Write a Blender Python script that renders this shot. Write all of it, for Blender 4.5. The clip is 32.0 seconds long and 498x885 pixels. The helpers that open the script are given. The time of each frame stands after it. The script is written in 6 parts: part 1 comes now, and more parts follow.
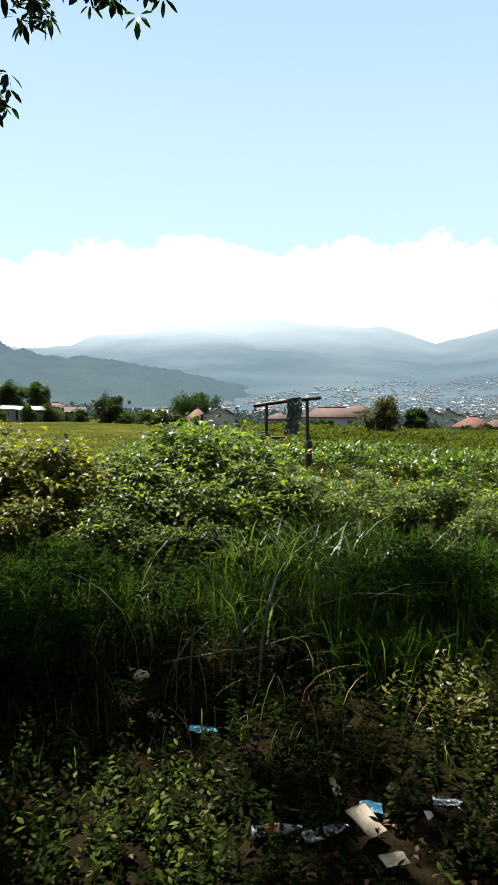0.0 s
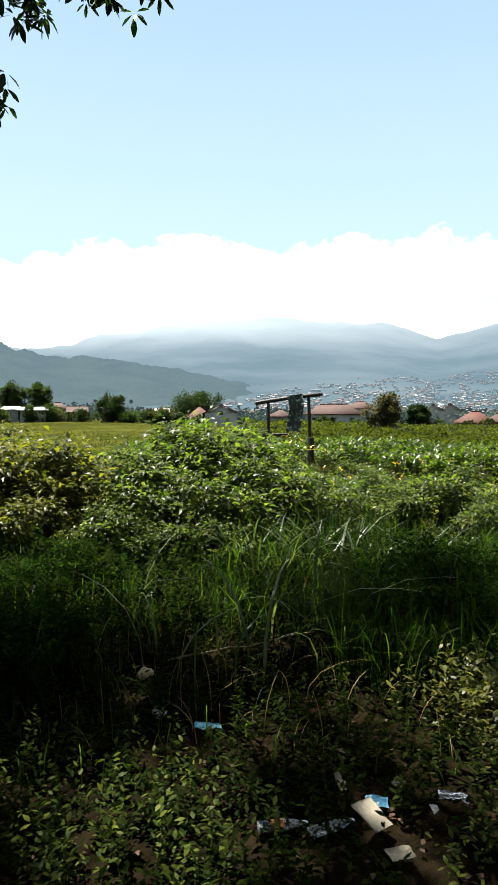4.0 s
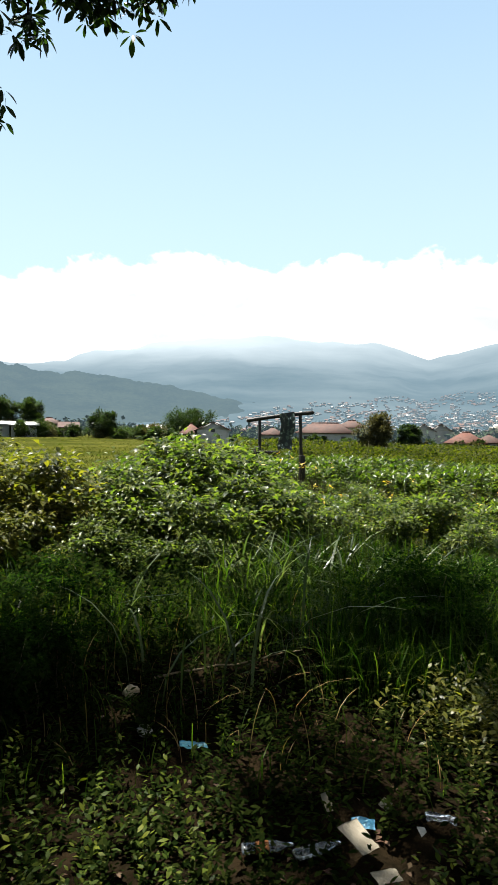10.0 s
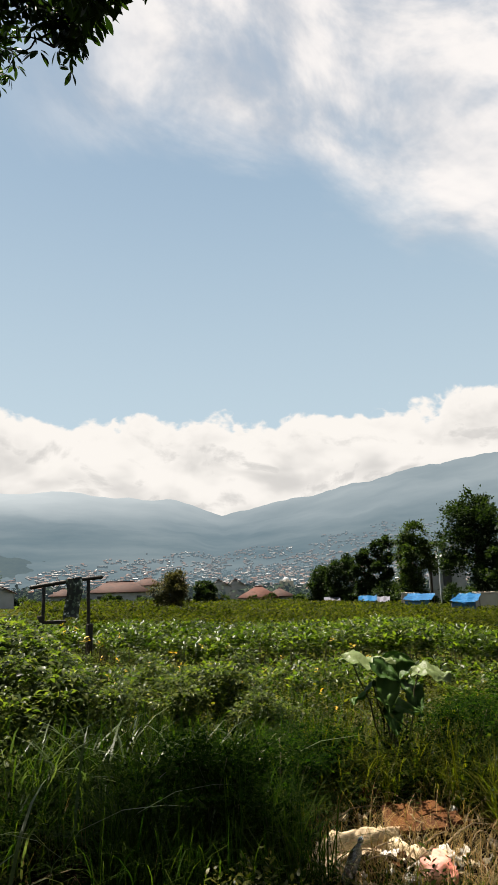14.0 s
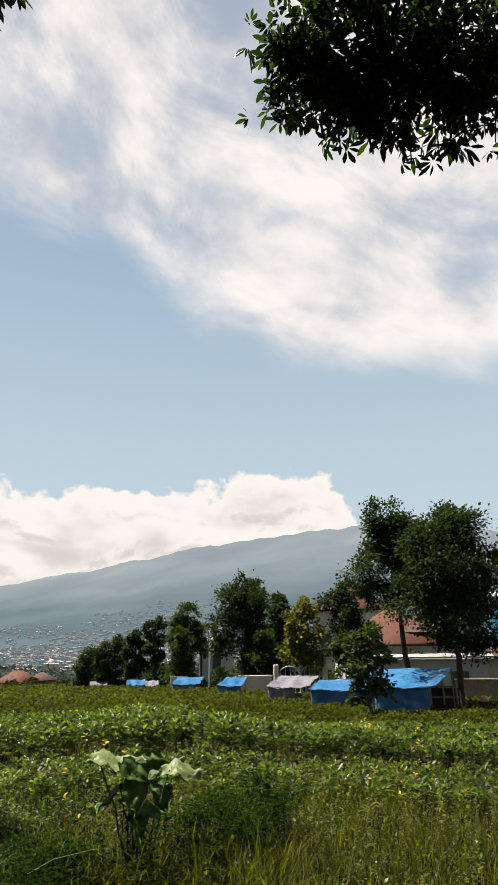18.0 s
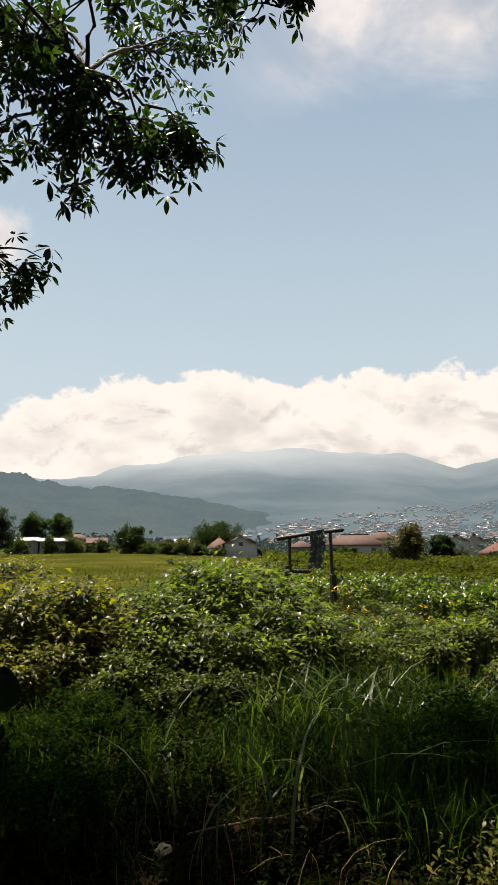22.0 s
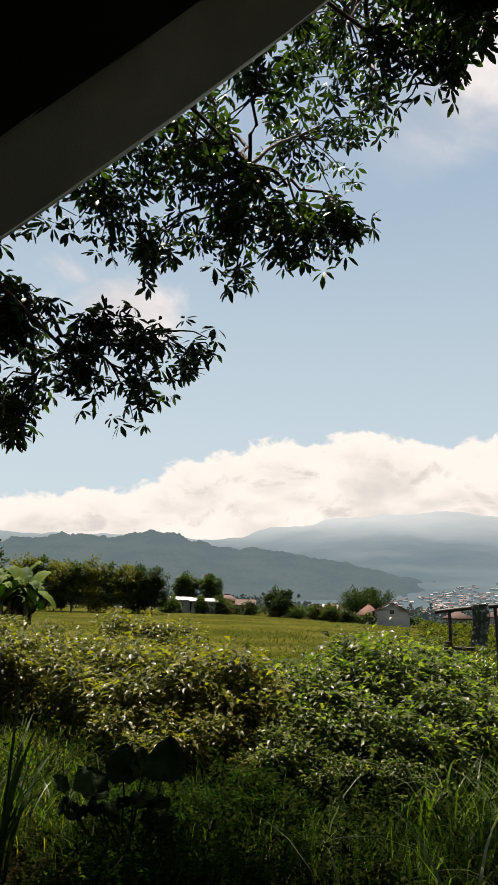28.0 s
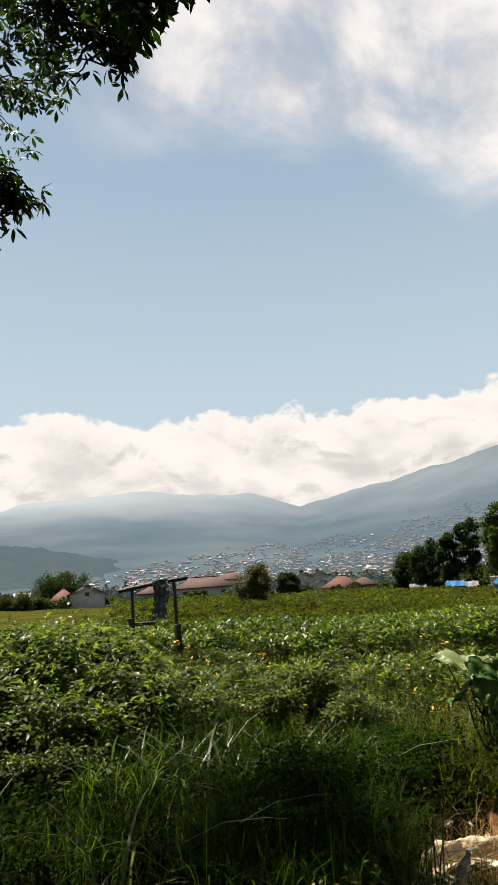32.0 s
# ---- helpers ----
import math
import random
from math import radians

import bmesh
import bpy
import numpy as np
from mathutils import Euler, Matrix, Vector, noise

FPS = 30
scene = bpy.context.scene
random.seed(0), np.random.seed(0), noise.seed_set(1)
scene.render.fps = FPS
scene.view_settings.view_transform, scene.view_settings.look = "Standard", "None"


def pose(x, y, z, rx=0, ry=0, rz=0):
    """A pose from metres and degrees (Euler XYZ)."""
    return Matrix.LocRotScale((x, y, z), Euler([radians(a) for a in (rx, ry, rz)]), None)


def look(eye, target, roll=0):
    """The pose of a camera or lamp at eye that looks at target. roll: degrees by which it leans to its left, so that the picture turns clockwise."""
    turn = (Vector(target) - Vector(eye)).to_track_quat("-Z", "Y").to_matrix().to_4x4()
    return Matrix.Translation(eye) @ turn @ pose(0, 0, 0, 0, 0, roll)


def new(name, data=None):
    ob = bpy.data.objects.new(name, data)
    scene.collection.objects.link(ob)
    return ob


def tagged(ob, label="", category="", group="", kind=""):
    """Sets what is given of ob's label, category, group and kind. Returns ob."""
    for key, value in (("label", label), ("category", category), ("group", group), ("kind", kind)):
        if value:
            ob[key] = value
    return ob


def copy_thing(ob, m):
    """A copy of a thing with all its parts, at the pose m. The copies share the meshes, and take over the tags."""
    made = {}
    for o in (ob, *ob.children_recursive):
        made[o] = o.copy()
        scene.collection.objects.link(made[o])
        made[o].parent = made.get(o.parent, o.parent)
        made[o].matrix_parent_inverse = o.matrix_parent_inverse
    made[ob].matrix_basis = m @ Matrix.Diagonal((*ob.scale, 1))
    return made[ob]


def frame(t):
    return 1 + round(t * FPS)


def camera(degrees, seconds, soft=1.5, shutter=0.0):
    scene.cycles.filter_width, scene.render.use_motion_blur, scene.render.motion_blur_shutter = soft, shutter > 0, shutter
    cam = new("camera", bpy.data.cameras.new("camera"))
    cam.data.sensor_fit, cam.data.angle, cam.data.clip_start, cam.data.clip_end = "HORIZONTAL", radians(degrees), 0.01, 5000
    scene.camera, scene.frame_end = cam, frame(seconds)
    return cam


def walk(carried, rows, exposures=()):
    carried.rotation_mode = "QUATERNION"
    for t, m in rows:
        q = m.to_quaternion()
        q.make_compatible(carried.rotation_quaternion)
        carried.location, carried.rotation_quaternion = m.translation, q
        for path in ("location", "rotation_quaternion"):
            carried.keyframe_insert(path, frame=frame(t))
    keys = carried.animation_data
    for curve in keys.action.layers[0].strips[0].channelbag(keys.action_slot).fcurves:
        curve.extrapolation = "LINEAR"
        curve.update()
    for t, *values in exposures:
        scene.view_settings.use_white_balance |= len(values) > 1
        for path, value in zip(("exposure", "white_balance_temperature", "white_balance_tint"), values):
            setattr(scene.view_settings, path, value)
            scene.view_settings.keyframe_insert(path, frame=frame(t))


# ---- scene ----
def aim(x, y, z, yaw, pitch, roll):
    """A camera pose from a place, a compass bearing from +y towards +x, a pitch and a lean, in degrees."""
    a, p = radians(yaw), radians(pitch)
    way = Vector((math.sin(a) * math.cos(p), math.cos(a) * math.cos(p), math.sin(p)))
    return look((x, y, z), Vector((x, y, z)) + way, roll)


PATH = (
    (0.0, -0.000, 0.002, 1.446, 13.40, -3.31, 0.52),
    (0.5, 0.004, 0.012, 1.438, 13.38, -3.63, 0.20),
    (1.0, 0.007, 0.013, 1.435, 13.40, -3.64, 0.22),
    (1.5, 0.011, 0.011, 1.435, 13.08, -3.75, 0.06),
    (2.0, -0.002, 0.008, 1.438, 13.67, -3.58, 0.79),
    (2.5, 0.009, 0.004, 1.437, 13.22, -3.52, 0.13),
    (3.0, 0.007, 0.006, 1.437, 13.19, -3.48, -0.11),
    (3.5, 0.005, 0.003, 1.439, 13.19, -3.53, -0.19),
    (5.5, 0.004, 0.005, 1.438, 13.21, -3.15, -0.18),
    (6.0, 0.011, 0.000, 1.438, 12.99, -3.06, -0.42),
    (6.5, 0.014, 0.005, 1.434, 12.96, -3.05, -0.45),
    (7.0, 0.007, 0.003, 1.437, 12.85, -2.99, -0.13),
    (7.5, 0.008, 0.000, 1.438, 12.85, -3.05, -0.08),
    (8.0, 0.010, 0.012, 1.431, 13.68, -3.11, 0.85),
    (8.5, 0.012, 0.002, 1.435, 13.31, -2.70, 0.52),
    (9.0, 0.007, 0.001, 1.435, 13.90, -2.78, 0.44),
    (9.5, 0.007, 0.003, 1.434, 13.76, -2.28, 0.65),
    (10.0, 0.011, 0.005, 1.429, 13.93, -1.93, 0.61),
    (10.5, 0.023, 0.011, 1.423, 16.01, -1.46, 0.54),
    (11.0, 0.031, 0.023, 1.416, 19.60, -1.32, 0.38),
    (11.5, 0.015, -0.018, 1.452, 19.88, -3.01, -1.09),
    (12.0, 0.040, -0.032, 1.489, 20.70, 1.72, -1.52),
    (12.5, 0.053, -0.063, 1.534, 21.16, 5.99, -1.69),
    (13.0, 0.050, -0.045, 1.529, 24.08, 9.17, -0.57),
    (13.5, 0.062, -0.063, 1.536, 26.81, 11.67, -0.20),
    (14.0, 0.096, -0.074, 1.541, 31.79, 11.68, -1.23),
    (14.5, 0.104, -0.107, 1.559, 36.18, 10.99, -0.70),
    (15.0, 0.123, -0.120, 1.555, 39.13, 11.28, -1.51),
    (15.5, 0.155, -0.136, 1.558, 42.47, 11.52, -1.88),
    (17.5, 0.210, -0.098, 1.595, 52.43, 18.39, 0.27),
    (18.0, 0.200, -0.100, 1.604, 51.13, 18.07, -0.97),
    (18.5, 0.165, -0.088, 1.597, 44.82, 18.50, -0.09),
    (19.0, 0.150, -0.080, 1.589, 40.68, 16.79, 0.19),
    (19.5, 0.115, -0.078, 1.587, 35.89, 15.40, 0.97),
    (20.0, 0.080, -0.066, 1.582, 29.92, 14.63, 1.22),
    (20.5, 0.045, -0.022, 1.572, 24.94, 11.65, -0.23),
    (21.0, 0.018, -0.006, 1.552, 19.38, 9.06, 0.30),
    (21.5, -0.001, -0.029, 1.536, 15.03, 7.58, -0.36),
    (22.0, -0.029, -0.043, 1.547, 11.51, 7.92, -0.28),
    (22.5, -0.060, -0.048, 1.551, 7.73, 7.41, 0.67),
    (23.0, -0.085, -0.060, 1.556, 3.22, 7.68, 0.49),
    (23.5, -0.109, -0.064, 1.553, -1.58, 7.09, 1.35),
    (24.0, -0.141, -0.062, 1.551, -7.55, 5.99, 1.27),
    (24.5, -0.164, -0.054, 1.551, -14.35, 6.08, 2.79),
    (26.5, -0.146, -0.009, 1.570, -9.92, 9.73, 1.88),
    (27.0, -0.139, -0.009, 1.585, -7.11, 10.99, 1.67),
    (27.5, -0.135, -0.022, 1.602, -4.88, 12.13, 2.10),
    (28.0, -0.121, -0.046, 1.613, -1.71, 13.21, 1.95),
    (28.5, -0.089, -0.074, 1.627, 2.35, 13.37, 1.30),
    (29.0, -0.048, -0.090, 1.646, 8.25, 12.88, -0.71),
    (29.5, -0.002, -0.073, 1.650, 15.32, 11.15, -1.15),
    (30.0, 0.031, -0.061, 1.642, 18.28, 10.74, -0.95),
    (30.5, 0.058, -0.054, 1.637, 21.85, 10.28, -1.70),
    (31.0, 0.084, -0.049, 1.636, 24.48, 11.01, -2.94),
    (31.5, 0.094, -0.052, 1.633, 25.45, 11.71, -3.39),
    (32.0, 0.101, -0.048, 1.636, 25.18, 11.19, -3.76),
)
cam = camera(42.0, 32.0, soft=0.9)
walk(cam, [(t, aim(*row)) for t, *row in PATH],
     exposures=[(0.0, 2.68, 6350, 9), (11.9, 2.66, 6350, 9), (12.3, 2.49, 6450, 10), (12.8, 2.29, 6550, 10), (13.5, 2.12, 6750, 12), (19.0, 2.12, 6980, 14), (22.5, 2.16, 7200, 16), (29.0, 2.16, 7150, 16), (32.0, 2.14, 6950, 14)])

# ---- world and sun ----
SUN_AZ, SUN_EL = -24.0, 66.0
world = bpy.data.worlds.new("sky")
scene.world = world
world.use_nodes = True


def sky_nodes():
    nt = world.node_tree
    nt.nodes.clear()
    N, Lk = nt.nodes.new, nt.links.new

    def put(socket, v):
        if isinstance(v, bpy.types.NodeSocket):
            Lk(v, socket)
        else:
            socket.default_value = v

    def math_(op, a, b=0.0, c=0.0):
        n = N("ShaderNodeMath")
        n.operation = op
        for s, v in zip(n.inputs, (a, b, c)):
            put(s, v)
        return n.outputs[0]

    def ramp(v, a, b, lo=0.0, hi=1.0):
        n = N("ShaderNodeMapRange")
        n.interpolation_type = "SMOOTHSTEP"
        for s, w in zip(n.inputs, (v, a, b, lo, hi)):
            put(s, w)
        return n.outputs[0]

    def noise_(x, y, scale, detail, rough=0.55, dist=0.0):
        c = N("ShaderNodeCombineXYZ")
        put(c.inputs[0], x), put(c.inputs[1], y)
        n = N("ShaderNodeTexNoise")
        Lk(c.outputs[0], n.inputs["Vector"])
        n.inputs["Scale"].default_value, n.inputs["Detail"].default_value = scale, detail
        n.inputs["Roughness"].default_value, n.inputs["Distortion"].default_value = rough, dist
        return n.outputs["Fac"]

    def mix(f, a, b):
        n = N("ShaderNodeMix")
        n.data_type = "RGBA"
        put(n.inputs[0], f), put(n.inputs[6], a), put(n.inputs[7], b)
        return n.outputs[2]

    tc = N("ShaderNodeTexCoord")
    sep = N("ShaderNodeSeparateXYZ")
    Lk(tc.outputs["Generated"], sep.inputs[0])
    x, y, z = sep.outputs
    az = math_("MULTIPLY", math_("ARCTAN2", x, y), 57.2958)
    el = math_("MULTIPLY", math_("ARCSINE", z), 57.2958)
    sky = N("ShaderNodeTexSky")
    sky.sky_type, sky.sun_disc = "NISHITA", False
    sky.sun_elevation, sky.sun_rotation = radians(SUN_EL), radians(SUN_AZ)
    sky.altitude, sky.dust_density, sky.ozone_density = 700, 2.2, 1.4
    # the bank of cumulus over the mountains
    low = noise_(az, el, 0.035, 2.0)
    puff = noise_(az, math_("MULTIPLY", el, 1.5), 0.16, 6.0, 0.56, 0.35)
    fine = noise_(az, math_("MULTIPLY", el, 1.3), 0.6, 4.0, 0.6, 0.2)
    top = math_("ADD", 7.2, ramp(az, -20.0, 4.0, 0.0, 6.1))
    top = math_("ADD", top, ramp(az, 57.0, 64.0, 0.0, -6.5))
    top = math_("ADD", top, ramp(az, 30.0, 55.0, 0.0, 1.3))
    top = math_("ADD", top, math_("MULTIPLY", math_("SUBTRACT", puff, 0.5), 6.0))
    heap = noise_(az, math_("MULTIPLY", el, 1.2), 0.30, 3.0, 0.5, 0.15)
    heap = math_("SUBTRACT", 0.5, math_("MULTIPLY", math_("ABSOLUTE", math_("SUBTRACT", heap, 0.5)), 3.2))
    top = math_("ADD", top, math_("MULTIPLY", heap, 1.7))
    top = math_("ADD", top, math_("MULTIPLY", math_("SUBTRACT", fine, 0.5), 1.6))
    bank = ramp(math_("SUBTRACT", top, el), -0.1, 0.75)
    # shading inside the bank: lit heads, greyer bellies in long streaks
    streak = noise_(math_("MULTIPLY", az, 0.4), el, 0.34, 2.5, 0.5, 0.2)
    depth = ramp(math_("SUBTRACT", top, el), 0.5, 4.5)
    belly = noise_(az, math_("MULTIPLY", el, 1.6), 0.17, 3.5, 0.5, 0.3)
    grey = math_("MULTIPLY", ramp(math_("ADD", math_("MULTIPLY", streak, 0.5), math_("MULTIPLY", belly, 0.5)), 0.42, 0.66), depth)
    # undersides of the heads, where the cloud thickens upwards
    above = noise_(az, math_("MULTIPLY", math_("ADD", el, 0.8), 1.5), 0.16, 6.0, 0.56, 0.35)
    under = math_("MULTIPLY", ramp(math_("SUBTRACT", above, puff), -0.01, 0.16), ramp(math_("SUBTRACT", top, el), 0.5, 3.0))
    grey = math_("MAXIMUM", math_("MULTIPLY", grey, 0.8), math_("MULTIPLY", under, 0.75))
    bank_col = mix(math_("MULTIPLY", grey, 0.72), (0.985, 0.98, 0.95, 1), (0.47, 0.485, 0.49, 1))
    # veils of high cloud towards the right
    along = math_("SUBTRACT", math_("MULTIPLY", az, 0.94), math_("MULTIPLY", el, 0.34))
    across = math_("ADD", math_("MULTIPLY", az, 0.34), math_("MULTIPLY", el, 0.94))
    wisp = noise_(math_("MULTIPLY", along, 0.55), math_("MULTIPLY", across, 1.2), 0.07, 6.0, 0.6, 0.3)
    soft = noise_(math_("MULTIPLY", along, 0.6), math_("MULTIPLY", across, 1.15), 0.085, 6.0, 0.58, 0.35)
    edge = math_("ADD", 36.3, ramp(az, 25.0, 72.0, 0.0, -14.5))
    up = ramp(math_("ADD", math_("SUBTRACT", el, edge), math_("MULTIPLY", math_("SUBTRACT", wisp, 0.5), 13.0)), -2.2, 3.4)
    veil = math_("MULTIPLY", math_("MULTIPLY", up, ramp(az, 6.0, 24.0)), ramp(soft, 0.32, 0.56, 0.35, 1.0))
    # a few soft shreds elsewhere
    shred = math_("MULTIPLY", ramp(noise_(az, math_("MULTIPLY", el, 1.6), 0.085, 4.0, 0.5, 0.3), 0.60, 0.74),
                  math_("MULTIPLY", ramp(az, 6.0, -4.0), ramp(el, 15.0, 20.0)))
    far_off = math_("ADD", math_("POWER", math_("MULTIPLY", math_("SUBTRACT", az, -13.0), 0.16), 2.0), math_("POWER", math_("MULTIPLY", math_("SUBTRACT", el, 23.8), 0.28), 2.0))
    lone = ramp(math_("ADD", far_off, math_("MULTIPLY", math_("SUBTRACT", puff, 0.5), 2.2)), 1.0, 0.2)
    veil = math_("MAXIMUM", veil, math_("MAXIMUM", math_("MULTIPLY", shred, 0.85), lone))
    billow = noise_(math_("MULTIPLY", along, 0.7), across, 0.13, 5.0, 0.55, 0.5)
    veil_col = mix(ramp(math_("ADD", math_("MULTIPLY", soft, 0.6), math_("MULTIPLY", billow, 0.4)), 0.38, 0.60), (0.60, 0.645, 0.71, 1), (1.06, 1.04, 1.02, 1))
    blue = N("ShaderNodeVectorMath")
    blue.operation = "SCALE"
    Lk(sky.outputs[0], blue.inputs[0])
    blue.inputs["Scale"].default_value = SKY_K
    pale = mix(ramp(el, 8.0, 40.0), (0.60, 0.775, 0.87, 1), (0.385, 0.565, 0.735, 1))
    blue_sky = mix(ramp(el, 25.0, 80.0, 0.82, 0.25), blue.outputs[0], pale)
    col = mix(math_("MULTIPLY", veil, 0.9), blue_sky, veil_col)
    col = mix(bank, col, bank_col)
    back = N("ShaderNodeBackground")
    Lk(col, back.inputs[0])
    back.inputs[1].default_value = 0.22
    out = N("ShaderNodeOutputWorld")
    Lk(back.outputs[0], out.inputs[0])


SKY_K = 0.10
sky_nodes()
sun_data = bpy.data.lights.new("sun", "SUN")
sun_data.energy, sun_data.angle, sun_data.color = 5.0, radians(0.6), (1.0, 0.95, 0.86)
sun = new("sun", sun_data)
a, e = radians(SUN_AZ), radians(SUN_EL)
sun.matrix_world = look((0, 0, 60), Vector((0, 0, 60)) - Vector((math.sin(a) * math.cos(e), math.cos(a) * math.cos(e), math.sin(e))))

# ---- materials ----
MATS = {}


def shade(name, col, col2=None, rough=0.6, metal=0.0, scale=6.0, detail=5.0, bump=0.0, bump_scale=None, spread=0.0,
          through_=None, island=False, spec=0.4, coords="Object", glow=0.0, sheen=0.0):
    """A surface with two-scale variation between two colours, relief, an optional translucent share and per-object or per-leaf spread."""
    if name in MATS:
        return MATS[name]
    m = bpy.data.materials.new(name)
    MATS[name] = m
    m.use_nodes = True
    nt = m.node_tree
    N, Lk = nt.nodes.new, nt.links.new
    bsdf = nt.nodes["Principled BSDF"]
    out = nt.nodes["Material Output"]
    bsdf.inputs["Roughness"].default_value, bsdf.inputs["Metallic"].default_value = rough, metal
    bsdf.inputs["Specular IOR Level"].default_value = spec
    tc = N("ShaderNodeTexCoord")
    big, small = N("ShaderNodeTexNoise"), N("ShaderNodeTexNoise")
    for n, s in ((big, scale * 0.25), (small, scale)):
        Lk(tc.outputs[coords], n.inputs["Vector"])
        n.inputs["Scale"].default_value, n.inputs["Detail"].default_value = s, detail
    add = N("ShaderNodeMath")
    add.operation = "ADD"
    Lk(big.outputs["Fac"], add.inputs[0]), Lk(small.outputs["Fac"], add.inputs[1])
    mr = N("ShaderNodeMapRange")
    Lk(add.outputs[0], mr.inputs[0])
    mr.inputs[1].default_value, mr.inputs[2].default_value = 0.72, 1.28
    mx = N("ShaderNodeMix")
    mx.data_type = "RGBA"
    Lk(mr.outputs[0], mx.inputs[0])
    mx.inputs[6].default_value = (*col, 1)
    mx.inputs[7].default_value = (*(col2 or [c * 0.7 for c in col]), 1)
    colour = mx.outputs[2]
    if spread:
        src = N("ShaderNodeNewGeometry").outputs["Random Per Island"] if island else N("ShaderNodeObjectInfo").outputs["Random"]
        hs = N("ShaderNodeHueSaturation")
        v = N("ShaderNodeMapRange")
        Lk(src, v.inputs[0])
        v.inputs[3].default_value, v.inputs[4].default_value = 1 - spread, 1 + spread
        Lk(v.outputs[0], hs.inputs["Value"])
        hv = N("ShaderNodeMapRange")
        Lk(src, hv.inputs[0])
        hv.inputs[3].default_value, hv.inputs[4].default_value = 0.5 + spread * 0.05, 0.5 - spread * 0.06
        Lk(hv.outputs[0], hs.inputs["Hue"])
        Lk(colour, hs.inputs["Color"])
        colour = hs.outputs[0]
    Lk(colour, bsdf.inputs["Base Color"])
    if bump:
        b = N("ShaderNodeBump")
        b.inputs["Strength"].default_value, b.inputs["Distance"].default_value = bump, 0.02
        t = N("ShaderNodeTexNoise")
        Lk(tc.outputs[coords], t.inputs["Vector"])
        t.inputs["Scale"].default_value, t.inputs["Detail"].default_value = bump_scale or scale * 4, 6
        Lk(t.outputs["Fac"], b.inputs["Height"])
        Lk(b.outputs[0], bsdf.inputs["Normal"])
    if through_:
        tr = N("ShaderNodeBsdfTranslucent")
        tint = N("ShaderNodeMix")
        tint.data_type, tint.blend_type = "RGBA", "MULTIPLY"
        tint.inputs[0].default_value = 1.0
        Lk(colour, tint.inputs[6])
        tint.inputs[7].default_value = (*through_[1], 1)
        Lk(tint.outputs[2], tr.inputs[0])
        ms = N("ShaderNodeMixShader")
        ms.inputs[0].default_value = through_[0]
        Lk(bsdf.outputs[0], ms.inputs[1]), Lk(tr.outputs[0], ms.inputs[2])
        Lk(ms.outputs[0], out.inputs[0])
    return m


M_LEAF = shade("leaf_shrub", (0.0387, 0.0522, 0.0119), (0.0150, 0.0226, 0.0047), 0.36, scale=3, spread=0.65, island=True, spec=0.06, through_=(0.42, (2.5, 3.0, 0.8)))
M_LEAF_O = shade("leaf_olive", (0.0486, 0.0522, 0.0095), (0.0187, 0.0226, 0.0035), 0.36, scale=3, spread=0.65, island=True, spec=0.06, through_=(0.42, (2.4, 2.6, 0.6)))
M_LEAF_YEL = shade("leaf_yellow", (0.30, 0.22, 0.020), (0.22, 0.15, 0.020), 0.5, scale=3, spread=0.3, island=True, spec=0.2, through_=(0.4, (1.4, 1.3, 0.6)))
# herb leaves darkened, so the shade under the trees is in their colour
M_HERB = shade("leaf_herb_shaded", (0.0085, 0.0135, 0.0030), (0.0035, 0.0060, 0.0013), 0.5, scale=4, spread=0.6, island=True, spec=0.000, through_=(0.40, (3.0, 3.6, 0.9)))
# bush leaves darkened: the colour stands for shade
M_BUSH = shade("leaf_bush_shaded", (0.0083, 0.0165, 0.0033), (0.0033, 0.0077, 0.0017), 0.5, scale=4, spread=0.5, island=True, spec=0.000, through_=(0.4, (2.6, 3.8, 0.8)))
# lighter copy of the herb leaf, with sunlight put into the colour
M_FRESH_LIT = shade("leaf_fresh_sunlit", (0.0305, 0.0422, 0.0059), (0.0153, 0.0238, 0.0030), 0.42, scale=9, spread=0.6, island=True, spec=0.020, through_=(0.38, (1.9, 2.2, 0.6)))
M_GRASS = shade("blade_grass", (0.0137, 0.0254, 0.0038), (0.0053, 0.0111, 0.0015), 0.40, scale=3, spread=0.65, island=True, spec=0.015, through_=(0.45, (2.7, 3.4, 0.8)))
M_GRASS_O = shade("blade_olive", (0.0268, 0.0324, 0.0040), (0.0102, 0.0145, 0.0016), 0.40, scale=3, spread=0.65, island=True, spec=0.020, through_=(0.45, (2.8, 3.2, 0.6)))
# brighter copy of the olive blade: sunlight on the left sward as colour
M_SWARD = shade("blade_sward_lit", (0.046, 0.058, 0.006), (0.020, 0.029, 0.003), 0.40, scale=3, spread=0.6, island=True, spec=0.020, through_=(0.45, (2.6, 3.0, 0.6)))
M_BLADE = shade("blade_broad", (0.042, 0.056, 0.019), (0.022, 0.034, 0.010), 0.36, scale=6, spread=0.4, island=True, spec=0.18, through_=(0.40, (1.8, 2.0, 0.9)))
M_DRY = shade("blade_dry", (0.1285, 0.0918, 0.0306), (0.0698, 0.0493, 0.0184), 0.5, scale=4, spread=0.4, island=True, spec=0.1, through_=(0.35, (1.7, 1.6, 0.9)))
M_CROP = shade("leaf_crop", (0.0349, 0.0515, 0.0093), (0.0128, 0.0213, 0.0035), 0.34, scale=1.0, spread=0.65, island=True, spec=0.08, through_=(0.42, (2.4, 2.9, 0.7)))
M_CROP_FAR = shade("leaf_crop_dry", (0.0244, 0.0309, 0.0050), (0.0109, 0.0149, 0.0020), 0.42, scale=0.5, spread=0.65, island=True, spec=0.010, through_=(0.40, (2.2, 2.4, 0.6)))
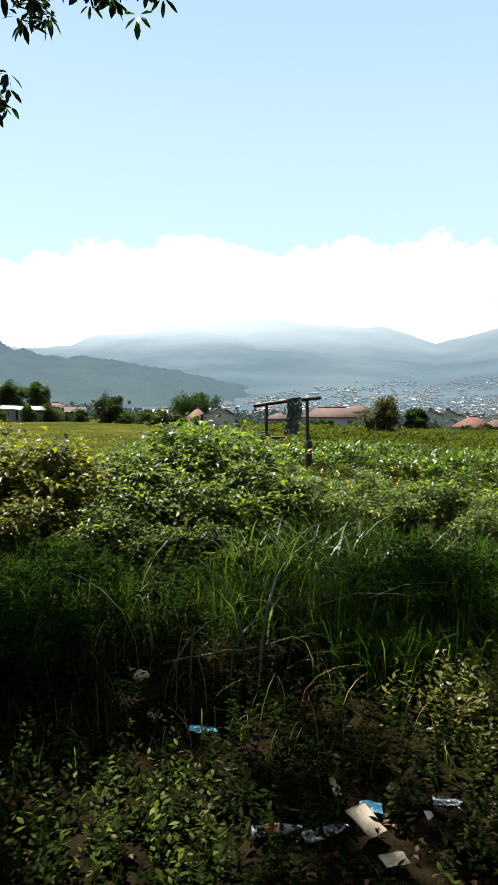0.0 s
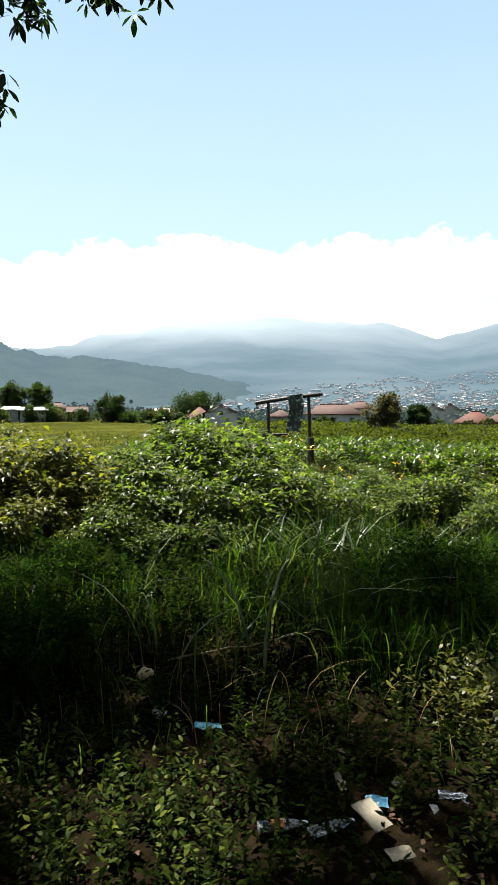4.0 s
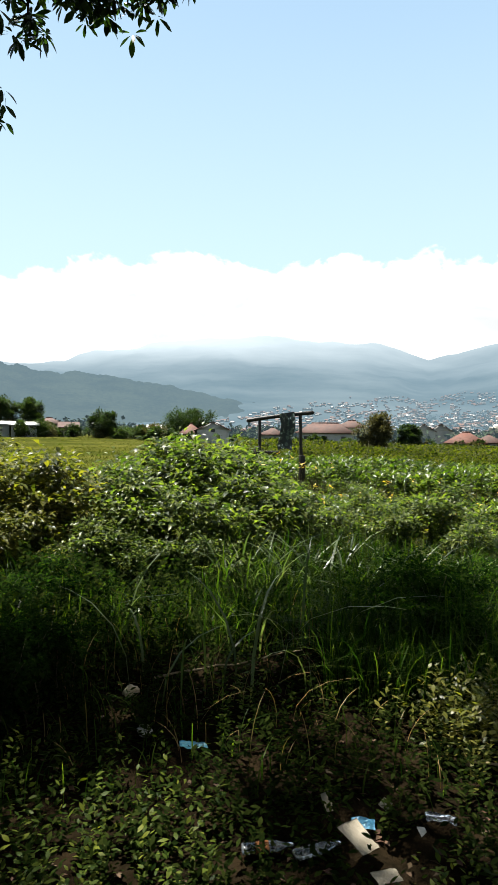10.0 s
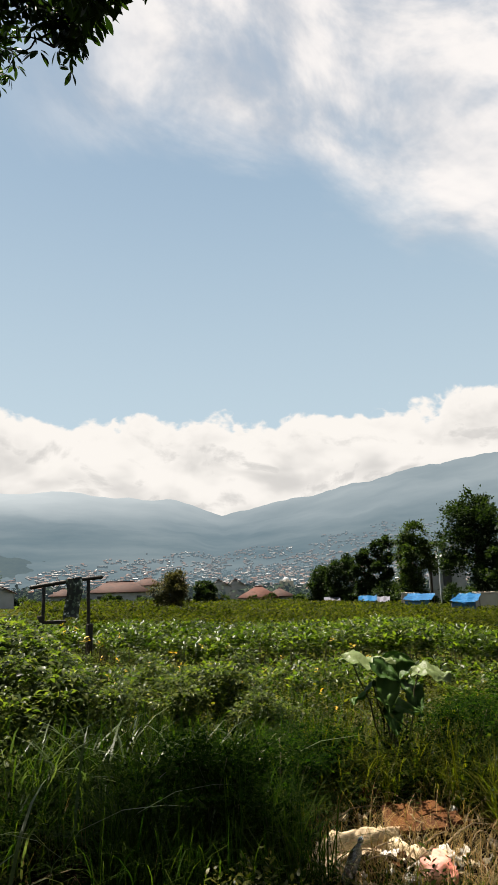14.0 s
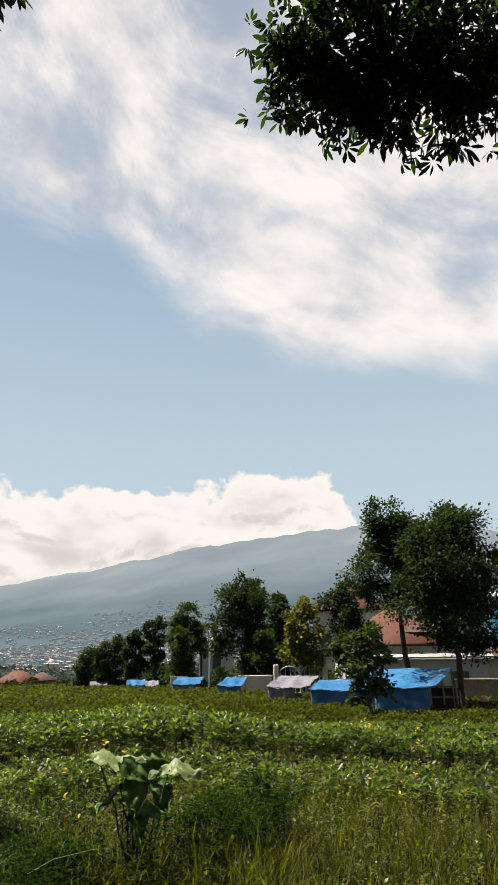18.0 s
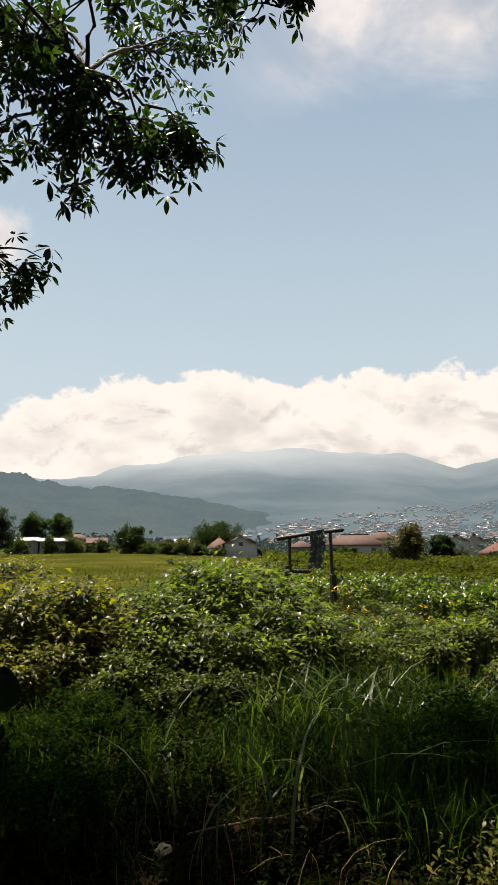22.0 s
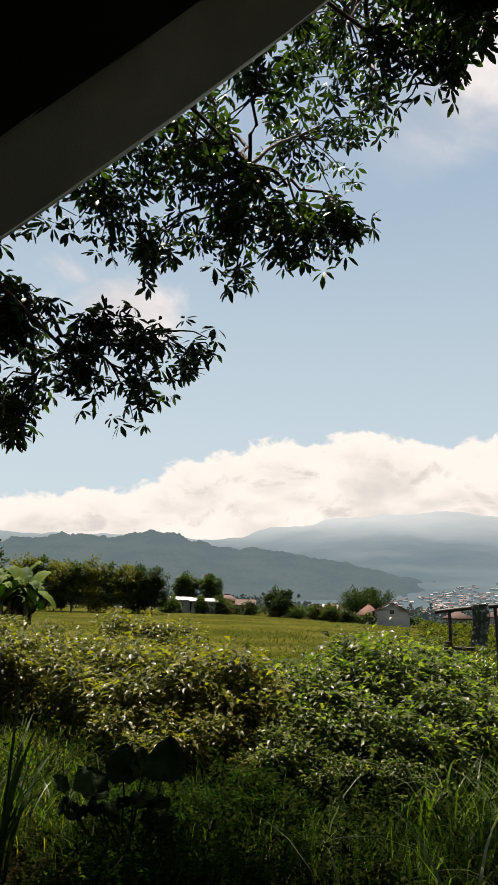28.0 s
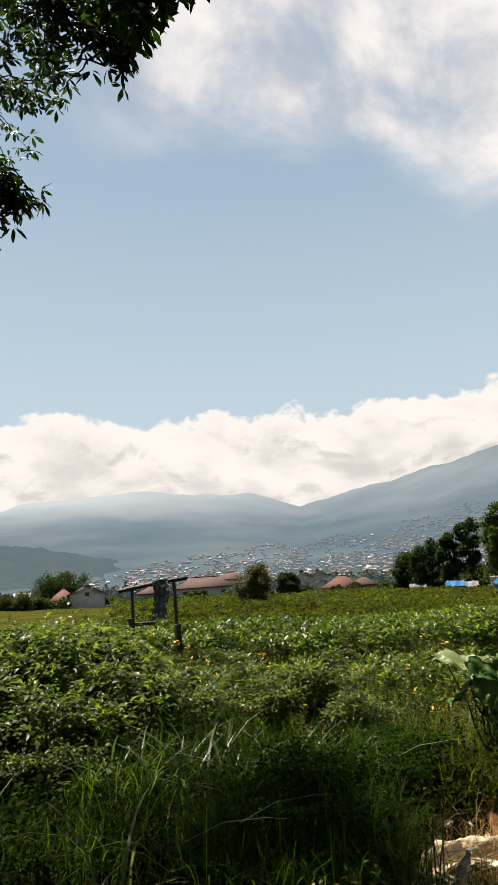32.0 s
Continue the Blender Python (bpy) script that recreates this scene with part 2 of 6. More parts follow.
M_MEADOW = shade("blade_meadow", (0.030, 0.034, 0.005), (0.018, 0.022, 0.003), 0.5, scale=0.25, spread=0.35, island=True, spec=0.000, through_=(0.35, (2.2, 2.4, 0.6)))
M_TREE = shade("leaf_tree", (0.0165, 0.0255, 0.0110), (0.0080, 0.0135, 0.0060), 0.42, scale=1.5, spread=0.5, island=True, spec=0.02, through_=(0.26, (1.9, 2.4, 0.6)))
M_TREE2 = shade("leaf_tree_mid", (0.0230, 0.0340, 0.0110), (0.0130, 0.0205, 0.0065), 0.42, scale=1.5, spread=0.5, island=True, spec=0.02, through_=(0.30, (1.8, 2.3, 0.6)))
M_TREE_Y = shade("leaf_tree_yellow", (0.0697, 0.0738, 0.0107), (0.0344, 0.0426, 0.0082), 0.5, scale=1.5, spread=0.45, island=True, spec=0.030, through_=(0.3, (1.6, 1.7, 0.6)))
M_TREE_B = shade("leaf_tree_brown", (0.0492, 0.0459, 0.0180), (0.0279, 0.0295, 0.0115), 0.5, scale=1.5, spread=0.4, island=True, spec=0.030, through_=(0.25, (1.5, 1.5, 0.8)))
M_OVER = shade("leaf_overhead", (0.0138, 0.0230, 0.0092), (0.0074, 0.0129, 0.0055), 0.45, scale=2, spread=0.5, island=True, spec=0.050, through_=(0.2, (2.6, 3.6, 0.7)))
M_BARK = shade("bark", (0.040, 0.031, 0.023), (0.020, 0.016, 0.012), 0.9, scale=9, bump=0.7, spec=0.12)
M_STALK = shade("stalk", (0.036, 0.036, 0.013), (0.022, 0.019, 0.010), 0.6, scale=8, spec=0.15)


def rng(seed):
    return np.random.default_rng(seed)


# ---- ground ----
def gz(x, y):
    """Height of the ground: level by the road, sinking gently away over the fields."""
    r = np.hypot(x, y)
    s = np.clip((x + 5) / 25, 0, 1)
    s = 0.012 + 0.007 * s * s * (3 - 2 * s)
    far = np.clip(r - 8, 0, 1200)
    return -s * far - 0.019 * np.clip(x - 4, 0, 40)


def ground_material():
    m = bpy.data.materials.new("ground_soil_and_grass")
    m.use_nodes = True
    nt = m.node_tree
    N, Lk = nt.nodes.new, nt.links.new
    bsdf = nt.nodes["Principled BSDF"]
    bsdf.inputs["Roughness"].default_value = 0.95
    bsdf.inputs["Specular IOR Level"].default_value = 0.0
    tc = N("ShaderNodeTexCoord")

    def tex(scale, detail=6):
        n = N("ShaderNodeTexNoise")
        Lk(tc.outputs["Object"], n.inputs["Vector"])
        n.inputs["Scale"].default_value, n.inputs["Detail"].default_value = scale, detail
        return n.outputs["Fac"]

    def mix(f, a, b, lo=0.4, hi=0.6):
        mr = N("ShaderNodeMapRange")
        Lk(f, mr.inputs[0])
        mr.inputs[1].default_value, mr.inputs[2].default_value = lo, hi
        n = N("ShaderNodeMix")
        n.data_type = "RGBA"
        Lk(mr.outputs[0], n.inputs[0])
        for s, v in ((n.inputs[6], a), (n.inputs[7], b)):
            if isinstance(v, tuple):
                s.default_value = (*v, 1)
            else:
                Lk(v, s)
        return n.outputs[2]

    # near soil is cut to near-black, so its colour carries the canopy's shade
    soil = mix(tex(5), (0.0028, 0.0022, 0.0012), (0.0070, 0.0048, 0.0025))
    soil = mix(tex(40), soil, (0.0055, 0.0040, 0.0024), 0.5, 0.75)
    green = mix(tex(0.16), (0.018, 0.021, 0.004), (0.034, 0.034, 0.007))
    green = mix(tex(2.2), green, (0.012, 0.015, 0.004), 0.5, 0.75)
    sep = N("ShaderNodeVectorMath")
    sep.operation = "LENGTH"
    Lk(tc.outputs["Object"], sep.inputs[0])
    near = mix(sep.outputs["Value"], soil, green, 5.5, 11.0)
    wood = mix(tex(0.02), (0.03, 0.04, 0.018), (0.055, 0.06, 0.03))
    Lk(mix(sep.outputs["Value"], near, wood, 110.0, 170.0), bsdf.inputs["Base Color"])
    b = N("ShaderNodeBump")
    b.inputs["Strength"].default_value, b.inputs["Distance"].default_value = 0.9, 0.05
    Lk(tex(14, 8), b.inputs["Height"])
    Lk(b.outputs[0], bsdf.inputs["Normal"])
    return m


def mesh_from(name, V, F):
    """A mesh from vertex rows and triangle rows, by numpy."""
    me = bpy.data.meshes.new(name)
    V = np.ascontiguousarray(V, dtype=np.float32)
    F = np.ascontiguousarray(F, dtype=np.int32)
    k = F.shape[1]
    me.vertices.add(len(V))
    me.vertices.foreach_set("co", V.ravel())
    me.loops.add(F.size)
    me.loops.foreach_set("vertex_index", F.ravel())
    me.polygons.add(len(F))
    me.polygons.foreach_set("loop_start", np.arange(0, F.size, k, dtype=np.int32))
    me.update(calc_edges=True)
    return me


def grid_faces(n, m, wrap=False):
    i, j = np.meshgrid(np.arange(n - 1), np.arange(m if wrap else m - 1), indexing="ij")
    j2 = (j + 1) % m
    return np.stack([i * m + j, i * m + j2, (i + 1) * m + j2, (i + 1) * m + j], -1).reshape(-1, 4)


def build_ground():
    rad = np.concatenate([[0.02], np.linspace(0.5, 12, 60), np.geomspace(12.5, 4700, 70)])
    ang = np.linspace(0, 2 * np.pi, 240, endpoint=False)
    R, A = np.meshgrid(rad, ang, indexing="ij")
    X, Y = R * np.sin(A), R * np.cos(A)
    Z = gz(X, Y)
    rough_ = rng(3).normal(0, 1, X.shape) * np.clip(R * 0.004, 0, 0.018)
    V = np.stack([X, Y, Z + rough_ * (R < 60)], -1).reshape(-1, 3)
    me = mesh_from("ground", V, grid_faces(len(rad), len(ang), True)[:, ::-1])
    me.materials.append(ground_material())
    for p in me.polygons:
        p.use_smooth = True
    return tagged(new("ground", me), "brown soil and rough grass of a field sinking gently away", "ground", kind="structure")


ground = build_ground()


# ---- far country ----
def haze_material(name, col, col2, haze, d0, d1, k0, k1, scale, mist=None):
    """Wooded distance: its own colour, with haze mixed in as emission, more with distance."""
    m = bpy.data.materials.new(name)
    m.use_nodes = True
    nt = m.node_tree
    N, Lk = nt.nodes.new, nt.links.new
    bsdf, out = nt.nodes["Principled BSDF"], nt.nodes["Material Output"]
    bsdf.inputs["Roughness"].default_value, bsdf.inputs["Specular IOR Level"].default_value = 1.0, 0.0
    tc = N("ShaderNodeTexCoord")
    n1, n2 = N("ShaderNodeTexNoise"), N("ShaderNodeTexNoise")
    for n, s in ((n1, scale), (n2, scale * 9)):
        Lk(tc.outputs["Object"], n.inputs["Vector"])
        n.inputs["Scale"].default_value, n.inputs["Detail"].default_value = s, 8
    ad = N("ShaderNodeMath")
    Lk(n1.outputs["Fac"], ad.inputs[0]), Lk(n2.outputs["Fac"], ad.inputs[1])
    mr = N("ShaderNodeMapRange")
    Lk(ad.outputs[0], mr.inputs[0])
    mr.inputs[1].default_value, mr.inputs[2].default_value = 0.8, 1.2
    mx = N("ShaderNodeMix")
    mx.data_type = "RGBA"
    Lk(mr.outputs[0], mx.inputs[0])
    mx.inputs[6].default_value, mx.inputs[7].default_value = (*col, 1), (*col2, 1)
    Lk(mx.outputs[2], bsdf.inputs["Base Color"])
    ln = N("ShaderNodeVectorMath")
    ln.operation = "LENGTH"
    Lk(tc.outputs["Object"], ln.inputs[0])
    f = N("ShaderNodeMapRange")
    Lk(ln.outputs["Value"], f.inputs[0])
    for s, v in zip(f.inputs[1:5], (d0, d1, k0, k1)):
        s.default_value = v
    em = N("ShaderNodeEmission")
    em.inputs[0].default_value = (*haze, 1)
    # mist is painted too: paler emission higher up, less towards the right
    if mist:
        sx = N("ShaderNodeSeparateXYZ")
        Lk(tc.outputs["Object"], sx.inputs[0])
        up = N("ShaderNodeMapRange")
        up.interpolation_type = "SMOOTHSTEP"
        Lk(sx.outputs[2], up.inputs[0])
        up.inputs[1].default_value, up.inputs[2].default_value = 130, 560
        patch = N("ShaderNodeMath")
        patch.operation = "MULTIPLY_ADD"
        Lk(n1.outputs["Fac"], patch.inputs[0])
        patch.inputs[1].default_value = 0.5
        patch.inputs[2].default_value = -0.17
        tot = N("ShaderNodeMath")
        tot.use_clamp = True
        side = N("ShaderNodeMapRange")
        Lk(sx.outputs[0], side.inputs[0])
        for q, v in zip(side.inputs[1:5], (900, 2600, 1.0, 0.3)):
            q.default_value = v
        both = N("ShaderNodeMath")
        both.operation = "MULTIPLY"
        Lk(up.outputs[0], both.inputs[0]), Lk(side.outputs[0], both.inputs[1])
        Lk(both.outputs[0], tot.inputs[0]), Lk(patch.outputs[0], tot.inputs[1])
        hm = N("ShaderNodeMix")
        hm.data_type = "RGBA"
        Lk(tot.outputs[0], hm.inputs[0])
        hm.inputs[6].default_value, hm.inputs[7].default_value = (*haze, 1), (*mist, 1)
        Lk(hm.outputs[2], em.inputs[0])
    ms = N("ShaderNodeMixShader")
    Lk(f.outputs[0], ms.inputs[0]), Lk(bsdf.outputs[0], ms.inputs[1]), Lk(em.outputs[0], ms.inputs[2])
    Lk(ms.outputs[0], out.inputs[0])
    return m


def fbm(x, y, seed, octaves=5):
    """Smooth value noise on arrays."""
    total, amp = np.zeros_like(x), 1.0
    for o in range(octaves):
        g = rng(seed + o).random((97, 97))
        xi, yi = np.floor(x).astype(int), np.floor(y).astype(int)
        fx, fy = x - xi, y - yi
        fx, fy = fx * fx * (3 - 2 * fx), fy * fy * (3 - 2 * fy)
        a, b = g[xi % 97, yi % 97], g[(xi + 1) % 97, yi % 97]
        c, d = g[xi % 97, (yi + 1) % 97], g[(xi + 1) % 97, (yi + 1) % 97]
        total += amp * ((a * (1 - fx) + b * fx) * (1 - fy) + (c * (1 - fx) + d * fx) * fy - 0.5)
        x, y, amp = x * 2.03 + 7.1, y * 2.03 + 3.7, amp * 0.5
    return total


MOUNTAIN = ((-60, 5.5), (-30, 4.2), (-7, 4.6), (-2, 5.0), (2.5, 6.1), (7, 6.8), (12, 7.2), (19.2, 7.2), (24.3, 6.7), (29.35, 5.3),
            (33, 6.05), (39, 7.2), (44, 8.3), (51, 9.6), (58, 10.4), (65, 10.95), (69.5, 10.1), (74, 8.5), (85, 5.5), (110, 3.5))
HILL = ((-70, 2.0), (-40, 3.2), (-22.4, 3.6), (-19.8, 4.15), (-16.6, 4.7), (-13.8, 4.3), (-10.3, 5.35), (-8, 5.1), (-5.5, 4.1),
        (-2, 3.95), (2.4, 3.75), (6.3, 3.2), (10, 2.3), (13, 1.8), (18, 0.8), (26, -1.2))


def slope_height(az, r):
    """Height of the far mountain's flank, on the bearing az at the distance r."""
    crest = np.interp(az, *zip(*MOUNTAIN))
    k = np.clip((r - 700) / 3300, 0, 1)
    base = -0.019 * 700
    zt = 4000 * np.tan(np.radians(crest))
    return base + (zt - base) * k ** 1.72


def flank(A, R):
    """The flank with its folds and gullies."""
    k = np.clip((R - 900) / 2500, 0, 1)
    return slope_height(A, np.minimum(R, 4000)) + k * 30 * fbm(A * 0.35, R / 500, 11) + k * 6 * fbm(A * 1.7, R / 120, 31, 3)


def build_far():
    az = np.linspace(-60, 110, 420)
    r = np.concatenate([np.linspace(650, 4000, 90), np.linspace(4050, 4500, 8)])
    R, A = np.meshgrid(r, az, indexing="ij")
    Z = flank(A, R) - np.clip(R - 4000, 0, None) * 0.25
    a = np.radians(A)
    V = np.stack([R * np.sin(a), R * np.cos(a), Z], -1).reshape(-1, 3)
    me = mesh_from("mountain", V, grid_faces(len(r), len(az))[:, ::-1])
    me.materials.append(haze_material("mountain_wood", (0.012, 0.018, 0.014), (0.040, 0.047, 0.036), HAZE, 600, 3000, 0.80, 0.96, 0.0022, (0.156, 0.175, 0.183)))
    for p in me.polygons:
        p.use_smooth = True
    tagged(new("backdrop_mountain", me), "blue hazy mountain range with its tops in the clouds", "mountain", kind="structure")
    az = np.linspace(-70, 27, 1100)
    q = np.linspace(0, 1, 26)
    Q, A = np.meshgrid(q, az, indexing="ij")
    crest = sum(np.interp(A + o, *zip(*HILL)) for o in (-1.4, -0.7, 0.0, 0.7, 1.4)) / 5
    Rr = 900 + 800 * Q
    Z = -20 + (1700 * np.tan(np.radians(crest)) + 20) * Q ** 1.2
    Z += Q * (9 * fbm(A * 0.9, Q * 6, 51, 5)) + (Q > 0.97) * np.interp(A, [-8, 4], [1.0, 0.3]) * (rng(9).random(A.shape) * 2.2 + 10 * np.clip(fbm(A * 2.3, A * 0 + 8, 57, 4), 0, 1))
    a = np.radians(A)
    V = np.stack([Rr * np.sin(a), Rr * np.cos(a), Z], -1).reshape(-1, 3)
    me = mesh_from("hill", V, grid_faces(len(q), len(az))[:, ::-1])
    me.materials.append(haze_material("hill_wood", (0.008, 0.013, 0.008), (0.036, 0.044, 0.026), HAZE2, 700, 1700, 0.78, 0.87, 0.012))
    for p in me.polygons:
        p.use_smooth = True
    tagged(new("backdrop_hill", me), "dark wooded hill with a ragged line of trees on its crest", "hill", kind="structure")


# emission colours of the painted air haze
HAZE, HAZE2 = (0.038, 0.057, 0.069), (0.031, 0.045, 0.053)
build_far()


# ---- builders ----
def part(name, data, material, parent, label=""):
    """Links a bmesh or mesh as one mesh object under a thing or part."""
    if isinstance(data, bmesh.types.BMesh):
        me = bpy.data.meshes.new(name)
        data.to_mesh(me)
        data.free()
    else:
        me = data
    if material and not me.materials:
        me.materials.append(material)
    ob = new(name, me)
    ob.parent = parent
    return tagged(ob, label)


def thing(name, label, category, at=(0, 0, 0), turn=0.0, group="", kind=""):
    ob = new(name)
    ob.empty_display_size = 0.2
    ob.matrix_basis = pose(*at, 0, 0, turn)
    return tagged(ob, label, category, group, kind)


def box(bm, c, s, rz=0.0, bevel=0.0, tilt=(0, 0)):
    """Adds a box of size s about c, bevelled if asked."""
    m = Matrix.Translation(c) @ Euler((radians(tilt[0]), radians(tilt[1]), radians(rz))).to_matrix().to_4x4() @ Matrix.Diagonal((*s, 1))
    g = bmesh.ops.create_cube(bm, size=1, matrix=m)
    if bevel:
        edges = {e for v in g["verts"] for e in v.link_edges}
        bmesh.ops.bevel(bm, geom=list(edges), offset=bevel, segments=1, affect="EDGES")
    return bm


def boxm(*args, **kw):
    return box(bmesh.new(), *args, **kw)


def tube(points, radii, sides=7):
    """A tapered tube along points, as vertex and face rows."""
    P = np.array(points, float)
    R = np.interp(np.linspace(0, 1, len(P)), np.linspace(0, 1, len(radii)), radii)
    T = np.gradient(P, axis=0)
    T /= np.linalg.norm(T, axis=1)[:, None] + 1e-9
    ref = np.where(np.abs(T[:, 2:3]) > 0.9, [[1.0, 0, 0]], [[0, 0, 1.0]])
    S = np.cross(T, ref)
    S /= np.linalg.norm(S, axis=1)[:, None]
    U = np.cross(S, T)
    a = np.linspace(0, 2 * np.pi, sides, endpoint=False)
    V = P[:, None] + R[:, None, None] * (np.cos(a)[None, :, None] * S[:, None] + np.sin(a)[None, :, None] * U[:, None])
    V = np.concatenate([V.reshape(-1, 3), P[-1:] + T[-1:] * R[-1]])
    F = grid_faces(len(P), sides, True)
    tip = [[(len(P) - 1) * sides + i, (len(P) - 1) * sides + (i + 1) % sides, len(V) - 1, len(V) - 1] for i in range(sides)]
    F = np.concatenate([F, tip])
    T3 = np.concatenate([F[:, [0, 1, 2]], F[:-sides, [0, 2, 3]]])
    return V, T3


def join(chunks):
    """Joins (vertices, triangles) pairs."""
    vs, fs, n = [], [], 0
    for v, f in chunks:
        vs.append(v), fs.append(np.asarray(f) + n)
        n += len(v)
    return np.concatenate(vs), np.concatenate(fs)


def bend(a, b, sag=0.0, n=8, wobble=0.0, seed=0):
    """Points from a to b along a curve with some sag and wobble."""
    a, b = np.array(a, float), np.array(b, float)
    t = np.linspace(0, 1, n)[:, None]
    P = a + (b - a) * t
    P[:, 2:3] += sag * 4 * t * (1 - t)
    w = rng(seed).normal(0, wobble, (n, 3)) if wobble else 0
    return P + w * (4 * t * (1 - t))


def unit(v):
    return v / (np.linalg.norm(v, axis=-1, keepdims=True) + 1e-9)


def leaf_rows(P, D, L, W, fold=0.2, droop=0.2, up=None, seed=0):
    """Pointed, folded leaves: rooted at P, pointing along D."""
    n = len(P)
    D = unit(D)
    up = np.tile([0, 0, 1.0], (n, 1)) if up is None else up
    S = np.cross(D, up + rng(seed).normal(0, 0.25, (n, 3)))
    S = unit(S)
    Nn = np.cross(S, D)
    L, W = np.broadcast_to(L, n)[:, None], np.broadcast_to(W, n)[:, None]
    mid = P + D * L * 0.48
    down = np.array([[0, 0, -1.0]])
    tip = P + D * L + down * L * droop
    V = np.stack([P, mid - S * W / 2 + Nn * fold * W, mid, mid + S * W / 2 + Nn * fold * W, tip], 1).reshape(-1, 3)
    k = np.arange(n)[:, None, None] * 5
    F = (k + np.array([[[0, 1, 2], [0, 2, 3], [1, 4, 2], [2, 4, 3]]])).reshape(-1, 3)
    return V, F


def plain_leaf_rows(P, D, L, W, fold=0.2, seed=0):
    """Two-faced folded leaves for crowns and crops farther off."""
    n = len(P)
    D = unit(D)
    S = unit(np.cross(D, np.tile([0, 0, 1.0], (n, 1)) + rng(seed).normal(0, 0.35, (n, 3))))
    N_ = np.cross(S, D)
    L, W = np.broadcast_to(L, n)[:, None], np.broadcast_to(W, n)[:, None]
    mid = P + D * L * 0.5 + N_ * W * fold
    V = np.stack([P, mid - S * W / 2, P + D * L, mid + S * W / 2], 1).reshape(-1, 3)
    k = np.arange(n)[:, None, None] * 4
    return V, (k + np.array([[[0, 1, 2], [0, 2, 3]]])).reshape(-1, 3)


def fine_leaf_rows(P, D, L, W, droop=0.2, seed=0):
    """Oval, arching leaves with four cross-sections, for plants close by."""
    n = len(P)
    D = unit(D)
    S = unit(np.cross(D, np.tile([0, 0, 1.0], (n, 1)) + rng(seed).normal(0, 0.25, (n, 3))))
    L, W = np.broadcast_to(L, n)[:, None], np.broadcast_to(W, n)[:, None]
    down = np.array([[0, 0, -1.0]])
    rows = [P]
    for f, w in ((0.2, 0.32), (0.45, 0.5), (0.75, 0.28)):
        c = P + D * L * f + down * L * droop * f * f
        rows += [c - S * W * w, c + S * W * w]
    rows.append(P + D * L + down * L * droop)
    V = np.stack(rows, 1).reshape(-1, 3)
    k = np.arange(n)[:, None, None] * 8
    return V, (k + np.array([[[0, 1, 2], [1, 3, 4], [1, 4, 2], [3, 5, 6], [3, 6, 4], [5, 7, 6]]])).reshape(-1, 3)


def blade_rows(P, H, W, lean, az, seed=0):
    """Grass blades: ribbons rooted at P that rise H and bow over by lean along the bearing az."""
    n = len(P)
    d = np.stack([np.cos(az), np.sin(az), 0 * az], -1)
    s = np.stack([-np.sin(az), np.cos(az), 0 * az], -1)
    up = np.array([[0, 0, 1.0]])
    H, W, lean = (np.broadcast_to(q, n)[:, None] for q in (H, W, lean))
    rows = []
    for f, w in ((0.0, 0.40), (0.28, 0.50), (0.52, 0.46), (0.74, 0.36), (0.90, 0.20)):
        c = P + up * H * (f - 0.40 * lean * f ** 3) + d * lean * H * 0.95 * f ** 2.2
        rows += [c - s * W * w, c + s * W * w]
    rows.append(P + up * H * (1.0 - 0.40 * lean) + d * lean * H * 0.95)
    V = np.stack(rows, 1).reshape(-1, 3)
    k = np.arange(n)[:, None, None] * 11
    quads = [[a, a + 1, a + 3] for a in (0, 2, 4, 6)] + [[a, a + 3, a + 2] for a in (0, 2, 4, 6)] + [[8, 9, 10]]
    return V, (k + np.array([quads])).reshape(-1, 3)


def sector(n, d0, d1, az0, az1, seed, power=1.0):
    """n places spread over a sector of the ground (distances, bearings in degrees)."""
    g = rng(seed)
    d = np.sqrt(d0 ** 2 + (d1 ** 2 - d0 ** 2) * g.random(n) ** power)
    a = np.radians(az0 + (az1 - az0) * g.random(n))
    x, y = d * np.sin(a), d * np.cos(a)
    return np.stack([x, y, gz(x, y)], -1)


def stuff(name, rows, material, label, category):
    me = mesh_from(name, *rows)
    me.materials.append(material)
    return tagged(new(name, me), label, category, kind="stuff")


def sphere_dirs(n, g):
    return unit(g.normal(0, 1, (n, 3)))


def herb_rows(P, height, leaves, size, seed):
    """Leafy little plants: pairs of leaves up a short stem."""
    g = rng(seed)
    n = len(P)
    h = height * g.uniform(0.5, 1.25, n)
    lean = g.normal(0, 0.18, (n, 2))
    chunks_p, chunks_d = [], []
    for i in range(leaves):
        f = (i + 0.8) / leaves
        a = g.uniform(0, 6.28, n) if i % 2 == 0 else a + 3.14 + g.normal(0, 0.3, n)
        q = P + np.stack([lean[:, 0] * h * f, lean[:, 1] * h * f, h * f], -1)
        chunks_p.append(q)
        chunks_d.append(np.stack([np.cos(a), np.sin(a), 0.25 + 0.5 * f + g.normal(0, 0.2, n)], -1))
    PP, DD = np.concatenate(chunks_p), np.concatenate(chunks_d)
    L = size * g.uniform(0.55, 1.3, len(PP))
    return fine_leaf_rows(PP, DD, L, L * 0.40, 0.22, seed=seed)


def stems_rows(P, Q, r=0.004):
    """Thin three-sided stems from P to Q."""
    n = len(P)
    o = np.array([[1, 0, 0], [-0.5, 0.87, 0], [-0.5, -0.87, 0]]) * r
    V = np.concatenate([P[:, None] + o[None], Q[:, None] + o[None] * 0.6], 1).reshape(-1, 3)
    k = np.arange(n)[:, None, None] * 6
    F = np.array([[[0, 1, 4], [0, 4, 3], [1, 2, 5], [1, 5, 4], [2, 0, 3], [2, 3, 5]]])
    return V, (k + F).reshape(-1, 3)


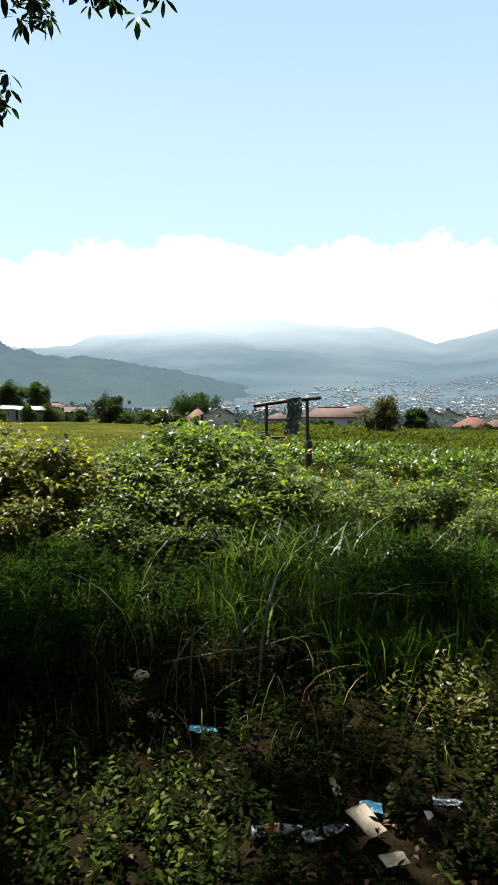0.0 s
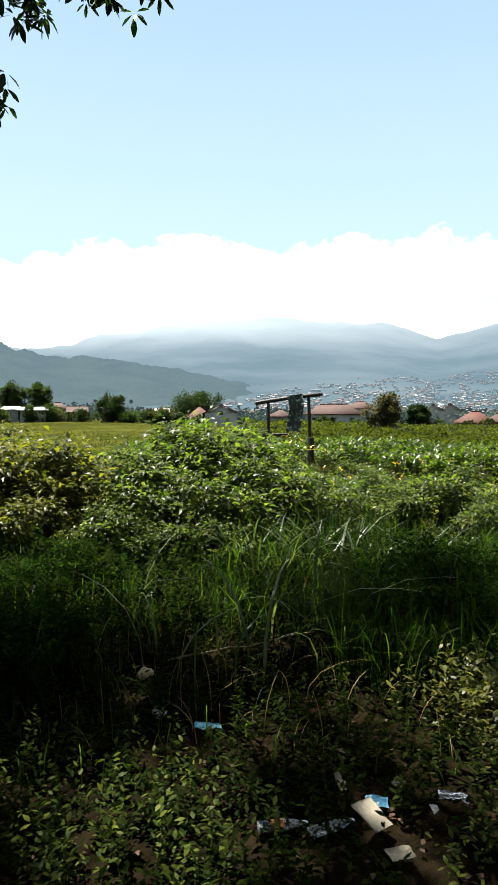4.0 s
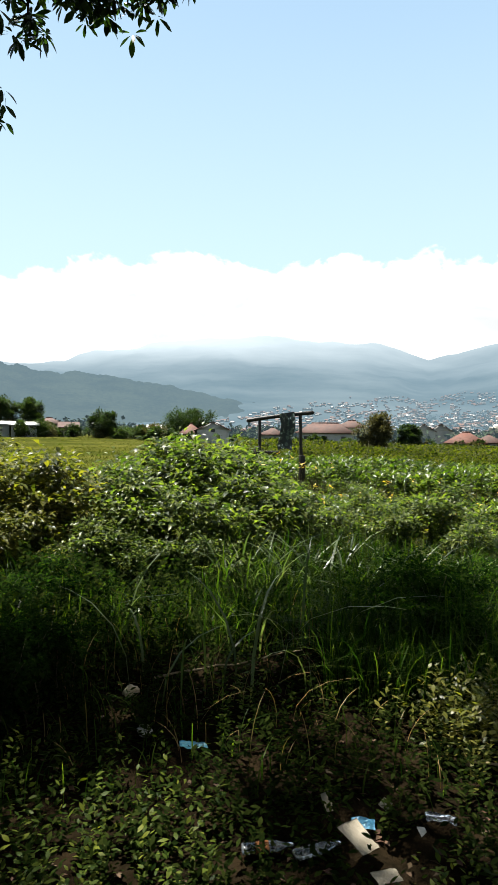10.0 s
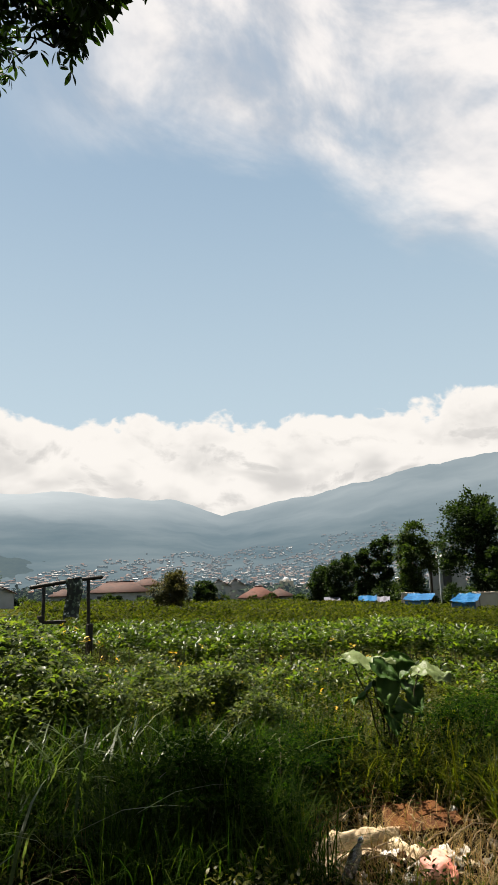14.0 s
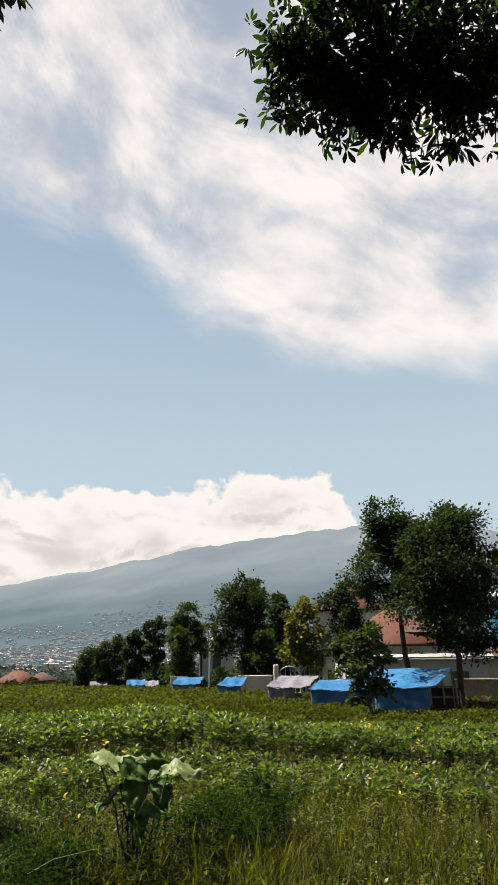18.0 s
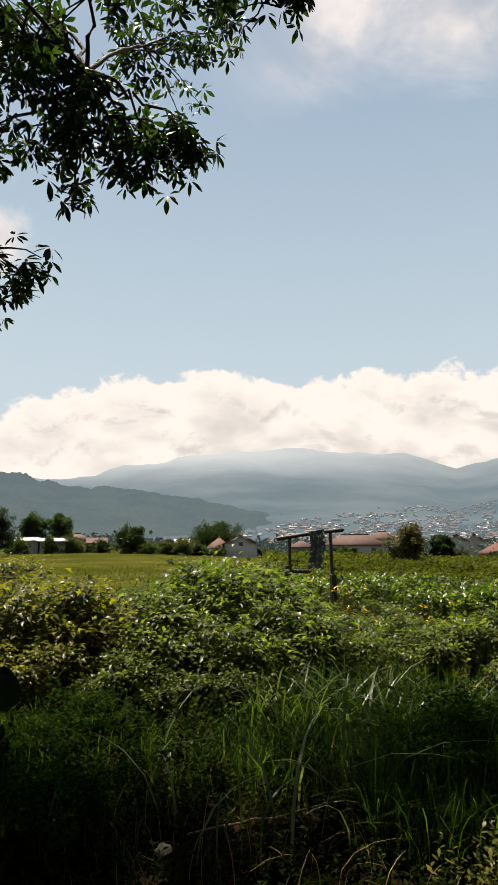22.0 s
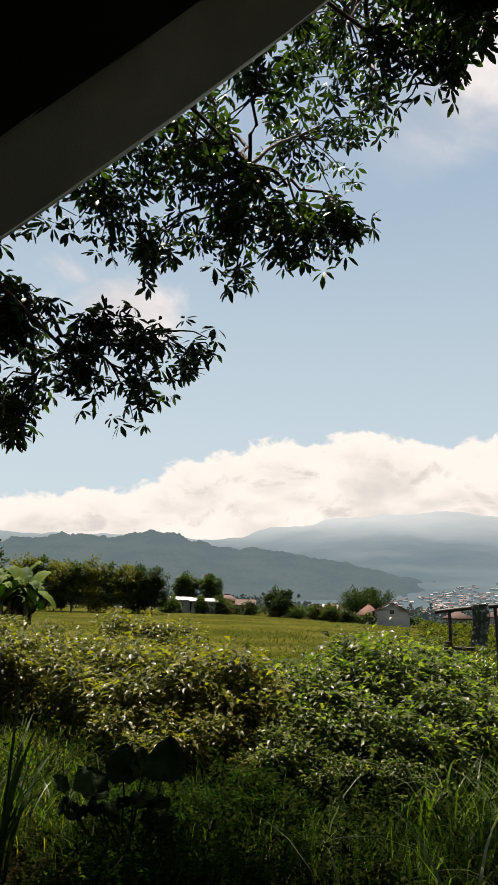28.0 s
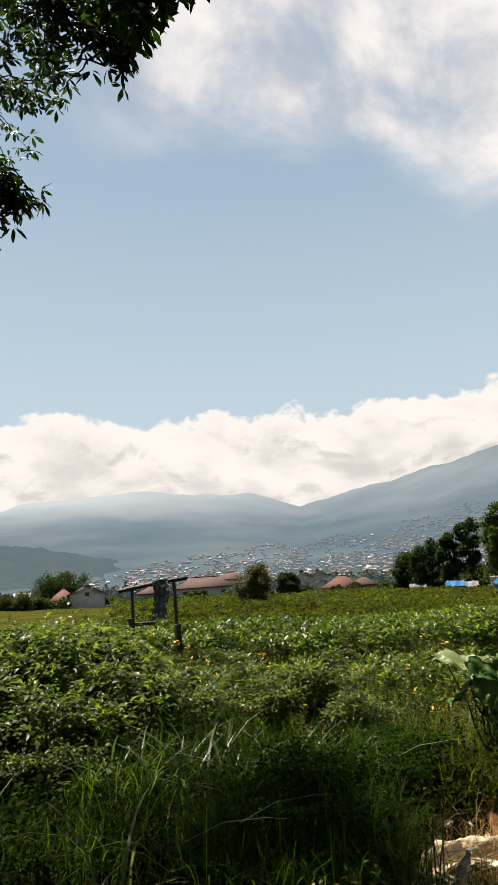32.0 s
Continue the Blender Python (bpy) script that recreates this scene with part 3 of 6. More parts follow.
# ---- shrubs ----
def make_shrub(name, label, seed, height=1.15, width=1.0, leaf=0.085, count=1500, stems=14, mat=None, group="shrubs in the field"):
    """A bushy weed: stems that fan out of the ground, their tops covered with leaves."""
    g = rng(seed)
    t = thing(name, label, "shrub", group=group)
    roots = np.stack([g.normal(0, width * 0.16, stems), g.normal(0, width * 0.16, stems), np.zeros(stems) - 0.03], -1)
    a, rr = g.uniform(0, 6.28, stems), np.sqrt(g.random(stems)) * width * 0.5
    tops = np.stack([rr * np.cos(a), rr * np.sin(a), height * (1.0 - 0.32 * (rr / width * 2) ** 2) * g.uniform(0.78, 1.02, stems)], -1)
    P, D = [], []
    per = count // stems
    for i in range(stems):
        f = np.where(g.random(per) < 0.3, g.uniform(0.9, 1.04, per), g.beta(1.6, 1.0, per))
        c = roots[i] + (tops[i] - roots[i]) * f[:, None]
        a = g.uniform(0, 6.28, per)
        out = np.stack([np.cos(a), np.sin(a), g.normal(0.16, 0.26, per)], -1)
        P.append(c + out * (0.02 + 0.13 * width * g.random(per)[:, None] * (0.4 + f[:, None])))
        D.append(out + g.normal(0, 0.25, (per, 3)))
        me = mesh_from("stem", *tube(bend(roots[i], tops[i], 0, 5, 0.02, seed + i), [0.007, 0.003], 5))
        part("stem", me, M_STALK, t)
    P, D = np.concatenate(P), np.concatenate(D)
    L = leaf * g.uniform(0.5, 1.35, len(P))
    me = mesh_from("foliage", *leaf_rows(P, D, L, L * 0.5, 0.16, 0.25, seed=seed))
    part("foliage", me, mat or M_LEAF, t)
    return t


SHRUBS = [make_shrub("shrub", "bushy green weed shrub with pointed leaves, sunlit on top", 100 + i, h, w, lf, 3000)
          for i, (h, w, lf) in enumerate(((1.18, 1.25, 0.105), (1.08, 1.1, 0.095), (1.22, 1.35, 0.11)))]


SHRUBS_O = [make_shrub("shrub", "bushy olive-green weed shrub with pale sunlit leaves", 110 + i, h, w, lf, 3000, mat=M_LEAF_O)
            for i, (h, w, lf) in enumerate(((1.15, 1.25, 0.095), (1.05, 1.1, 0.085), (1.2, 1.35, 0.10)))]


def scatter(protos, places, seed, zoff=0.0, grow=(0.85, 1.1)):
    """Copies of the prototypes, one at each (bearing, distance, size)."""
    g = rng(seed)
    for i, (az_, d, s) in enumerate(places):
        x, y = d * math.sin(radians(az_)), d * math.cos(radians(az_))
        ob = protos[i % len(protos)]
        m = pose(x, y, float(gz(x, y)) + zoff, 0, 0, g.uniform(0, 360)) @ Matrix.Scale(s * g.uniform(*grow), 4)
        if i < len(protos):
            ob.matrix_basis = m
        else:
            c = copy_thing(ob, pose(0, 0, 0))
            c.matrix_basis = m


# the thicket before the frame, the bushes beside it and those that run off to the left
scatter(SHRUBS, [(5.5, 7.2, 1), (8.2, 6.6, 0.95), (11, 7, 1), (13.2, 7.6, 1.04), (9.5, 8, 1.02), (6.5, 8.4, 1), (15.2, 8, 0.62),
                 (12, 8.8, 1), (16.5, 9, 0.5), (9, 9.4, 1), (19.5, 9.2, 0.45), (22.5, 9.8, 0.55), (18, 10.2, 0.4), (4.2, 6.4, 0.86),
                 (-1, 6.5, 0.5), (1.6, 6.3, 0.5), (-2, 12, 0.62), (1, 11, 0.6), (24, 7.2, 0.62), (27, 6.6, 0.55), (30.5, 7, 0.6),
                 (34, 6.2, 0.5), (21, 6.6, 0.55), (17.6, 6.6, 0.6), (14.4, 6.2, 0.72),
                 (3.2, 5.8, 0.55), (6.2, 5.9, 0.6), (9.4, 5.7, 0.62), (12.2, 5.6, 0.55), (0.2, 5.6, 0.45), (7.8, 5.4, 0.48), (4.8, 5.3, 0.42), (10.8, 5.2, 0.4)], 5)
scatter(SHRUBS_O, [(-6.5, 6.6, 0.96), (-9, 7.2, 1), (-4.6, 6.6, 0.9), (-12, 7.4, 0.95), (-7.5, 8.2, 1), (-15, 8.6, 1), (-18, 9.4, 1.02),
                 (-21.5, 9, 0.95), (-24.5, 9.8, 1), (-28, 9.4, 0.95), (-31.5, 9.8, 1), (-35, 9.2, 1), (-10, 13, 1.12),
                 (-12.4, 13.4, 1.1), (-8.4, 13.6, 1), (-16, 13, 0.95), (-20, 14, 1), (-24, 13.5, 1), (-28, 14, 1.05), (-33, 13.5, 1),
                 (-5, 11, 0.7), (-38, 11, 1), (-27, 17, 1), (-22, 17.5, 0.95), (-32, 18, 1), (-18, 18, 0.9), (-13, 10.4, 0.9),
                 (-6, 9.8, 0.8), (-4.2, 5.8, 0.55), (-7.2, 5.7, 0.6), (-10.4, 6.3, 0.62), (-2.4, 5.4, 0.42), (-22, 11.5, 0.95), (-30, 11.6, 0.95)], 7)

DARK_BUSH = [make_shrub("shrub", "low leafy bush, its green darkened to stand for shade", 140, 0.92, 1.15, 0.058, 4200, 14, M_BUSH, "low bushes"),
             make_shrub("shrub", "low leafy bush, its green darkened to stand for shade", 141, 0.8, 1.1, 0.054, 3800, 14, M_BUSH, "low bushes")]
# four at 3.1 to 3.5 m are added to stand for dark shade
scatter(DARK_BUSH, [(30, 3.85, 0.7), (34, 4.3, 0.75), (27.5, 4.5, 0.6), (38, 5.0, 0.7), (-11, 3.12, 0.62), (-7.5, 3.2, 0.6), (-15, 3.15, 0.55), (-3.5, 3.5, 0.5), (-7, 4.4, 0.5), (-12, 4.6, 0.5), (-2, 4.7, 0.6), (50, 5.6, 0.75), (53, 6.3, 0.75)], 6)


# ---- fields ----
def crop_rows(P, h, leaf, n_leaf, seed):
    g = rng(seed)
    n = len(P)
    side = np.degrees(np.arctan2(P[:, 0], P[:, 1]))
    h = h * np.interp(side, [46, 56], [1.0, 0.68])
    hh = h * g.uniform(0.75, 1.12, n) * (1 + 0.35 * fbm(P[:, 0] * 0.35 + 50, P[:, 1] * 0.35 + 50, 15, 3))
    PP, DD, LL = [], [], []
    for i in range(n_leaf):
        f = 0.42 + 0.58 * np.sqrt(g.random(n))
        a = g.uniform(0, 6.28, n)
        d = np.stack([np.cos(a), np.sin(a), g.uniform(-0.1, 0.9, n)], -1)
        PP.append(P + np.stack([0 * f, 0 * f, hh * f], -1) + d * leaf[:, None] * 0.35)
        DD.append(d)
        LL.append(leaf * g.uniform(0.6, 1.2, n))
    L = np.concatenate(LL)
    return plain_leaf_rows(np.concatenate(PP), np.concatenate(DD), L, L * 0.46, 0.15, seed=seed)


def build_fields():
    g = rng(70)
    near, far = [], []
    for d0, d1, n, leaf, k in ((8.0, 10.5, 620, 0.09, 30), (10.5, 15, 2100, 0.10, 46), (15, 28, 4200, 0.12, 30), (28, 48, 5200, 0.19, 16), (48, 88, 5200, 0.33, 10)):
        P = sector(n, d0, d1, 13 if d0 > 13 else 14, 84, int(d0))
        side = np.degrees(np.arctan2(P[:, 0], P[:, 1]))
        P = P[~((side > 13) & (side < 20.5) & (np.hypot(P[:, 0], P[:, 1]) < 11.7))]
        n = len(P)
        L = leaf * g.uniform(0.8, 1.2, n)
        (near if d0 < 14 else far).append(crop_rows(P, 0.4 if d0 < 10 else 0.72 if d0 < 14 else 0.58 if d0 < 28 else 0.66, L, k, int(d0) + 1))
    stuff("field_crop", join(near), M_CROP, "leafy green crop row with pale sunlit leaves", "crop")
    stuff("field_crop_far", join(far), M_CROP_FAR, "broad field of olive-green crops reaching to the houses", "crop")
    P = sector(1100, 9.5, 15, 14, 84, 77)
    Q = P + np.array([0, 0, 0.55]) + g.normal(0, 0.05, P.shape)
    stuff("crop_stems", stems_rows(P, Q, 0.007), M_STALK, "thin brown stems of the crop rows", "stems")
    # the meadow
    chunks = []
    for d0, d1, n, h, w in ((9, 20, 14000, 0.26, 0.012), (20, 45, 16000, 0.07, 0.03), (45, 88, 9000, 0.05, 0.07)):
        P = sector(n, d0, d1, -34, 15, int(d0) + 200)
        chunks.append(blade_rows(P, h * g.uniform(0.5, 1.2, n), w, g.uniform(0.2, 0.9, n), g.uniform(0, 6.28, n)))
    stuff("meadow_grass", join(chunks), M_MEADOW, "pale yellow-green meadow grass", "grass")


build_fields()


# ---- grass and herbs close by ----
def off_heap(P):
    """Places clear of the rubbish heap."""
    return np.hypot((P[:, 0] - 2.95) / 0.62, (P[:, 1] - 2.98) / 0.48) > 1


def build_near_plants():
    g = rng(80)
    chunks, olive, sward = [], [], []
    # tall grass belt, the lit sward on either side
    for n, d0, d1, a0, a1, h, w, seed in ((4200, 3.9, 6.2, -12, 30, 0.34, 0.008, 1), (420, 4.6, 5.6, 10, 25, 0.58, 0.011, 2),
                                          (5200, 4.2, 7.5, -42, -8, 0.40, 0.007, 3), (7000, 4.0, 9.5, 33, 80, 0.30, 0.008, 4),
                                          (2600, 6, 9.5, 16, 40, 0.42, 0.009, 5), (3200, 4.3, 5.8, 36, 56, 0.48, 0.008, 7), (2600, 3.5, 5.4, 22, 40, 0.55, 0.007, 10),
                                          (3000, 4.0, 6.5, -12, 26, 0.46, 0.006, 11), (9000, 4.6, 8.2, -44, -15, 0.24, 0.006, 8), (7000, 4.4, 8.8, 48, 84, 0.36, 0.007, 9),
                                          (3200, 3.2, 5.0, 21, 38, 0.5, 0.005, 15), (700, 2.4, 4.2, -35, 40, 0.20, 0.006, 6), (900, 3.0, 4.4, 44, 66, 0.14, 0.006, 12), (240, 2.9, 3.7, 36, 50, 0.2, 0.006, 13), (900, 4.5, 5.1, 38, 50, 0.52, 0.007, 14)):
        P = sector(n, d0, d1, a0, a1, seed + 300)
        P = P[fbm(P[:, 0] * 1.4 + 40, P[:, 1] * 1.4 + 40, 90 + seed, 3) > -0.22]
        if seed != 13:
            P = P[off_heap(P)]
        n = len(P)
        (olive if a0 > 32 else sward if a1 < -14 else chunks).append(blade_rows(P, h * g.uniform(0.45, 1.25, n), w * g.uniform(0.7, 1.3, n), g.beta(1.6, 1.6, n) * 1.35, g.uniform(0, 6.28, n)))
    stuff("tall_grass", join(chunks), M_GRASS, "tall green grass with bowed blades", "grass")
    stuff("olive_grass", join(olive), M_GRASS_O, "olive-green grass in the sunlit verge", "grass")
    stuff("sward_grass", join(sward), M_SWARD, "short yellow-green sward, its colour brightened to stand for sun", "grass")
    P = np.concatenate([sector(300, 2.6, 4.6, -5, 45, 330), sector(2000, 3.2, 7.5, 38, 80, 331), sector(500, 5.5, 9, -30, 40, 332), sector(450, 3.4, 5.4, 34, 58, 333)])
    n = len(P)
    stuff("dry_grass", blade_rows(P, g.uniform(0.08, 0.36, n), 0.004, g.uniform(0.2, 1.0, n), g.uniform(0, 6.28, n)), M_DRY,
          "withered straw-coloured grass blades", "grass")
    # pale broad blades bowing over, in loose tufts
    P = np.concatenate([sector(90, 4.7, 5.3, 12, 24, 335), sector(44, 4.2, 4.8, 24, 34, 336), sector(20, 3.2, 4.2, 2, 24, 337), sector(22, 4.6, 5.4, -30, -12, 338)])
    n = len(P)
    stuff("broad_grass", blade_rows(P, g.uniform(0.35, 0.85, n), g.uniform(0.010, 0.020, n), g.uniform(0.5, 1.15, n), g.uniform(0, 6.28, n)), M_BLADE,
          "pale broad grass blades bowing over", "grass")
    P = np.concatenate([sector(3800, 3.2, 5.4, 42, 68, 368), sector(1100, 3.0, 4.6, 34, 52, 369)])
    n = len(P)
    P[:, 2] += g.uniform(0.0, 0.05, n)
    stuff("straw", blade_rows(P, g.uniform(0.05, 0.16, n), 0.0035, g.uniform(0.6, 1.3, n), g.uniform(0, 6.28, n)), M_DRY, "dry straw strewn over the rubbish and the soil", "straw")
    # ground cover with small pointed leaves
    P = sector(7600, 1.2, 5.4, -42, 50, 340)
    keep = fbm(P[:, 0] * 1.1 + 20, P[:, 1] * 1.1 + 20, 95, 3) > -0.42
    bare = np.hypot(P[:, 0] - 1.05, P[:, 1] - 1.85) > 0.05
    bare &= np.hypot((P[:, 0] - 0.7) / 1.6, P[:, 1] - 3.4) > 0.12
    bare &= off_heap(P)
    for lx, ly, lr in ((0.86, 1.90, 0.09), (0.92, 1.78, 0.07), (1.09, 1.92, 0.06), (0.93, 2.04, 0.06), (1.21, 1.99, 0.08), (0.45, 2.69, 0.08), (0.23, 3.33, 0.1)):
        bare &= np.hypot(P[:, 0] - lx, P[:, 1] - ly) > lr
    P = P[keep & bare]
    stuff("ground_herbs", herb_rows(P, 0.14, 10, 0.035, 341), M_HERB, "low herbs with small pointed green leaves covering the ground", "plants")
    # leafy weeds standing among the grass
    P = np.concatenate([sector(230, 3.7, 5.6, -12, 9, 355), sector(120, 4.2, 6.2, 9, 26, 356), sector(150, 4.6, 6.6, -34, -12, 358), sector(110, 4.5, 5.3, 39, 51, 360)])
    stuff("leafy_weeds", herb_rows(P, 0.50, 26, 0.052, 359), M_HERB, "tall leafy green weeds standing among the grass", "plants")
    P = np.concatenate([sector(240, 6.0, 9.5, 19, 44, 365), sector(420, 6.0, 10, 44, 78, 366)])
    stuff("yellow_weeds", herb_rows(P, 0.42, 20, 0.058, 367), M_LEAF_O, "yellow-green leafy weeds before the crop", "plants")
    P = sector(1000, 3.6, 7.5, 30, 80, 345)
    P = P[off_heap(P)]
    stuff("verge_herbs", herb_rows(P, 0.3, 16, 0.042, 346), M_CROP, "weedy green herbs in the sunlit verge", "plants")
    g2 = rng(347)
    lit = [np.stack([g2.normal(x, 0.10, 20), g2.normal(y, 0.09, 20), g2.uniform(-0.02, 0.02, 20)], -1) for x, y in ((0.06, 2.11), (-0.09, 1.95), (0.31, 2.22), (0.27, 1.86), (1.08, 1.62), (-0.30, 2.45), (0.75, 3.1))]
    stuff("sunlit_herbs", herb_rows(np.concatenate(lit), 0.20, 9, 0.034, 346), M_FRESH_LIT, "fresh green herbs, lightened in colour to read as sunlit among darker ones", "plants")
    # this tuft takes the lighter olive leaf to read as sunlit
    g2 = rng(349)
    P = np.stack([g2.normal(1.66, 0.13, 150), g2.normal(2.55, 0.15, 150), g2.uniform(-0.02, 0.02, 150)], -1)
    stuff("sunlit_tuft", herb_rows(P, 0.26, 14, 0.04, 348), M_LEAF_O, "yellow-green tuft of herbs, lighter leaf colour standing for a patch of sun", "plants")
    P = np.concatenate([sector(26, 6.5, 10, 13, 24, 350), sector(20, 5.5, 9, 26, 44, 351), sector(10, 6, 8, 60, 66, 352)])
    P[:, 2] += rng(353).uniform(0.35, 0.95, len(P))
    stuff("yellow_leaves", herb_rows(P, 0.05, 5, 0.05, 354), M_LEAF_YEL, "yellowed leaves and small yellow flowers among the weeds", "leaves")
    # fallen leaves
    P = np.concatenate([sector(420, 1.3, 4.4, -20, 60, 360), sector(60, 1.5, 2.6, 20, 45, 362)])
    P[:, 2] += 0.012
    a = g.uniform(0, 6.28, len(P))
    L = g.uniform(0.02, 0.042, len(P))
    stuff("fallen_leaves", leaf_rows(P, np.stack([np.cos(a), np.sin(a), 0 * a + 0.1], -1), L, L * 0.55, 0.2, 0.0, seed=361), M_DEAD,
          "dead brown leaves on the soil", "leaves")


M_DEAD = shade("leaf_dead", (0.045, 0.026, 0.013), (0.022, 0.013, 0.008), 0.75, scale=20, spread=0.4, island=True, spec=0.1)
build_near_plants()


# ---- trees ----
def make_tree(label, at, height, width, seed, mat, leaf=0.22, count=2600, bare=0.3, lobes=9, lean=0.0, group="", squash=1.0, turn=None):
    """A tree: tapered trunk, limbs to every lobe of the crown, and leaves in uneven clumps with gaps between them."""
    g = rng(seed)
    t = thing("tree", label, "tree", (at[0], at[1], at[2]), g.uniform(0, 360) if turn is None else turn, group)
    th = height * bare
    top = np.array([lean, 0, height * 0.8])
    r0 = 0.011 * height + 0.02
    part("trunk", mesh_from("trunk", *tube(bend((0, 0, -0.3), top, 0, 9, 0.03 * height * 0.3, seed), [r0 * 1.25, r0 * 0.85, r0 * 0.25], 8)), M_BARK, t)
    centres, radii = [], []
    for i in range(lobes):
        f = (i + 0.5) / lobes
        z = th + (height - th) * (0.12 + 0.80 * f)
        wide = width * 0.5 * (0.35 + 0.75 * math.sin(math.pi * min(1, 0.22 + 0.72 * f)) ** 0.8)
        a = i * 2.4 + g.normal(0, 0.4)
        r = wide * g.uniform(0.35, 0.72) * (0.5 if f > 0.88 else 1)
        centres.append((r * math.cos(a) + lean * f, r * math.sin(a), z))
        radii.append(width * g.uniform(0.2, 0.3))
    P, D = [], []
    for i, (c, r) in enumerate(zip(centres, radii)):
        c = np.array(c)
        start = np.array([lean * 0.4, 0, th + (c[2] - th) * 0.45])
        part("limb", mesh_from("limb", *tube(bend(start, c, 0.05 * height, 6, 0.04 * r, seed + i), [r0 * 0.5, r0 * 0.12], 5)), M_BARK, t)
        n = int(count * 2.4 / lobes)
        clumps = sphere_dirs(16, g) * g.uniform(0.45, 1.12, (16, 1)) * r
        k = g.integers(0, 16, n)
        off = clumps[k] * 0.9 + g.normal(0, 0.22 * r, (n, 3))
        P.append(c + off * np.array([1, 1, 0.86 * squash]))
        D.append(unit(off) + g.normal(0, 0.6, (n, 3)) + np.array([0, 0, -0.1]))
    P, D = np.concatenate(P), np.concatenate(D)
    L = leaf * 0.95 * g.uniform(0.6, 1.35, len(P))
    part("crown", mesh_from("crown", *plain_leaf_rows(P, D, L, L * 0.72, 0.15, seed=seed)), mat, t)
    return t


def ground_at(az_, d, dz=0.0):
    x, y = d * math.sin(radians(az_)), d * math.cos(radians(az_))
    return x, y, float(gz(x, y)) + dz


def trees():
    row = "trees along the field's edge"
    K = make_tree
    K("round dark tree standing behind the pale house", ground_at(8.6, 102), 4.0, 7.6, 1, M_TREE, 0.26, 8000, 0.12, 12, 0, row)
    K("dense dark bushy tree by the meadow's end", ground_at(1.2, 86), 3.2, 3.8, 2, M_TREE, 0.22, 4500, 0.1, 9, 0, row)
    K("airy green tree beside its twin behind low roofs", ground_at(-6.8, 95), 5.0, 3.4, 3, M_TREE2, 0.24, 3200, 0.4, 8, 0, row)
    K("airy green tree beside its twin behind low roofs", ground_at(-4.7, 95), 5.0, 3.6, 4, M_TREE2, 0.24, 3400, 0.4, 8, 0, row)
    K("small olive-brown tree standing alone in the crop", ground_at(25.2, 42), 2.7, 2.2, 5, M_TREE_B, 0.13, 3600, 0.12, 9, 0, row)
    K("round dark bush tree at the field's far side", ground_at(27.8, 76), 2.9, 2.5, 6, M_TREE, 0.20, 2800, 0.1, 7, 0, row)
    K("tall dark broad-leaved tree behind the stalls", ground_at(50.9, 51), 8.7, 5.4, 7, M_TREE, 0.21, 10500, 0.2, 13, 0, row)
    K("green tree mixed with darker growth behind the stalls", ground_at(45.8, 60), 7.4, 4.0, 8, M_TREE2, 0.22, 5200, 0.15, 10, 0, row)
    K("slim dark tree in the row", ground_at(43.2, 66), 7.2, 2.4, 9, M_TREE, 0.22, 3600, 0.12, 9, 0, row)
    K("slim dark tree in the row", ground_at(41.6, 67), 6.0, 2.4, 10, M_TREE, 0.22, 3200, 0.12, 8, 0, row)
    K("low spreading dark tree in the row", ground_at(39.8, 70), 5.2, 3.6, 11, M_TREE, 0.22, 3600, 0.12, 8, 0, row)
    K("low spreading dark tree in the row", ground_at(38.0, 72), 4.4, 3.2, 12, M_TREE, 0.22, 3200, 0.12, 8, 0, row)
    K("dark tree behind the tall one", ground_at(53.6, 47), 7.0, 2.6, 13, M_TREE, 0.28, 2200, 0.12, 9, 0, row)
    K("small tree with yellowing leaves by the gate", ground_at(55.6, 40), 5.6, 2.7, 14, M_TREE_Y, 0.22, 2200, 0.3, 9, 0, row)
    K("dark leafy tree before the red-roofed house", ground_at(59.4, 36), 6.4, 2.7, 15, M_TREE, 0.16, 4600, 0.2, 9, 0, row)
    K("tall tree with a slender trunk beside the blue stall", ground_at(64.6, 29), 8.5, 3.4, 16, M_TREE, 0.14, 11000, 0.44, 13, -0.6, row, 1.0, -63.9)
    K("broad heavy-crowned tree beside the blue stall", ground_at(68.2, 27), 7.6, 4.5, 17, M_TREE, 0.14, 15000, 0.33, 15, 0.1, row, 1.0, -68.2)
    K("leafy sapling growing before the blue stall", ground_at(61.2, 21.5), 3.0, 1.5, 18, M_TREE2, 0.16, 1000, 0.15, 7, 0, row)
    K("dark bushy tree behind the shed", ground_at(-25.2, 53), 5.2, 6.0, 19, M_TREE, 0.3, 3600, 0.1, 12, 0, row)
    K("dark leafy tree behind the shed", ground_at(-28.2, 55), 5.6, 5.6, 22, M_TREE, 0.3, 2600, 0.1, 10, 0, row)
    K("leafy tree behind the shed", ground_at(-31.5, 58), 6.2, 5.4, 20, M_TREE2, 0.3, 2600, 0.1, 10, 0, row)
    K("leafy tree behind the shed", ground_at(-36, 60), 6.4, 6.0, 21, M_TREE, 0.3, 2600, 0.1, 10, 0, row)
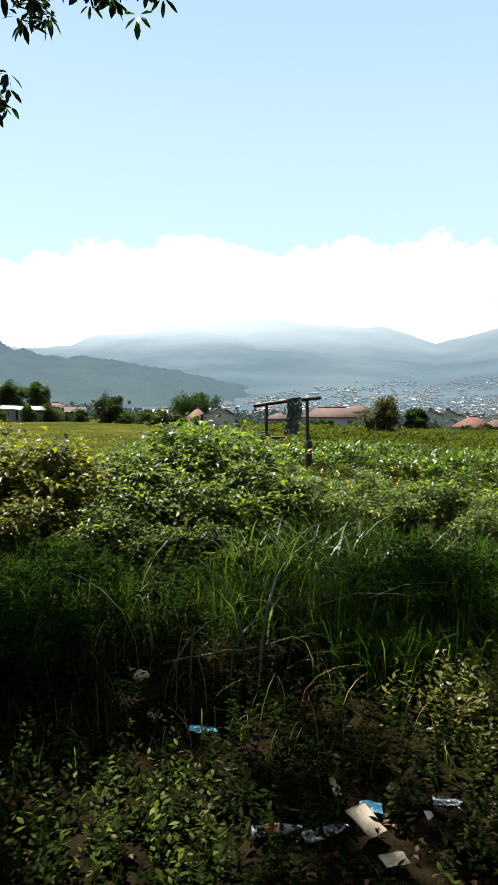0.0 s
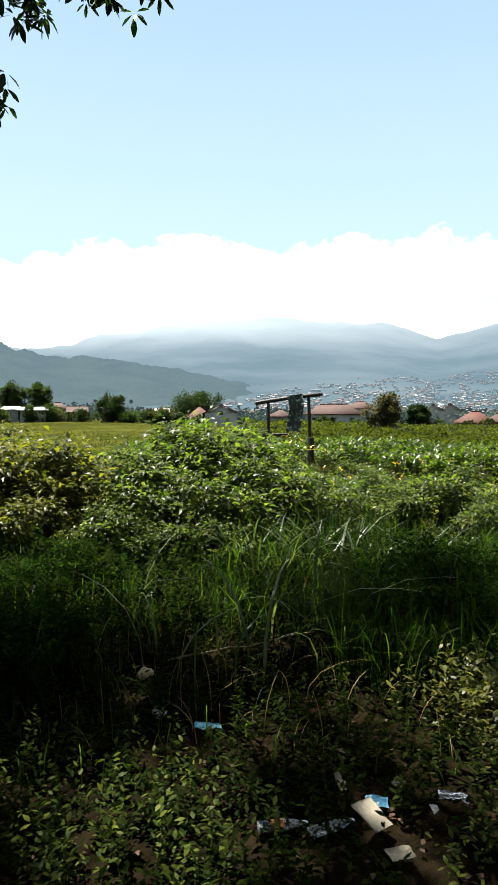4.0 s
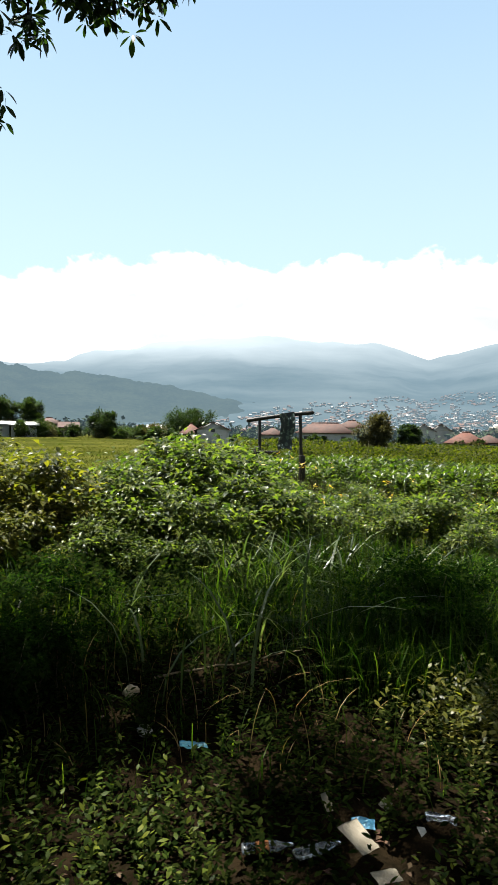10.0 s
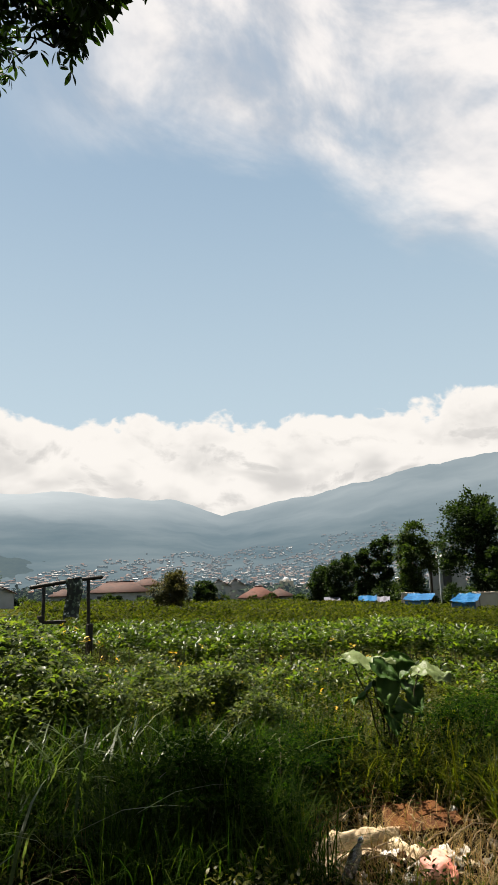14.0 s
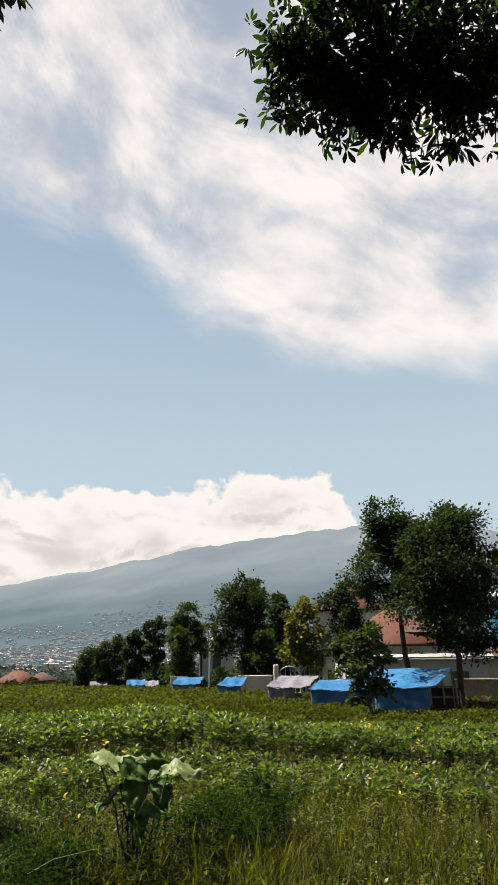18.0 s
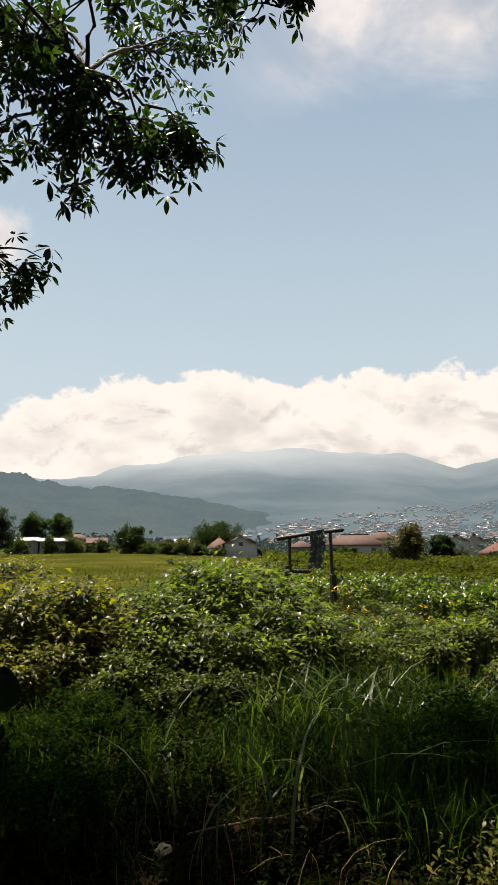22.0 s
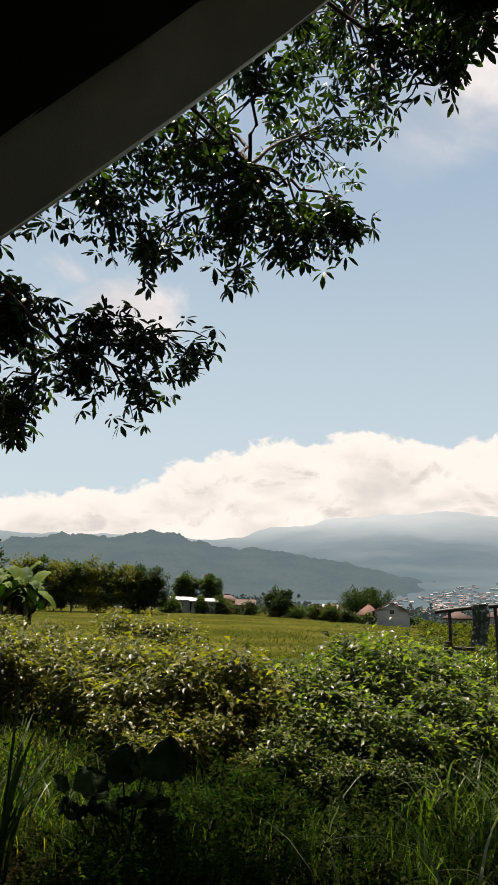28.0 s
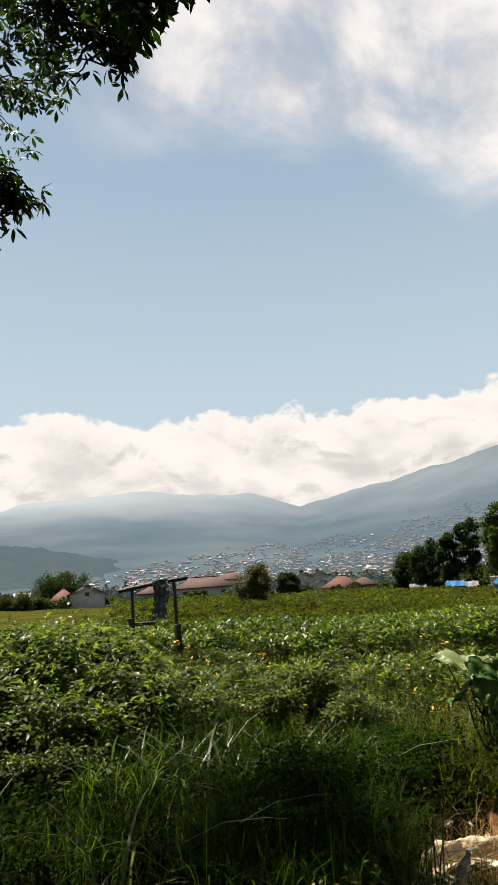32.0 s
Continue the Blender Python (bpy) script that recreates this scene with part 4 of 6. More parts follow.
    for i, (a_, h, w) in enumerate(((-20.4, 6.0, 4.6), (-19.0, 5.8, 4.6), (-17.6, 5.7, 4.8), (-16.2, 5.6, 4.8), (-14.8, 5.6, 4.6), (-13.4, 5.5, 4.6), (-12.0, 5.5, 4.6), (-10.7, 5.4, 4.2), (-9.6, 5.2, 3.6))):
        K("tree of an even olive-green plantation row" if i < 7 else "dark tree ending the plantation row", ground_at(a_, 76), h * 0.92, w, 30 + i,
          (M_TREE_Y, M_TREE2)[i % 2] if i < 7 else M_TREE, 0.22, 3200, 0.1, 9, 0, "plantation row")
    g = rng(41)
    for i in range(44):
        a_ = g.uniform(-9, 6.8) if i < 26 else g.uniform(14, 37)
        d = g.uniform(84, 96) if i < 26 else g.uniform(92, 122)
        K("small bush among the far garden plots", ground_at(a_, d), g.uniform(0.8, 2.0) * (1 if i < 26 else 0.8), g.uniform(1.8, 3.6) * (1 if i < 26 else 0.7), 50 + i,
          (M_TREE_B, M_TREE2, M_TREE)[i % 3], 0.19, 1300, 0.05, 6, 0, "bushes of the far plots")
    for i in range(11):
        a_ = 37 + 2.9 * i + g.uniform(-1, 1)
        d = np.interp(a_, [37, 50, 72], [74, 52, 31])
        K("dark bush behind the stalls", ground_at(a_, d + g.uniform(0, 3)), g.uniform(1.8, 2.8), g.uniform(2.2, 3.6), 80 + i,
          (M_TREE, M_TREE2)[i % 2], 0.2, 1100, 0.05, 6, 0, "bushes behind the stalls")


trees()


# ---- the near trees overhead ----
def spot(az_, el_, d, eye=1.55):
    """A place at a bearing, an elevation and a distance from the viewpoint."""
    a, e = radians(az_), radians(el_)
    return np.array([d * math.sin(a) * math.cos(e), d * math.cos(a) * math.cos(e), eye + d * math.sin(e)])


def whorl(seed):
    """A twig's end with seven drooping leaflets, broadest past the middle."""
    g = rng(seed)
    n = 7
    a = np.arange(n) * 6.28 / n + g.normal(0, 0.25, n)
    D = unit(np.stack([np.cos(a), np.sin(a), g.uniform(-1.1, 0.25, n)], -1))
    L = 0.112 * g.uniform(0.7, 1.2, (n, 1))
    S = unit(np.cross(D, [0, 0, 1.0]) + g.normal(0, 0.25, (n, 3)))
    down = np.array([0, 0, -1.0])
    w = L * 0.33 * g.uniform(0.85, 1.15, (n, 1))
    rows = [D * 0.02]
    for f, half, sink in ((0.35, 0.26, 0.02), (0.66, 0.5, 0.10), (0.88, 0.30, 0.21)):
        c = D * L * f + down * L * sink
        rows += [c - S * w * half, c + S * w * half]
    rows.append(D * L + down * L * 0.30)
    V = np.stack(rows, 1).reshape(-1, 3)
    k = np.arange(n)[:, None, None] * 8
    return V, (k + np.array([[[0, 1, 2], [1, 3, 4], [1, 4, 2], [3, 5, 6], [3, 6, 4], [5, 7, 6]]])).reshape(-1, 3)


# gaps cut into the crowns for sun patches: place and half width of each
GLADES = ((0.06, 2.11, 0.26), (-0.09, 1.98, 0.2), (0.31, 2.25, 0.22), (0.29, 1.89, 0.17), (-0.28, 2.45, 0.12), (1.05, 1.62, 0.14), (1.57, 2.46, 0.26),
          (0.21, 3.19, 0.2), (0.88, 3.56, 0.34), (1.26, 3.49, 0.24), (0.61, 2.56, 0.2), (0.75, 2.45, 0.16), (1.22, 2.75, 0.13), (1.39, 1.98, 0.13),
          (2.45, 3.1, 0.34), (2.1, 2.4, 0.26), (0.75, 4.3, 0.42), (1.35, 4.6, 0.5))


def lets_light(p, g):
    """Whether a leaf at p would shade one of the sunny patches."""
    a, e = radians(SUN_AZ), radians(SUN_EL)
    if p[2] - 1.5 < 0.68 * math.hypot(p[0], p[1]):
        return False
    k = p[2] / math.tan(e)
    x, y = p[0] - k * math.sin(a), p[1] - k * math.cos(a)
    return any((x - gx) ** 2 + (y - gy) ** 2 < r * r * 0.8 for gx, gy, r in GLADES) and g.random() < 0.95


def overhead_tree(label, base, fork, hubs, clumps, seed, count_parts, thin=8):
    """A broad tree whose boughs reach over the viewpoint. clumps: bearing, elevation, distance, radius, number of leaf whorls."""
    g = rng(seed)
    t = thing("tree", label, "tree", base)
    o = np.array(base)
    part("trunk", mesh_from("trunk", *tube(bend((0, 0, -0.3), np.array(fork) - o, 0, 10, 0.05, seed), [0.26, 0.2, 0.15], 12)), M_BARK, t)
    protos = [whorl(seed + i) for i in range(6)]
    shared = []
    for V, F in protos:
        me = mesh_from("leaf_whorl", V, F)
        me.materials.append(M_OVER)
        shared.append(me)
    rows, singles = [], 0
    hub = [spot(*h) for h in hubs]
    for i, h in enumerate(hub):
        part("bough", mesh_from("bough", *tube(bend(np.array(fork), h, 0.3, 10, 0.08, seed + i) - o, [0.08, 0.030, 0.014], 8)), M_BARK, t)
    for i, (az_, el_, d, r, n) in enumerate(clumps):
        r *= 0.96
        c = spot(az_, el_ + 1.2, d)
        near = hub[int(np.argmin([np.linalg.norm(c - h) for h in hub]))]
        limb = bend(near, c, 0.12, 10, 0.05, seed + i)
        part("limb", mesh_from("limb", *tube(limb - o, [0.022, 0.014, 0.007], 6)), M_BARK, t)
        twigs = []
        for k in range(max(3, n // (thin - 3 if el_ > 43 else thin))):
            tip = c + unit(g.normal(0, 1, 3)) * r * g.uniform(0.45, 1.1) + np.array([0, 0, -0.12 * r])
            start = limb[g.integers(6, 10)]
            if lets_light(tip, g):
                continue
            twigs.append(tube(bend(start, tip, 0.06, 5, 0.02, seed + k) - o, [0.011, 0.004], 4))
            for q in range(6):
                f = g.uniform(0.4, 1.05)
                p = start + (tip - start) * f + g.normal(0, 0.07, 3)
                if lets_light(p, g):
                    continue
                j = int(g.integers(0, 6))
                m = Matrix.Translation(p - o) @ Euler((g.normal(0, 0.5), g.normal(0, 0.5), g.uniform(0, 6.28))).to_matrix().to_4x4() @ Matrix.Scale(g.uniform(0.7, 1.25), 4)
                if singles < count_parts and q == 0:
                    w = part("leaf_whorl", shared[j], None, t)
                    w.matrix_basis = m
                    singles += 1
                else:
                    M4 = np.array(m)
                    rows.append((protos[j][0] @ M4[:3, :3].T + M4[:3, 3], protos[j][1]))
        if twigs:
            part("twig_spray", mesh_from("twig_spray", *join(twigs)), M_BARK, t)
    part("crown", mesh_from("crown", *join(rows)), M_OVER, t)
    return t


overhead_tree("spreading broad-leaved tree with palmate drooping leaves reaching overhead", (-5.6, -0.6, 0), (-4.6, 0.6, 5.0),
              [(-22, 40, 6.2), (-4, 37, 6.4), (8, 46, 6.4), (-33, 25, 6.0), (-20, 20.5, 5.5), (-15, 54, 6.4)],
              [(3.6, 31, 6.2, 0.36, 70), (6.3, 31.2, 6.3, 0.22, 40), (0.9, 30.4, 6.2, 0.28, 50), (-4.8, 27.0, 6.1, 0.13, 14), (-2, 33, 6.3, 0.6, 150), (-7, 32, 6.2, 0.5, 120),
               (-10, 37, 6.4, 0.75, 190), (-17, 31, 6.2, 0.5, 110), (-13, 29, 6.3, 0.35, 60), (3, 37.5, 8.6, 0.76, 190), (9.5, 43.5, 6.3, 0.35, 40), (14.6, 40.8, 6.2, 0.40, 100),
               (17.5, 42.5, 6.2, 0.3, 55), (-3, 42, 6.5, 0.8, 170), (-17, 38, 6.4, 0.7, 150), (6, 46, 9.0, 1.0, 260), (8.5, 41.5, 8.8, 0.5, 110), (14.5, 47, 6.0, 0.5, 80),
               (-17, 21.5, 5.4, 0.34, 75), (-12.5, 20.5, 5.4, 0.3, 60), (-8.2, 20.2, 5.4, 0.22, 40), (-13.8, 16.8, 5.4, 0.28, 55), (-19.5, 18.0, 5.5, 0.35, 70),
               (-25, 22, 5.8, 0.5, 180), (-24, 14, 5.8, 0.4, 120), (-29, 14, 6.0, 0.5, 170), (-34, 11, 6.0, 0.5, 150), (-31, 22, 6.0, 0.7, 260), (-37, 19, 6.0, 0.7, 150),
               # from (-20, 47) on, unseen clumps are added to shade the ground
               (-26, 30, 6.2, 0.6, 120), (-34, 32, 6.2, 0.8, 150), (-20, 47, 6.6, 1.0, 320), (-27, 44, 6.8, 1.0, 340), (-38, 44, 6.6, 1.0, 300), (-32, 52, 6.5, 1.0, 300), (-5, 55, 6.8, 1.0, 200), (10, 58, 6.6, 0.9, 150), (-35, 48, 6.4, 1.0, 160), (-20, 62, 6.5, 1.0, 160), (-2, 51, 6.4, 0.85, 300), (-15, 38.5, 8.3, 0.9, 170), (-8, 40, 8.0, 0.8, 150), (-22, 38, 8.3, 0.9, 170)],
              500, 300)
overhead_tree("second broad-leaved tree whose bough hangs over the field", (7.4, -1.8, 0), (6.4, -0.6, 4.6),
              [(70, 46, 5.5), (58, 60, 5.4)],
              [(60.6, 45.9, 5.6, 0.34, 70), (58.6, 47.4, 5.5, 0.2, 30), (64, 44.6, 5.5, 0.42, 90), (68.6, 43.8, 5.5, 0.42, 100), (73, 41.8, 5.4, 0.36, 90), (77, 40.8, 5.4, 0.35, 80), (75, 45, 5.5, 0.6, 140),
               (65, 50, 5.6, 0.55, 130), (80, 44, 5.5, 0.7, 140), (50, 62, 5.2, 0.6, 90)], 700, 200)
overhead_tree("third broad-leaved tree leaning over the verge, with unseen crown added for shade", (1.6, -4.2, 0), (1.4, -1.6, 5.6),
              [(18, 58, 4.8), (0, 75, 5.0)],
              [(19.5, 48.6, 4.6, 0.33, 100), (23.4, 48.8, 4.6, 0.3, 100), (26.2, 48.6, 4.6, 0.16, 34), (22, 54, 4.8, 0.5, 100), (16.2, 45.4, 4.7, 0.13, 18),
               # these clumps lie overhead and behind, unseen, added to block sky light
               (0, 66, 5.2, 0.9, 160), (-40, 70, 5.4, 0.9, 160), (40, 68, 5.4, 0.8, 120), (100, 75, 5.0, 0.9, 120), (180, 60, 5.0, 1.2, 200), (-120, 60, 5.4, 1.2, 200), (140, 40, 5.2, 1.2, 200), (-160, 35, 5.2, 1.2, 200),
               (20, 74, 4.8, 1.0, 260), (-25, 78, 5.0, 1.0, 260), (60, 80, 4.8, 1.1, 260), (-70, 80, 5.0, 1.1, 260), (120, 62, 5.0, 1.2, 260), (160, 78, 5.0, 1.2, 260), (-150, 78, 5.0, 1.2, 260), (-90, 62, 5.2, 1.2, 260),
               (150, 52, 5.6, 1.3, 260), (-170, 50, 5.6, 1.3, 260), (-130, 46, 5.8, 1.3, 260), (110, 45, 5.8, 1.3, 240), (85, 60, 5.4, 1.1, 240), (170, 30, 6.2, 1.4, 260), (-140, 25, 6.4, 1.4, 260), (130, 22, 6.4, 1.4, 260), (-112, 32, 6.2, 1.3, 240)], 800, 150, 7)


# ---- more materials ----
M_WALL_W = shade("wall_whitewash", (0.272, 0.272, 0.264), (0.192, 0.192, 0.188), 0.85, scale=1.2, bump=0.2)
M_WALL_G = shade("wall_grey", (0.272, 0.280, 0.280), (0.192, 0.200, 0.200), 0.9, scale=1.2, bump=0.2)
M_WALL_B = shade("wall_beige", (0.400, 0.352, 0.280), (0.304, 0.264, 0.208), 0.9, scale=1.2, bump=0.2)
M_WALL_BLUE = shade("wall_sky_blue", (0.06, 0.42, 0.62), (0.05, 0.34, 0.52), 0.8, scale=1.0)
M_TILE = shade("roof_clay", (0.0514, 0.0141, 0.0061), (0.0306, 0.0090, 0.0043), 0.8, scale=2.5, bump=0.6, spec=0.2)
M_TILE_OLD = shade("roof_clay_old", (0.0418, 0.0187, 0.0130), (0.0245, 0.0130, 0.0101), 0.85, scale=2.0, bump=0.6, spec=0.2)
M_TIN = shade("roof_tin", (0.200, 0.200, 0.192), (0.136, 0.132, 0.124), 0.5, metal=0.2, scale=0.8, bump=0.3)
M_TIN_RUST = shade("roof_tin_pinkish", (0.0945, 0.0660, 0.0497), (0.0669, 0.0450, 0.0331), 0.6, metal=0.1, scale=0.8, bump=0.3)
M_WIN = shade("window_dark", (0.03, 0.035, 0.04), (0.02, 0.02, 0.025), 0.15, scale=2)
M_TARP = shade("tarpaulin_blue", (0.0152, 0.1006, 0.2199), (0.0076, 0.0653, 0.1656), 0.34, scale=3, bump=0.9, bump_scale=6, spec=0.5, through_=(0.25, (1.2, 1.5, 1.3)))
M_TARP_PALE = shade("tarpaulin_pale", (0.1331, 0.1331, 0.1587), (0.0907, 0.0907, 0.1149), 0.4, scale=2.0, bump=0.6, bump_scale=5, through_=(0.25, (1.0, 1.0, 1.0)))
M_POLE = shade("weathered_pole", (0.16, 0.12, 0.08), (0.09, 0.07, 0.05), 0.85, scale=8, bump=0.4)
M_IRON = shade("dark_painted_iron", (0.010, 0.011, 0.010), (0.022, 0.016, 0.011), 0.6, metal=0.2, scale=9, bump=0.3, spec=0.2)
M_GALV = shade("galvanised_steel", (0.42, 0.44, 0.45), (0.32, 0.33, 0.34), 0.45, metal=0.6, scale=4)
M_AWN = shade("awning_cloth", (0.1266, 0.1244, 0.1152), (0.0744, 0.0744, 0.0708), 0.9, scale=1.6, bump=0.35, bump_scale=120, through_=(0.3, (0.8, 0.82, 0.8)))
# near-black cloth colour stands for the shade under the awning
M_AWN_IN = shade("awning_shade_black", (0.006, 0.006, 0.006), (0.004, 0.004, 0.004), 1.0, scale=5, spec=0.0)
M_TEAL = shade("tarpaulin_teal", (0.02, 0.13, 0.18), (0.012, 0.08, 0.12), 0.4, scale=4, bump=0.5, bump_scale=9)
M_PAPER = shade("paper_dirty", (0.128, 0.112, 0.083), (0.075, 0.064, 0.045), 0.85, scale=14, bump=0.3, spec=0.2)
M_WHITE = shade("plastic_white", (0.3375, 0.3187, 0.2812), (0.2250, 0.2063, 0.1688), 0.4, scale=10, bump=0.5, bump_scale=30, spec=0.3)
M_PINK = shade("plastic_pink", (0.65, 0.20, 0.14), (0.55, 0.30, 0.24), 0.35, scale=9, bump=0.5, bump_scale=30, through_=(0.25, (1, 1, 1)))
M_BLUEP = shade("plastic_blue", (0.0180, 0.0900, 0.1500), (0.0480, 0.1200, 0.1680), 0.3, scale=12, bump=0.4, bump_scale=30, spec=0.3)
M_RED = shade("clay_red_board", (0.0739, 0.0289, 0.0085), (0.0347, 0.0138, 0.0048), 0.95, scale=14, bump=0.9, spec=0.1)
M_SACK = shade("sackcloth_pale", (0.2350, 0.1875, 0.1125), (0.1313, 0.0988, 0.0612), 0.9, scale=12, bump=0.5, spec=0.1)
M_SHEET = shade("plastic_cream", (0.4016, 0.3196, 0.1958), (0.2142, 0.1530, 0.0918), 0.55, scale=12, bump=0.6, bump_scale=30, spec=0.25)
M_CORK = shade("pale_rind", (0.60, 0.44, 0.28), (0.45, 0.32, 0.20), 0.7, scale=12, bump=0.4)
M_STICK = shade("dry_stick", (0.160, 0.116, 0.068), (0.088, 0.062, 0.037), 0.85, scale=12, bump=0.4, spec=0.15)
# sun and shade are put into the two taro tones: pale, then deep
M_TARO = shade("leaf_taro_lit", (0.092, 0.124, 0.044), (0.056, 0.084, 0.024), 0.45, scale=9, spread=0.2, bump=0.4, spec=0.25, through_=(0.4, (0.5, 1.1, 0.12)))
M_TARO_D = shade("leaf_taro_unlit", (0.0459, 0.0893, 0.0153), (0.0272, 0.0571, 0.0092), 0.45, scale=9, spread=0.25, bump=0.4, spec=0.12, through_=(0.4, (1.2, 1.8, 0.4)))
# broad leaves and reed: deep shade is put into this dark green
M_BROAD = shade("leaf_broad_shaded", (0.0118, 0.0216, 0.0059), (0.0069, 0.0127, 0.0039), 0.6, scale=6, spread=0.3, spec=0.03, through_=(0.25, (1.8, 2.4, 0.8)))
M_BANANA = shade("leaf_banana", (0.040, 0.068, 0.010), (0.022, 0.040, 0.006), 0.6, scale=2, spread=0.35, spec=0.03, through_=(0.4, (2.0, 2.6, 0.6)))


def clear_plastic():
    m = bpy.data.materials.new("plastic_clear")
    m.use_nodes = True
    b = m.node_tree.nodes["Principled BSDF"]
    b.inputs["Base Color"].default_value = (0.22, 0.24, 0.245, 1)
    b.inputs["Roughness"].default_value, b.inputs["Transmission Weight"].default_value, b.inputs["IOR"].default_value = 0.12, 0.85, 1.35
    return m


def cloth_print():
    """Dark cloth with pale camouflage patches."""
    m = bpy.data.materials.new("cloth_camouflage")
    m.use_nodes = True
    nt = m.node_tree
    N, Lk = nt.nodes.new, nt.links.new
    b = nt.nodes["Principled BSDF"]
    b.inputs["Roughness"].default_value = 0.9
    tc, n = N("ShaderNodeTexCoord"), N("ShaderNodeTexNoise")
    Lk(tc.outputs["Object"], n.inputs["Vector"])
    n.inputs["Scale"].default_value, n.inputs["Detail"].default_value = 11, 2
    r = N("ShaderNodeValToRGB")
    r.color_ramp.interpolation = "CONSTANT"
    r.color_ramp.elements[0].color = (0.012, 0.016, 0.014, 1)
    r.color_ramp.elements[1].position, r.color_ramp.elements[1].color = 0.62, (0.36, 0.38, 0.36, 1)
    k = r.color_ramp.elements.new(0.52)
    k.color = (0.05, 0.07, 0.05, 1)
    Lk(n.outputs["Fac"], r.inputs[0]), Lk(r.outputs[0], b.inputs["Base Color"])
    return m


M_CLEAR, M_CAMO = clear_plastic(), cloth_print()


def sheet(fn, nu, nv, thick=0.004):
    """A closed, thin sheet from a function of (u, v) in 0..1."""
    u, v = np.meshgrid(np.linspace(0, 1, nu), np.linspace(0, 1, nv), indexing="ij")
    P = np.stack(fn(u, v), -1)
    du, dv = np.gradient(P, axis=0), np.gradient(P, axis=1)
    Nn = unit(np.cross(du, dv))
    V = np.concatenate([(P + Nn * thick / 2).reshape(-1, 3), (P - Nn * thick / 2).reshape(-1, 3)])
    F = grid_faces(nu, nv)
    k = nu * nv
    idx = np.arange(k).reshape(nu, nv)
    ring = np.concatenate([idx[:, 0], idx[-1, 1:], idx[-2::-1, -1], idx[0, -2:0:-1]])
    nx = np.roll(ring, -1)
    rim = np.stack([ring, nx, nx + k, ring + k], -1)
    F = np.concatenate([F, F[:, ::-1] + k, rim[:, ::-1]])
    return V, np.concatenate([F[:, [0, 1, 2]], F[:, [0, 2, 3]]])


def smooth(ob):
    ob.data.polygons.foreach_set("use_smooth", [True] * len(ob.data.polygons))
    return ob


def rod(a, b, r, r2=None, sides=6):
    return mesh_from("rod", *tube(bend(a, b, 0, 3), [r, r2 or r], sides))


def crumple(seed, amp, size):
    """Wrinkled height over the unit square."""
    return lambda u, v: amp * (fbm(u * size + 3, v * size + 5, seed, 4) + 0.6 * np.abs(fbm(u * size * 1.7, v * size * 1.7, seed + 9, 3)))


# ---- the frame in the field ----
def build_stand():
    t = thing("drying_frame", "dark iron frame with a tilted crossbar standing in the weeds", "frame", (3.45, 11.5, float(gz(3.45, 11.5))))
    o = np.array(t.location)
    P = lambda *p: np.array(p) - o
    part("left_post", mesh_from("post", *tube(bend(P(3.10, 11.6, -0.3), P(3.09, 11.6, 1.47), 0, 5), [0.034, 0.03], 8)), M_IRON, t)
    part("right_post", mesh_from("post", *tube(bend(P(3.86, 11.37, -0.3), P(3.80, 11.38, 1.55), 0, 5), [0.036, 0.032], 8)), M_IRON, t)
    part("post_sleeve", boxm(P(3.84, 11.37, 0.38), (0.10, 0.09, 0.84), 12, 0.012), M_IRON, t)
    part("post_block", boxm(P(3.05, 11.6, 0.86), (0.10, 0.08, 0.2), 12, 0.01), M_IRON, t)
    part("crossbar", mesh_from("bar", *tube(bend(P(2.86, 11.66, 1.43), P(4.02, 11.31, 1.59), 0.012, 6), [0.036, 0.036], 8)), M_IRON, t)
    part("rung", boxm(P(3.22, 11.56, 0.845), (0.5, 0.045, 0.06), -16, 0.008), M_IRON, t)
    c = tagged(new("cloth"), "dark camouflage-patterned cloth hanging over the crossbar", "cloth")
    f = crumple(4, 0.05, 3)
    ax, ay = np.array([3.40, 11.46, 0]), np.array([3.66, 11.38, 0])

    def hang(u, v):
        w = u + 0.08 * np.sin(v * 5)
        return ax[0] + (ay[0] - ax[0]) * w, ax[1] + (ay[1] - ax[1]) * w - 0.045 - f(u, v) * 0.9 - 0.03 * np.sin(u * 9 + v * 2), 1.56 + 0.04 * u - 0.68 * v + 0.03 * np.sin(u * 4) * v
    me = mesh_from("cloth", *sheet(hang, 12, 18, 0.006))
    me.materials.append(M_CAMO)
    bpy.data.objects.remove(c)
    tagged(smooth(new("hanging_cloth", me)), "dark camouflage-patterned cloth hanging over the crossbar", "cloth")


build_stand()


